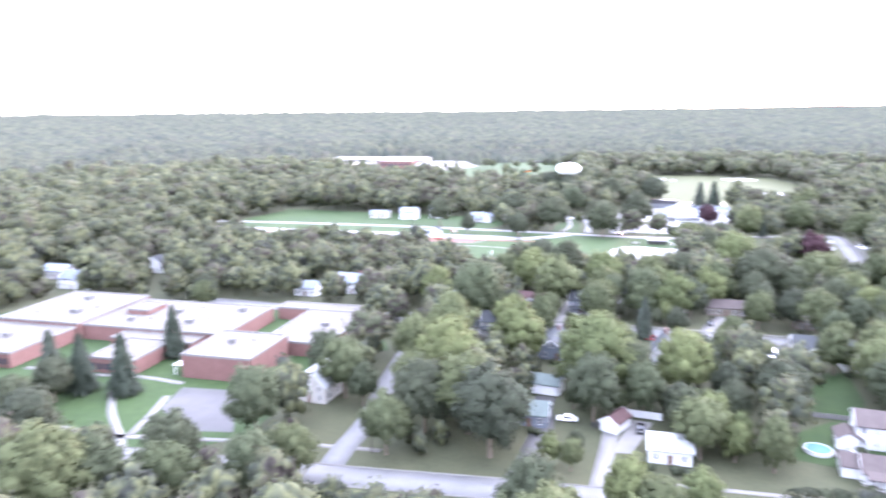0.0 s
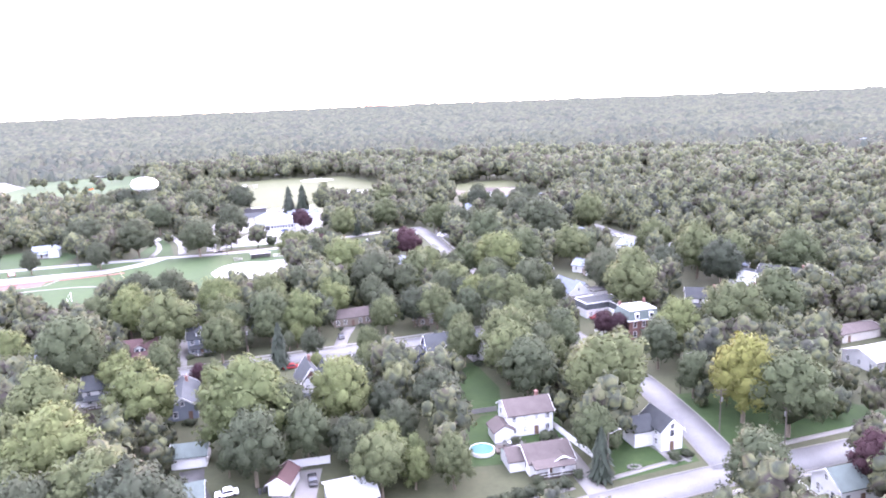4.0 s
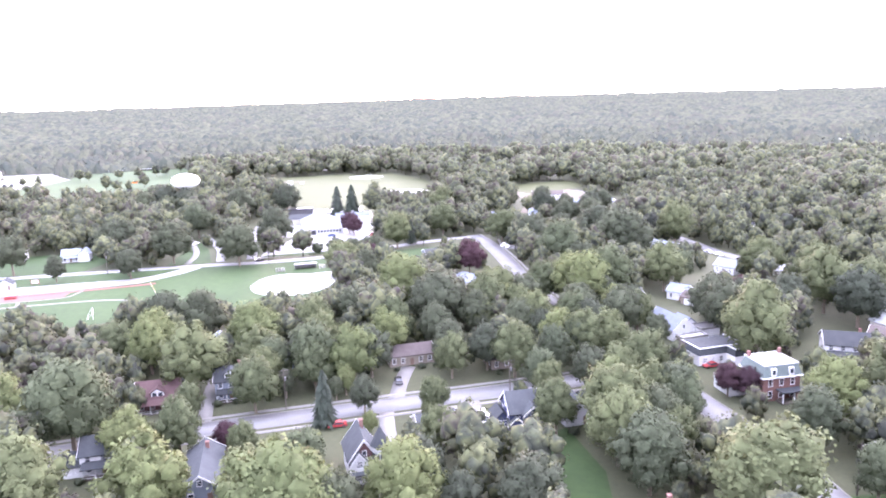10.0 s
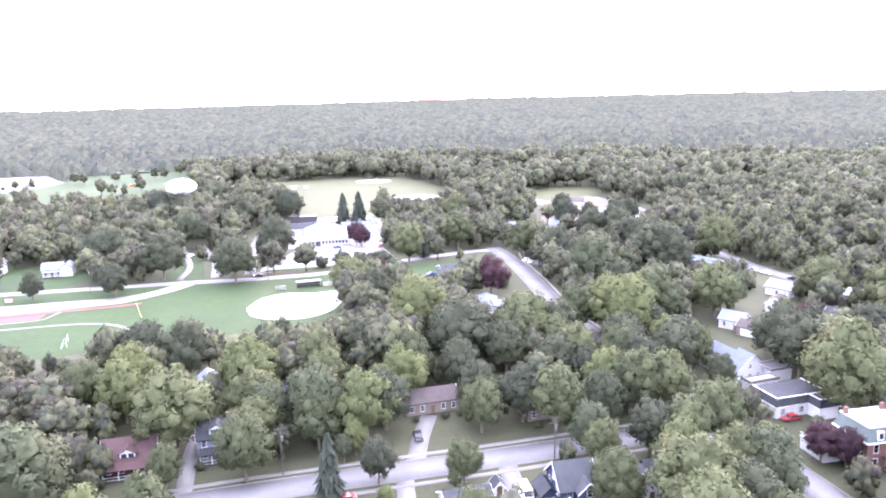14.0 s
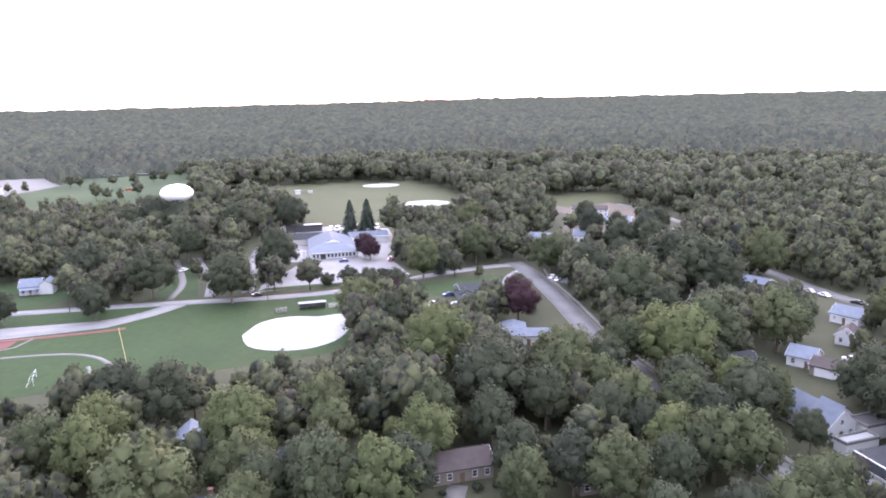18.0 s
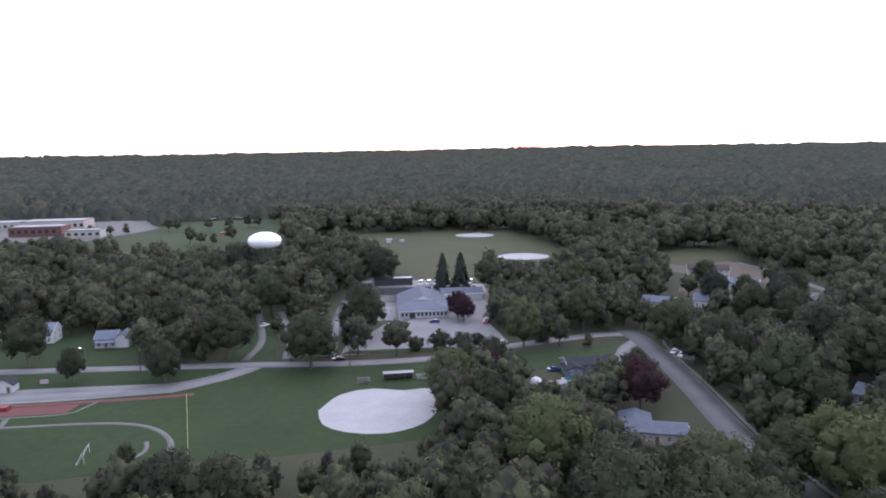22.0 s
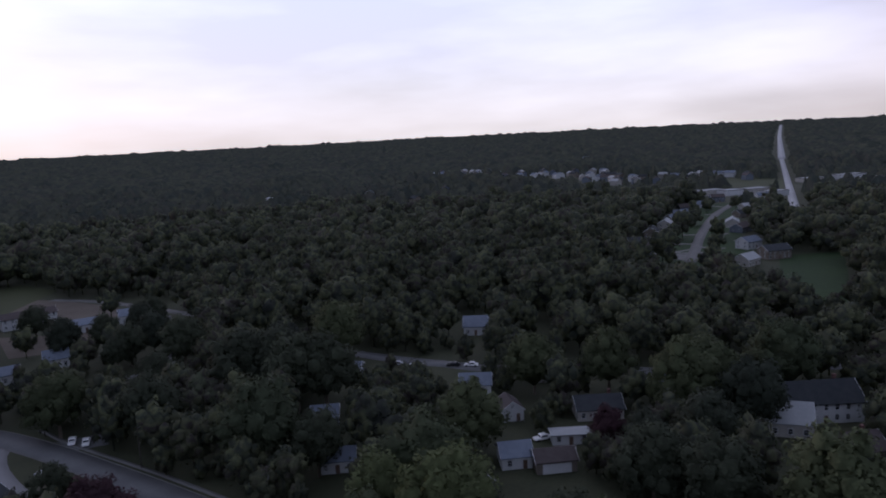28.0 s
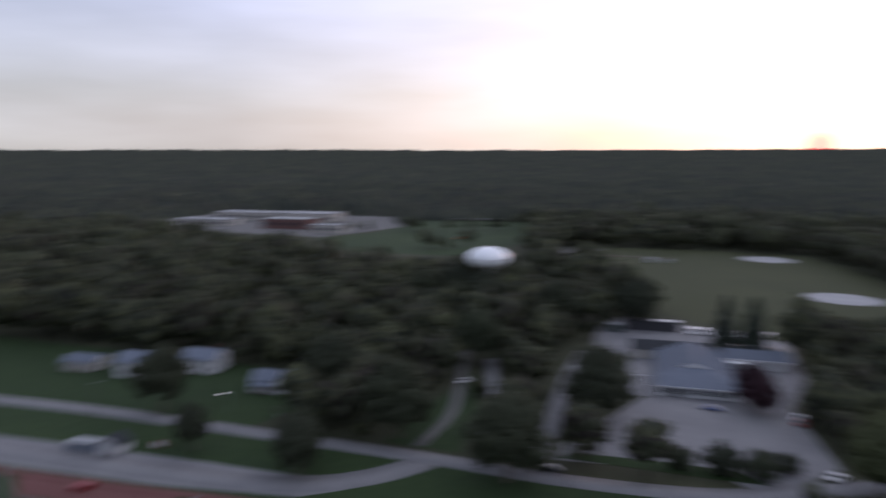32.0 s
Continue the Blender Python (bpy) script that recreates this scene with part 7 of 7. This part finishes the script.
# ---- vehicles ----
def vehicle_meshes():
    made = {}
    for style, (l, w, h, hood, cab) in dict(car=(4.6, 1.8, 1.45, 0.85, (0.28, 0.84)), van=(5.6, 2.05, 2.3, 1.15, (0.14, 0.99)), truck=(5.5, 1.95, 1.8, 1.05, (0.3, 0.6))).items():
        body = bmesh.new()
        add_prism(body, [(-l / 2, 0.3), (l / 2, 0.3), (l / 2, hood * 0.8), (l / 2 - 0.15, hood), (-l / 2 + 0.15, hood), (-l / 2, hood * 0.75)], -w / 2, w / 2, "y")
        bmesh.ops.recalc_face_normals(body, faces=body.faces)
        bmesh.ops.bevel(body, geom=body.edges[:], offset=0.08, segments=2, affect="EDGES")
        c0, c1 = -l / 2 + cab[0] * l, -l / 2 + cab[1] * l
        cabin = prism([(c0, hood - 0.02), (c1, hood - 0.02), (c1 - (0.55 if style != "van" else 0.1), h), (c0 + 0.55, h)], -w / 2 + 0.1, w / 2 - 0.1, "y")
        glass = prism([(c0 + 0.12, hood + 0.04), (c1 - 0.12, hood + 0.04), (c1 - (0.6 if style != "van" else 0.16), h - 0.1), (c0 + 0.6, h - 0.1)], -w / 2 + 0.08, w / 2 - 0.08, "y")
        wind = prism([(c0 - 0.012, hood + 0.06), (c0 + 0.5, h - 0.08), (c0 + 0.56, h - 0.1), (c0 + 0.06, hood + 0.04)], -w / 2 + 0.2, w / 2 - 0.2, "y")
        out = {}
        for nm, bm, mat in (("body", body, None), ("cabin", cabin, None), ("side_glass", glass, PANE), ("windscreen", wind, PANE)):
            me = bpy.data.meshes.new(nm)
            bmesh.ops.recalc_face_normals(bm, faces=bm.faces)
            bm.to_mesh(me)
            bm.free()
            me.materials.append(mat or CARPAINT["white"])
            out[nm] = me
        wb = tube((0, -0.11, 0), (0, 0.11, 0), 0.33, 0.33, 14)
        me = bpy.data.meshes.new("wheel")
        wb.to_mesh(me)
        wb.free()
        me.materials.append(RUBBER)
        out["wheel"] = me
        made[style] = (out, l, w)
    return made


VEHICLES = vehicle_meshes()


def vehicle(x, y, turn, style, colour, label):
    meshes, l, w = VEHICLES[style]
    t = thing(style if style != "truck" else "pickup_truck", label, style if style != "truck" else "truck", pose(x, y, 0.06, 0, 0, turn))
    for nm in ("body", "cabin", "side_glass", "windscreen"):
        ob = part_mesh(nm, meshes[nm], t)
        if nm in ("body", "cabin"):
            ob.material_slots[0].link = "OBJECT"
            ob.material_slots[0].material = CARPAINT[colour]
    for sx in (-0.31, 0.31):
        for sy in (-1, 1):
            part_mesh("wheel", meshes["wheel"], t, pose(sx * l, sy * (w / 2 - 0.1), 0.33))


for x, y, turn, style, colour, label in (
        (-30.5, 118.5, 15, "car", "white", "white car parked on a dark driveway"), (-12.5, 212, 100, "car", "black", "black car parked on a concrete driveway"),
        (73.5, 215.2, 14, "car", "red", "red car parked before a white building"), (8.3, 186.5, 100, "van", "white", "white van parked beside a navy house"),
        (-26, 187, 12, "car", "red", "red car parked beside a street"), (-85, 370, 10, "car", "black", "black car driving on a pale road"),
        (-35.5, 431, 80, "car", "white", "white car parked at a car park's edge"), (-35, 427, 80, "car", "red", "red car parked at a car park's edge"),
        (-57.5, 427.5, 10, "car", "blue", "dark blue car parked before a hall"), (35.2, 386.5, 60, "car", "white", "white car parked beside a street"),
        (37, 382.5, 60, "car", "white", "white car parked beside a street"),
        (-14, 121, 100, "car", "black", "dark car parked on a concrete yard"), (-130, 417, 70, "car", "white", "white car parked under trees"), (-9, 363, 14, "car", "blue", "blue car parked beside a low house"),
        (22, 372, 100, "car", "silver", "silver car on a forecourt"), (139, 333, -60, "car", "white", "white car parked on a dark street"),
        (136, 338, -60, "car", "black", "black car parked on a dark street"), (130, 349, -70, "car", "white", "white car parked on a dark street"), (127.5, 355, -70, "car", "silver", "silver car parked on a dark street"), (102.7, 284.1, -30, "car", "white", "white car parked beside a small house"), (96.1, 272.6, 20, "van", "white", "white van parked beside a low garage"), (-46, 171, 100, "car", "white", "white car parked on a dark driveway"), (-45, 177, 100, "car", "silver", "silver car parked on a dark driveway"),
        (-27, 395, 60, "car", "white", "white car leaving a car park")):
    vehicle(x, y, turn, style, colour, label)
for i in range(7):
    vehicle(-76 + i * 4.2 + (2 if i > 2 else 0), 513.5 + i * 0.7, 80, "van", "white", "white minibus parked in a row behind a hall")

vehicle(-291, 743, 20, "van", "orange", "orange school minibus on a far lawn")
# the dugout shape stands in for two far dark-roofed sheds
dugout(-363, 872, 14, 16)
dugout(-332, 883, 14, 20)

# ---- yards ----
def pool():
    t = thing("swimming_pool", "round above-ground pool with turquoise water", "pool", pose(21.5, 128, 0))
    bm = bmesh.new()
    n = 28
    rings = []
    for r, z in ((2.75, 0.0), (2.75, 0.8), (2.6, 0.8), (2.6, 0.6)):
        rings.append([bm.verts.new((r * math.cos(i * 2 * math.pi / n), r * math.sin(i * 2 * math.pi / n), z)) for i in range(n)])
    for a, b in zip(rings[:-1], rings[1:]):
        for i in range(n):
            bm.faces.new((a[i], a[(i + 1) % n], b[(i + 1) % n], b[i]))
    part("pool_wall", bm, TRIM, t)
    part("water", tube((0, 0, 0.3), (0, 0, 0.7), 2.6, 2.6, 28), WATER, t)
    part("deck", boxes((2.9, 5.6, -1.6, 1.6, 0.02, 0.5)), TIMBER, t)


pool()


def fence(pts, height, material, label, gap=2.2, slats=False):
    t = thing("fence", label, "fence", pose(0, 0, 0))
    for (ax, ay), (bx, by) in zip(pts[:-1], pts[1:]):
        a, b = Vector((ax, ay, 0)), Vector((bx, by, 0))
        n = max(1, int((b - a).length / gap))
        for i in range(n + 1):
            p = a.lerp(b, i / n)
            part("post", tube(p, p + Vector((0, 0, height + 0.08)), 0.07, 0.07, 6), material, t)
        d = (b - a).normalized()
        nrm = Vector((-d.y, d.x, 0)) * 0.03
        for i in range(n):
            p, q = a.lerp(b, i / n), a.lerp(b, (i + 1) / n)
            if slats:
                bm = bmesh.new()
                v = [bm.verts.new(c) for c in (p - nrm, q - nrm, q + nrm, p + nrm)]
                u = [bm.verts.new(Vector(c.co) + Vector((0, 0, height))) for c in v]
                for c in v:
                    c.co.z = 0.05
                bm.faces.new(v[::-1])
                bm.faces.new(u)
                for k in range(4):
                    bm.faces.new((v[k], v[(k + 1) % 4], u[(k + 1) % 4], u[k]))
                part("panel", bm, material, t)
            else:
                for z in (height * 0.45, height * 0.9):
                    part("rail", tube(p + Vector((0, 0, z)), q + Vector((0, 0, z)), 0.045, 0.045, 5), material, t)


fence([(36.5, 145), (39, 138), (42.5, 126), (45, 118)], 1.5, TRIM, "white board fence along a driveway", 2.4, True)
fence([(17, 146), (24, 147.5), (28, 148)], 1.3, CONCRETE, "pale low wall behind a white house", 2.4, True)
fence([(20, 101), (30, 103.5), (38, 105.5)], 1.1, TRIM, "white rail fence along a front yard", 2.0)
fence([(-19, 127.5), (-11, 128.5)], 1.8, TRIM, "white board fence behind a low house", 2.2, True)
fence([(79, 105), (80, 98), (84, 93)], 1.2, TRIM, "white rail fence beside a small house", 2.0)
patch("front_path", [(55.5, 127), (57.9, 123.6), (59, 116.3), (60.1, 116.6), (59.2, 124), (56.5, 127.6)], CONCRETE, "pale curved garden path before a white house", "path", z=0.06, clear=False)
patch("patio", [(25, 126), (31, 127), (31, 133), (25, 133)], CONCRETE, "pale concrete patio", "patio", z=0.06, clear=False)
for x, y in ((28, 130), (30, 131.5), (29.5, 128)):
    t = thing("garden_table", "small white garden table on a patio", "table", pose(x, y, 0.06, 0, 0, 30))
    part("tabletop", tube((0, 0, 0.7), (0, 0, 0.75), 0.6, 0.6, 14), TRIM, t)
    part("leg", tube((0, 0, 0), (0, 0, 0.7), 0.06, 0.05, 8), TRIM, t)
for x, y, turn in ((27, 131.5, 20), (29, 129, 140), (31.2, 130.2, 250), (28.6, 131.2, 80), (26.4, 128.4, 10)):
    t = thing("garden_chair", "dark slatted garden chair on a patio", "chair", pose(x, y, 0.06, 0, 0, turn), "garden chairs")
    part("seat", boxes((-0.26, 0.26, -0.25, 0.25, 0.4, 0.45)), TIMBER, t)
    part("backrest", boxes((-0.26, 0.26, 0.22, 0.28, 0.45, 0.95)), TIMBER, t)
    for sx in (-0.22, 0.22):
        for sy in (-0.21, 0.21):
            part("leg", boxes((sx - 0.03, sx + 0.03, sy - 0.03, sy + 0.03, 0, 0.4)), TIMBER, t)
grill = thing("barbecue_grill", "black barbecue grill on a patio", "grill", pose(26, 131.8, 0.06))
part("bowl", tube((0, 0, 0.7), (0, 0, 1.0), 0.2, 0.34, 12), DARKMETAL, grill)
part("lid", tube((0, 0, 1.0), (0, 0, 1.25), 0.34, 0.12, 12), DARKMETAL, grill)
for k in range(3):
    part("leg", tube((0.1 * math.cos(k * 2.1), 0.1 * math.sin(k * 2.1), 0.75), (0.32 * math.cos(k * 2.1), 0.32 * math.sin(k * 2.1), 0), 0.02, 0.02, 6), DARKMETAL, grill)
for x, y in ((-24, 118), (-23.2, 118.6), (38, 119.5), (44.5, 128.8), (10.6, 178), (-70.5, 197.5)):
    t = thing("wheeled_bin", "dark wheeled rubbish bin beside a house", "bin", pose(x, y, 0.05, 0, 0, 20), "wheeled bins")
    part("body", prism([(-0.24, 0.05), (0.24, 0.05), (0.3, 1.0), (-0.3, 1.0)], -0.3, 0.3, "y"), DARKMETAL, t)
    part("lid", boxes((-0.33, 0.33, -0.34, 0.34, 1.0, 1.07)), DARKMETAL, t)
fire = thing("stone_ring", "low ring of pale stones on a lawn", "stones", pose(51, 116.5, 0.02))
for i in range(11):
    a = i * 2 * math.pi / 11
    part("stone", boxes((1.3 * math.cos(a) - 0.22, 1.3 * math.cos(a) + 0.22, 0.8 * math.sin(a) - 0.2, 0.8 * math.sin(a) + 0.2, 0, 0.3)), CONCRETE, fire)
tent = thing("garden_dome", "small white dome tent on a lawn", "tent", pose(-15, 350, 0))
bm = bmesh.new()
bmesh.ops.create_icosphere(bm, subdivisions=3, radius=2.0)
bmesh.ops.bisect_plane(bm, geom=bm.verts[:] + bm.edges[:] + bm.faces[:], plane_co=(0, 0, 0), plane_no=(0, 0, 1), clear_inner=True)
part("canopy", bm, TRIM, tent)
house(-8.5, 344, 20, 4, 3, 2.2, "small white garden shed on a lawn", WHITE, ROOF_WHITE, 24, chimney=False, name="shed", windows=False)
cover = thing("pool_cover", "turquoise covered pool beside a low house", "pool", pose(-1.5, 354.5, 0, 0, 0, 14))
part("edge", boxes((-5, 5, -1.7, 1.7, 0, 0.3)), TRIM, cover)
part("cover", boxes((-4.6, 4.6, -1.4, 1.4, 0.3, 0.36)), WATER, cover)


def utility_pole(x, y, turn, tall=10.5, lamp=False):
    t = thing("utility_pole", "weathered wooden utility pole" + (" with a street lamp" if lamp else " with crossarms"), "pole", pose(x, y, 0, 0, 0, turn))
    part("pole", tube((0, 0, -0.3), (0, 0, tall), 0.16, 0.11, 8), TIMBER, t)
    if lamp:
        part("lamp_arm", tube((0, 0, tall - 0.5), (2.4, 0, tall + 0.1), 0.05, 0.05, 6), STEEL, t)
        part("lamp_head", boxes((2.2, 2.9, -0.14, 0.14, tall + 0.02, tall + 0.18)), STEEL, t)
    else:
        for z in (tall - 0.5, tall - 1.4):
            part("crossarm", boxes((-1.2, 1.2, -0.06, 0.06, z, z + 0.13)), TIMBER, t)
        for s in (-1, -0.4, 0.4, 1):
            part("insulator", tube((s * 1.05, 0, tall - 0.37), (s * 1.05, 0, tall - 0.15), 0.05, 0.04, 6), STEEL, t)
        part("transformer", tube((0.32, 0, tall - 3), (0.32, 0, tall - 2), 0.22, 0.22, 10), STEEL, t)


for x, y, turn, lamp in ((74.5, 128, 5, False), (75, 150, 5, True), (84, 118.5, 100, False), (47, 270, 15, False), (42, 312, 8, False), (38, 356, 8, True), (33, 398, 8, False),
                         (-79, 363, 12, True), (-150, 352, 14, False), (-207, 343, 14, True), (16, 199, 14, False), (-40, 198, 14, False), (44, 112, 14, True), (-62, 84, 14, False), (-8, 88, 14, False)):
    utility_pole(x, y, turn, lamp=lamp)

for x, y, tall, label in ((140, 250, 7.6, "lit street lamp between dark trees"), (-85, 421, 6, "lit lamp at the edge of a car park"), (-178, 364, 5, "lit garden lamp on a lawn"), (110, 248, 7, "lit street lamp among garden trees")):
    lit = thing("street_lamp", label, "lamp", pose(x, y, 0))
    part("pole", tube((0, 0, -0.3), (0, 0, tall), 0.1, 0.07, 8), STEEL, lit)
    part("arm", tube((0, 0, tall - 0.1), (-1.2, -0.8, tall + 0.2), 0.04, 0.04, 6), STEEL, lit)
    part("lamp_head", boxes((-1.5, -1.0, -1.0, -0.6, tall + 0.02, tall + 0.22)), LAMPGLOW, lit, "glowing lamp head")
LANES.append((np.array([(140.0, 250.0), (120.0, 245.0)]), 2.0))

# ---- houses and buildings far to the north ----
frng = random.Random(5)
far_walls, far_roofs = (WHITE, CREAM, TAN, GREYBLUE), (ROOF_BLUE, ROOF_BROWN, ROOF_GREY, ROOF_WHITE)
for i, (x, y) in enumerate(((485.4, 401.4), (454, 394.7), (368.2, 376.9), (462, 344.9), (397.2, 321.1), (345, 306.9), (370.3, 299.9), (569.4, 422.5), (593.6, 421.8), (616.5, 376.2), (423.6, 392.2), (346.4, 362), (515.8, 408.1),
                            (485, 357.7), (537.5, 366.7), (647.5, 422.5), (674.4, 387.4), (579.6, 373.6))):
    house(x, y, frng.uniform(-60, 20), frng.uniform(11, 15), 9, frng.uniform(3.2, 5.4), "suburban house with a pitched roof among northern trees", far_walls[i % 4], far_roofs[(i * 3) % 4], 30,
          group="suburb houses", chimney=False)
for i, (x, y, w) in enumerate(((709.5, 452.7, 34), (716.2, 429.8, 26), (735.5, 414.4, 30), (710.4, 387.9, 22), (873.9, 390.2, 30), (840.5, 353, 44), (882.2, 337.9, 46), (929.8, 361.6, 40))):
    t = thing("roadside_building", "long pale flat-roofed building beside a highway", "building", pose(x, y, 0, 0, 0, -32), "roadside buildings")
    b = flat_block(t, -w / 2, w / 2, -8, 8, 5, WHITE if i % 2 else CREAM, ROOF_WHITE)
    LAND.append((x, y, w * 0.45))
    a = math.atan2(x + 39, y - 206)
    LANES.append((np.array([(x, y), (x - 90 * math.sin(a), y - 90 * math.cos(a))]), w * 0.36))
SUBURB = []
spine = smooth_line([(1010, 1060), (997, 960), (993, 861), (990, 760), (900, 640), (864, 573), (884, 529), (963, 511)], 9.0)
for x, y in spine:
    SUBURB.append((x + frng.uniform(-60, 60), y + frng.uniform(-60, 60)))
SUBURB += [(122.3, 772.6), (106, 839.4), (36.4, 763.7), (256.8, 665.7), (259.6, 611.9), (66.2, 788), (10.5, 770.4), (710.6, 803.3), (625.3, 863.9), (529.4, 944.9), (574.4, 738.1), (448.9, 694.1), (501.1, 711.7), (345.9, 556.3), (344.9, 475.3), (253.1, 626.2), (172.1, 521.3), (119, 704.4), (156.9, 752.7), (1500, 900), (1460, 990), (1720, 800)]
for i, (x, y) in enumerate(SUBURB):
    t = thing("distant_house", "distant pale house on a wooded slope", "house", pose(x, y, float(rise(np.array(x), np.array(y))), 0, 0, frng.uniform(0, 90)), "distant houses")
    near = math.hypot(x, y - 200) < 760
    w, d, h = (10, 7, 3.4) if near else (13, 9, 6)
    part("wall", gable_body(w, d, h, 30), far_walls[i % 4], t)
    bm, _ = gable_roof(w, d, h, 30)
    part("roof", bm, far_roofs[(i * 3) % 4], t)
    LAND.append((x, y, 9))
    a = math.atan2(x + 39, y - 206)
    LANES.append((np.array([(x, y), (x - (25 if near else 75) * math.sin(a), y - (25 if near else 75) * math.cos(a))]), 3 if near else 7))
patch("pale_field_one", [(1165, 1560), (1190, 1610), (1390, 1440), (1365, 1400)], MEADOW, "far pale field between woods", "field", z=1.5)
for name, outline in (("clearing_far", [(5.8, 728), (18.6, 790.1), (56.7, 798.1), (93.8, 734.9), (55.8, 702.2)]), ("clearing_mid", [(55.8, 611.4), (68, 636.4), (123.7, 659.1), (127.4, 614.7), (82.2, 572.6)])):
    patch(name, outline, MEADOW, "pale open clearing in the woods", "clearing", z=0.05)

LAND += [(-57, 505, 20), (-76, 527, 16), (-60, 482, 12)]      # no trees here, so that the camera sees the two spruces behind the hall

plant_all()
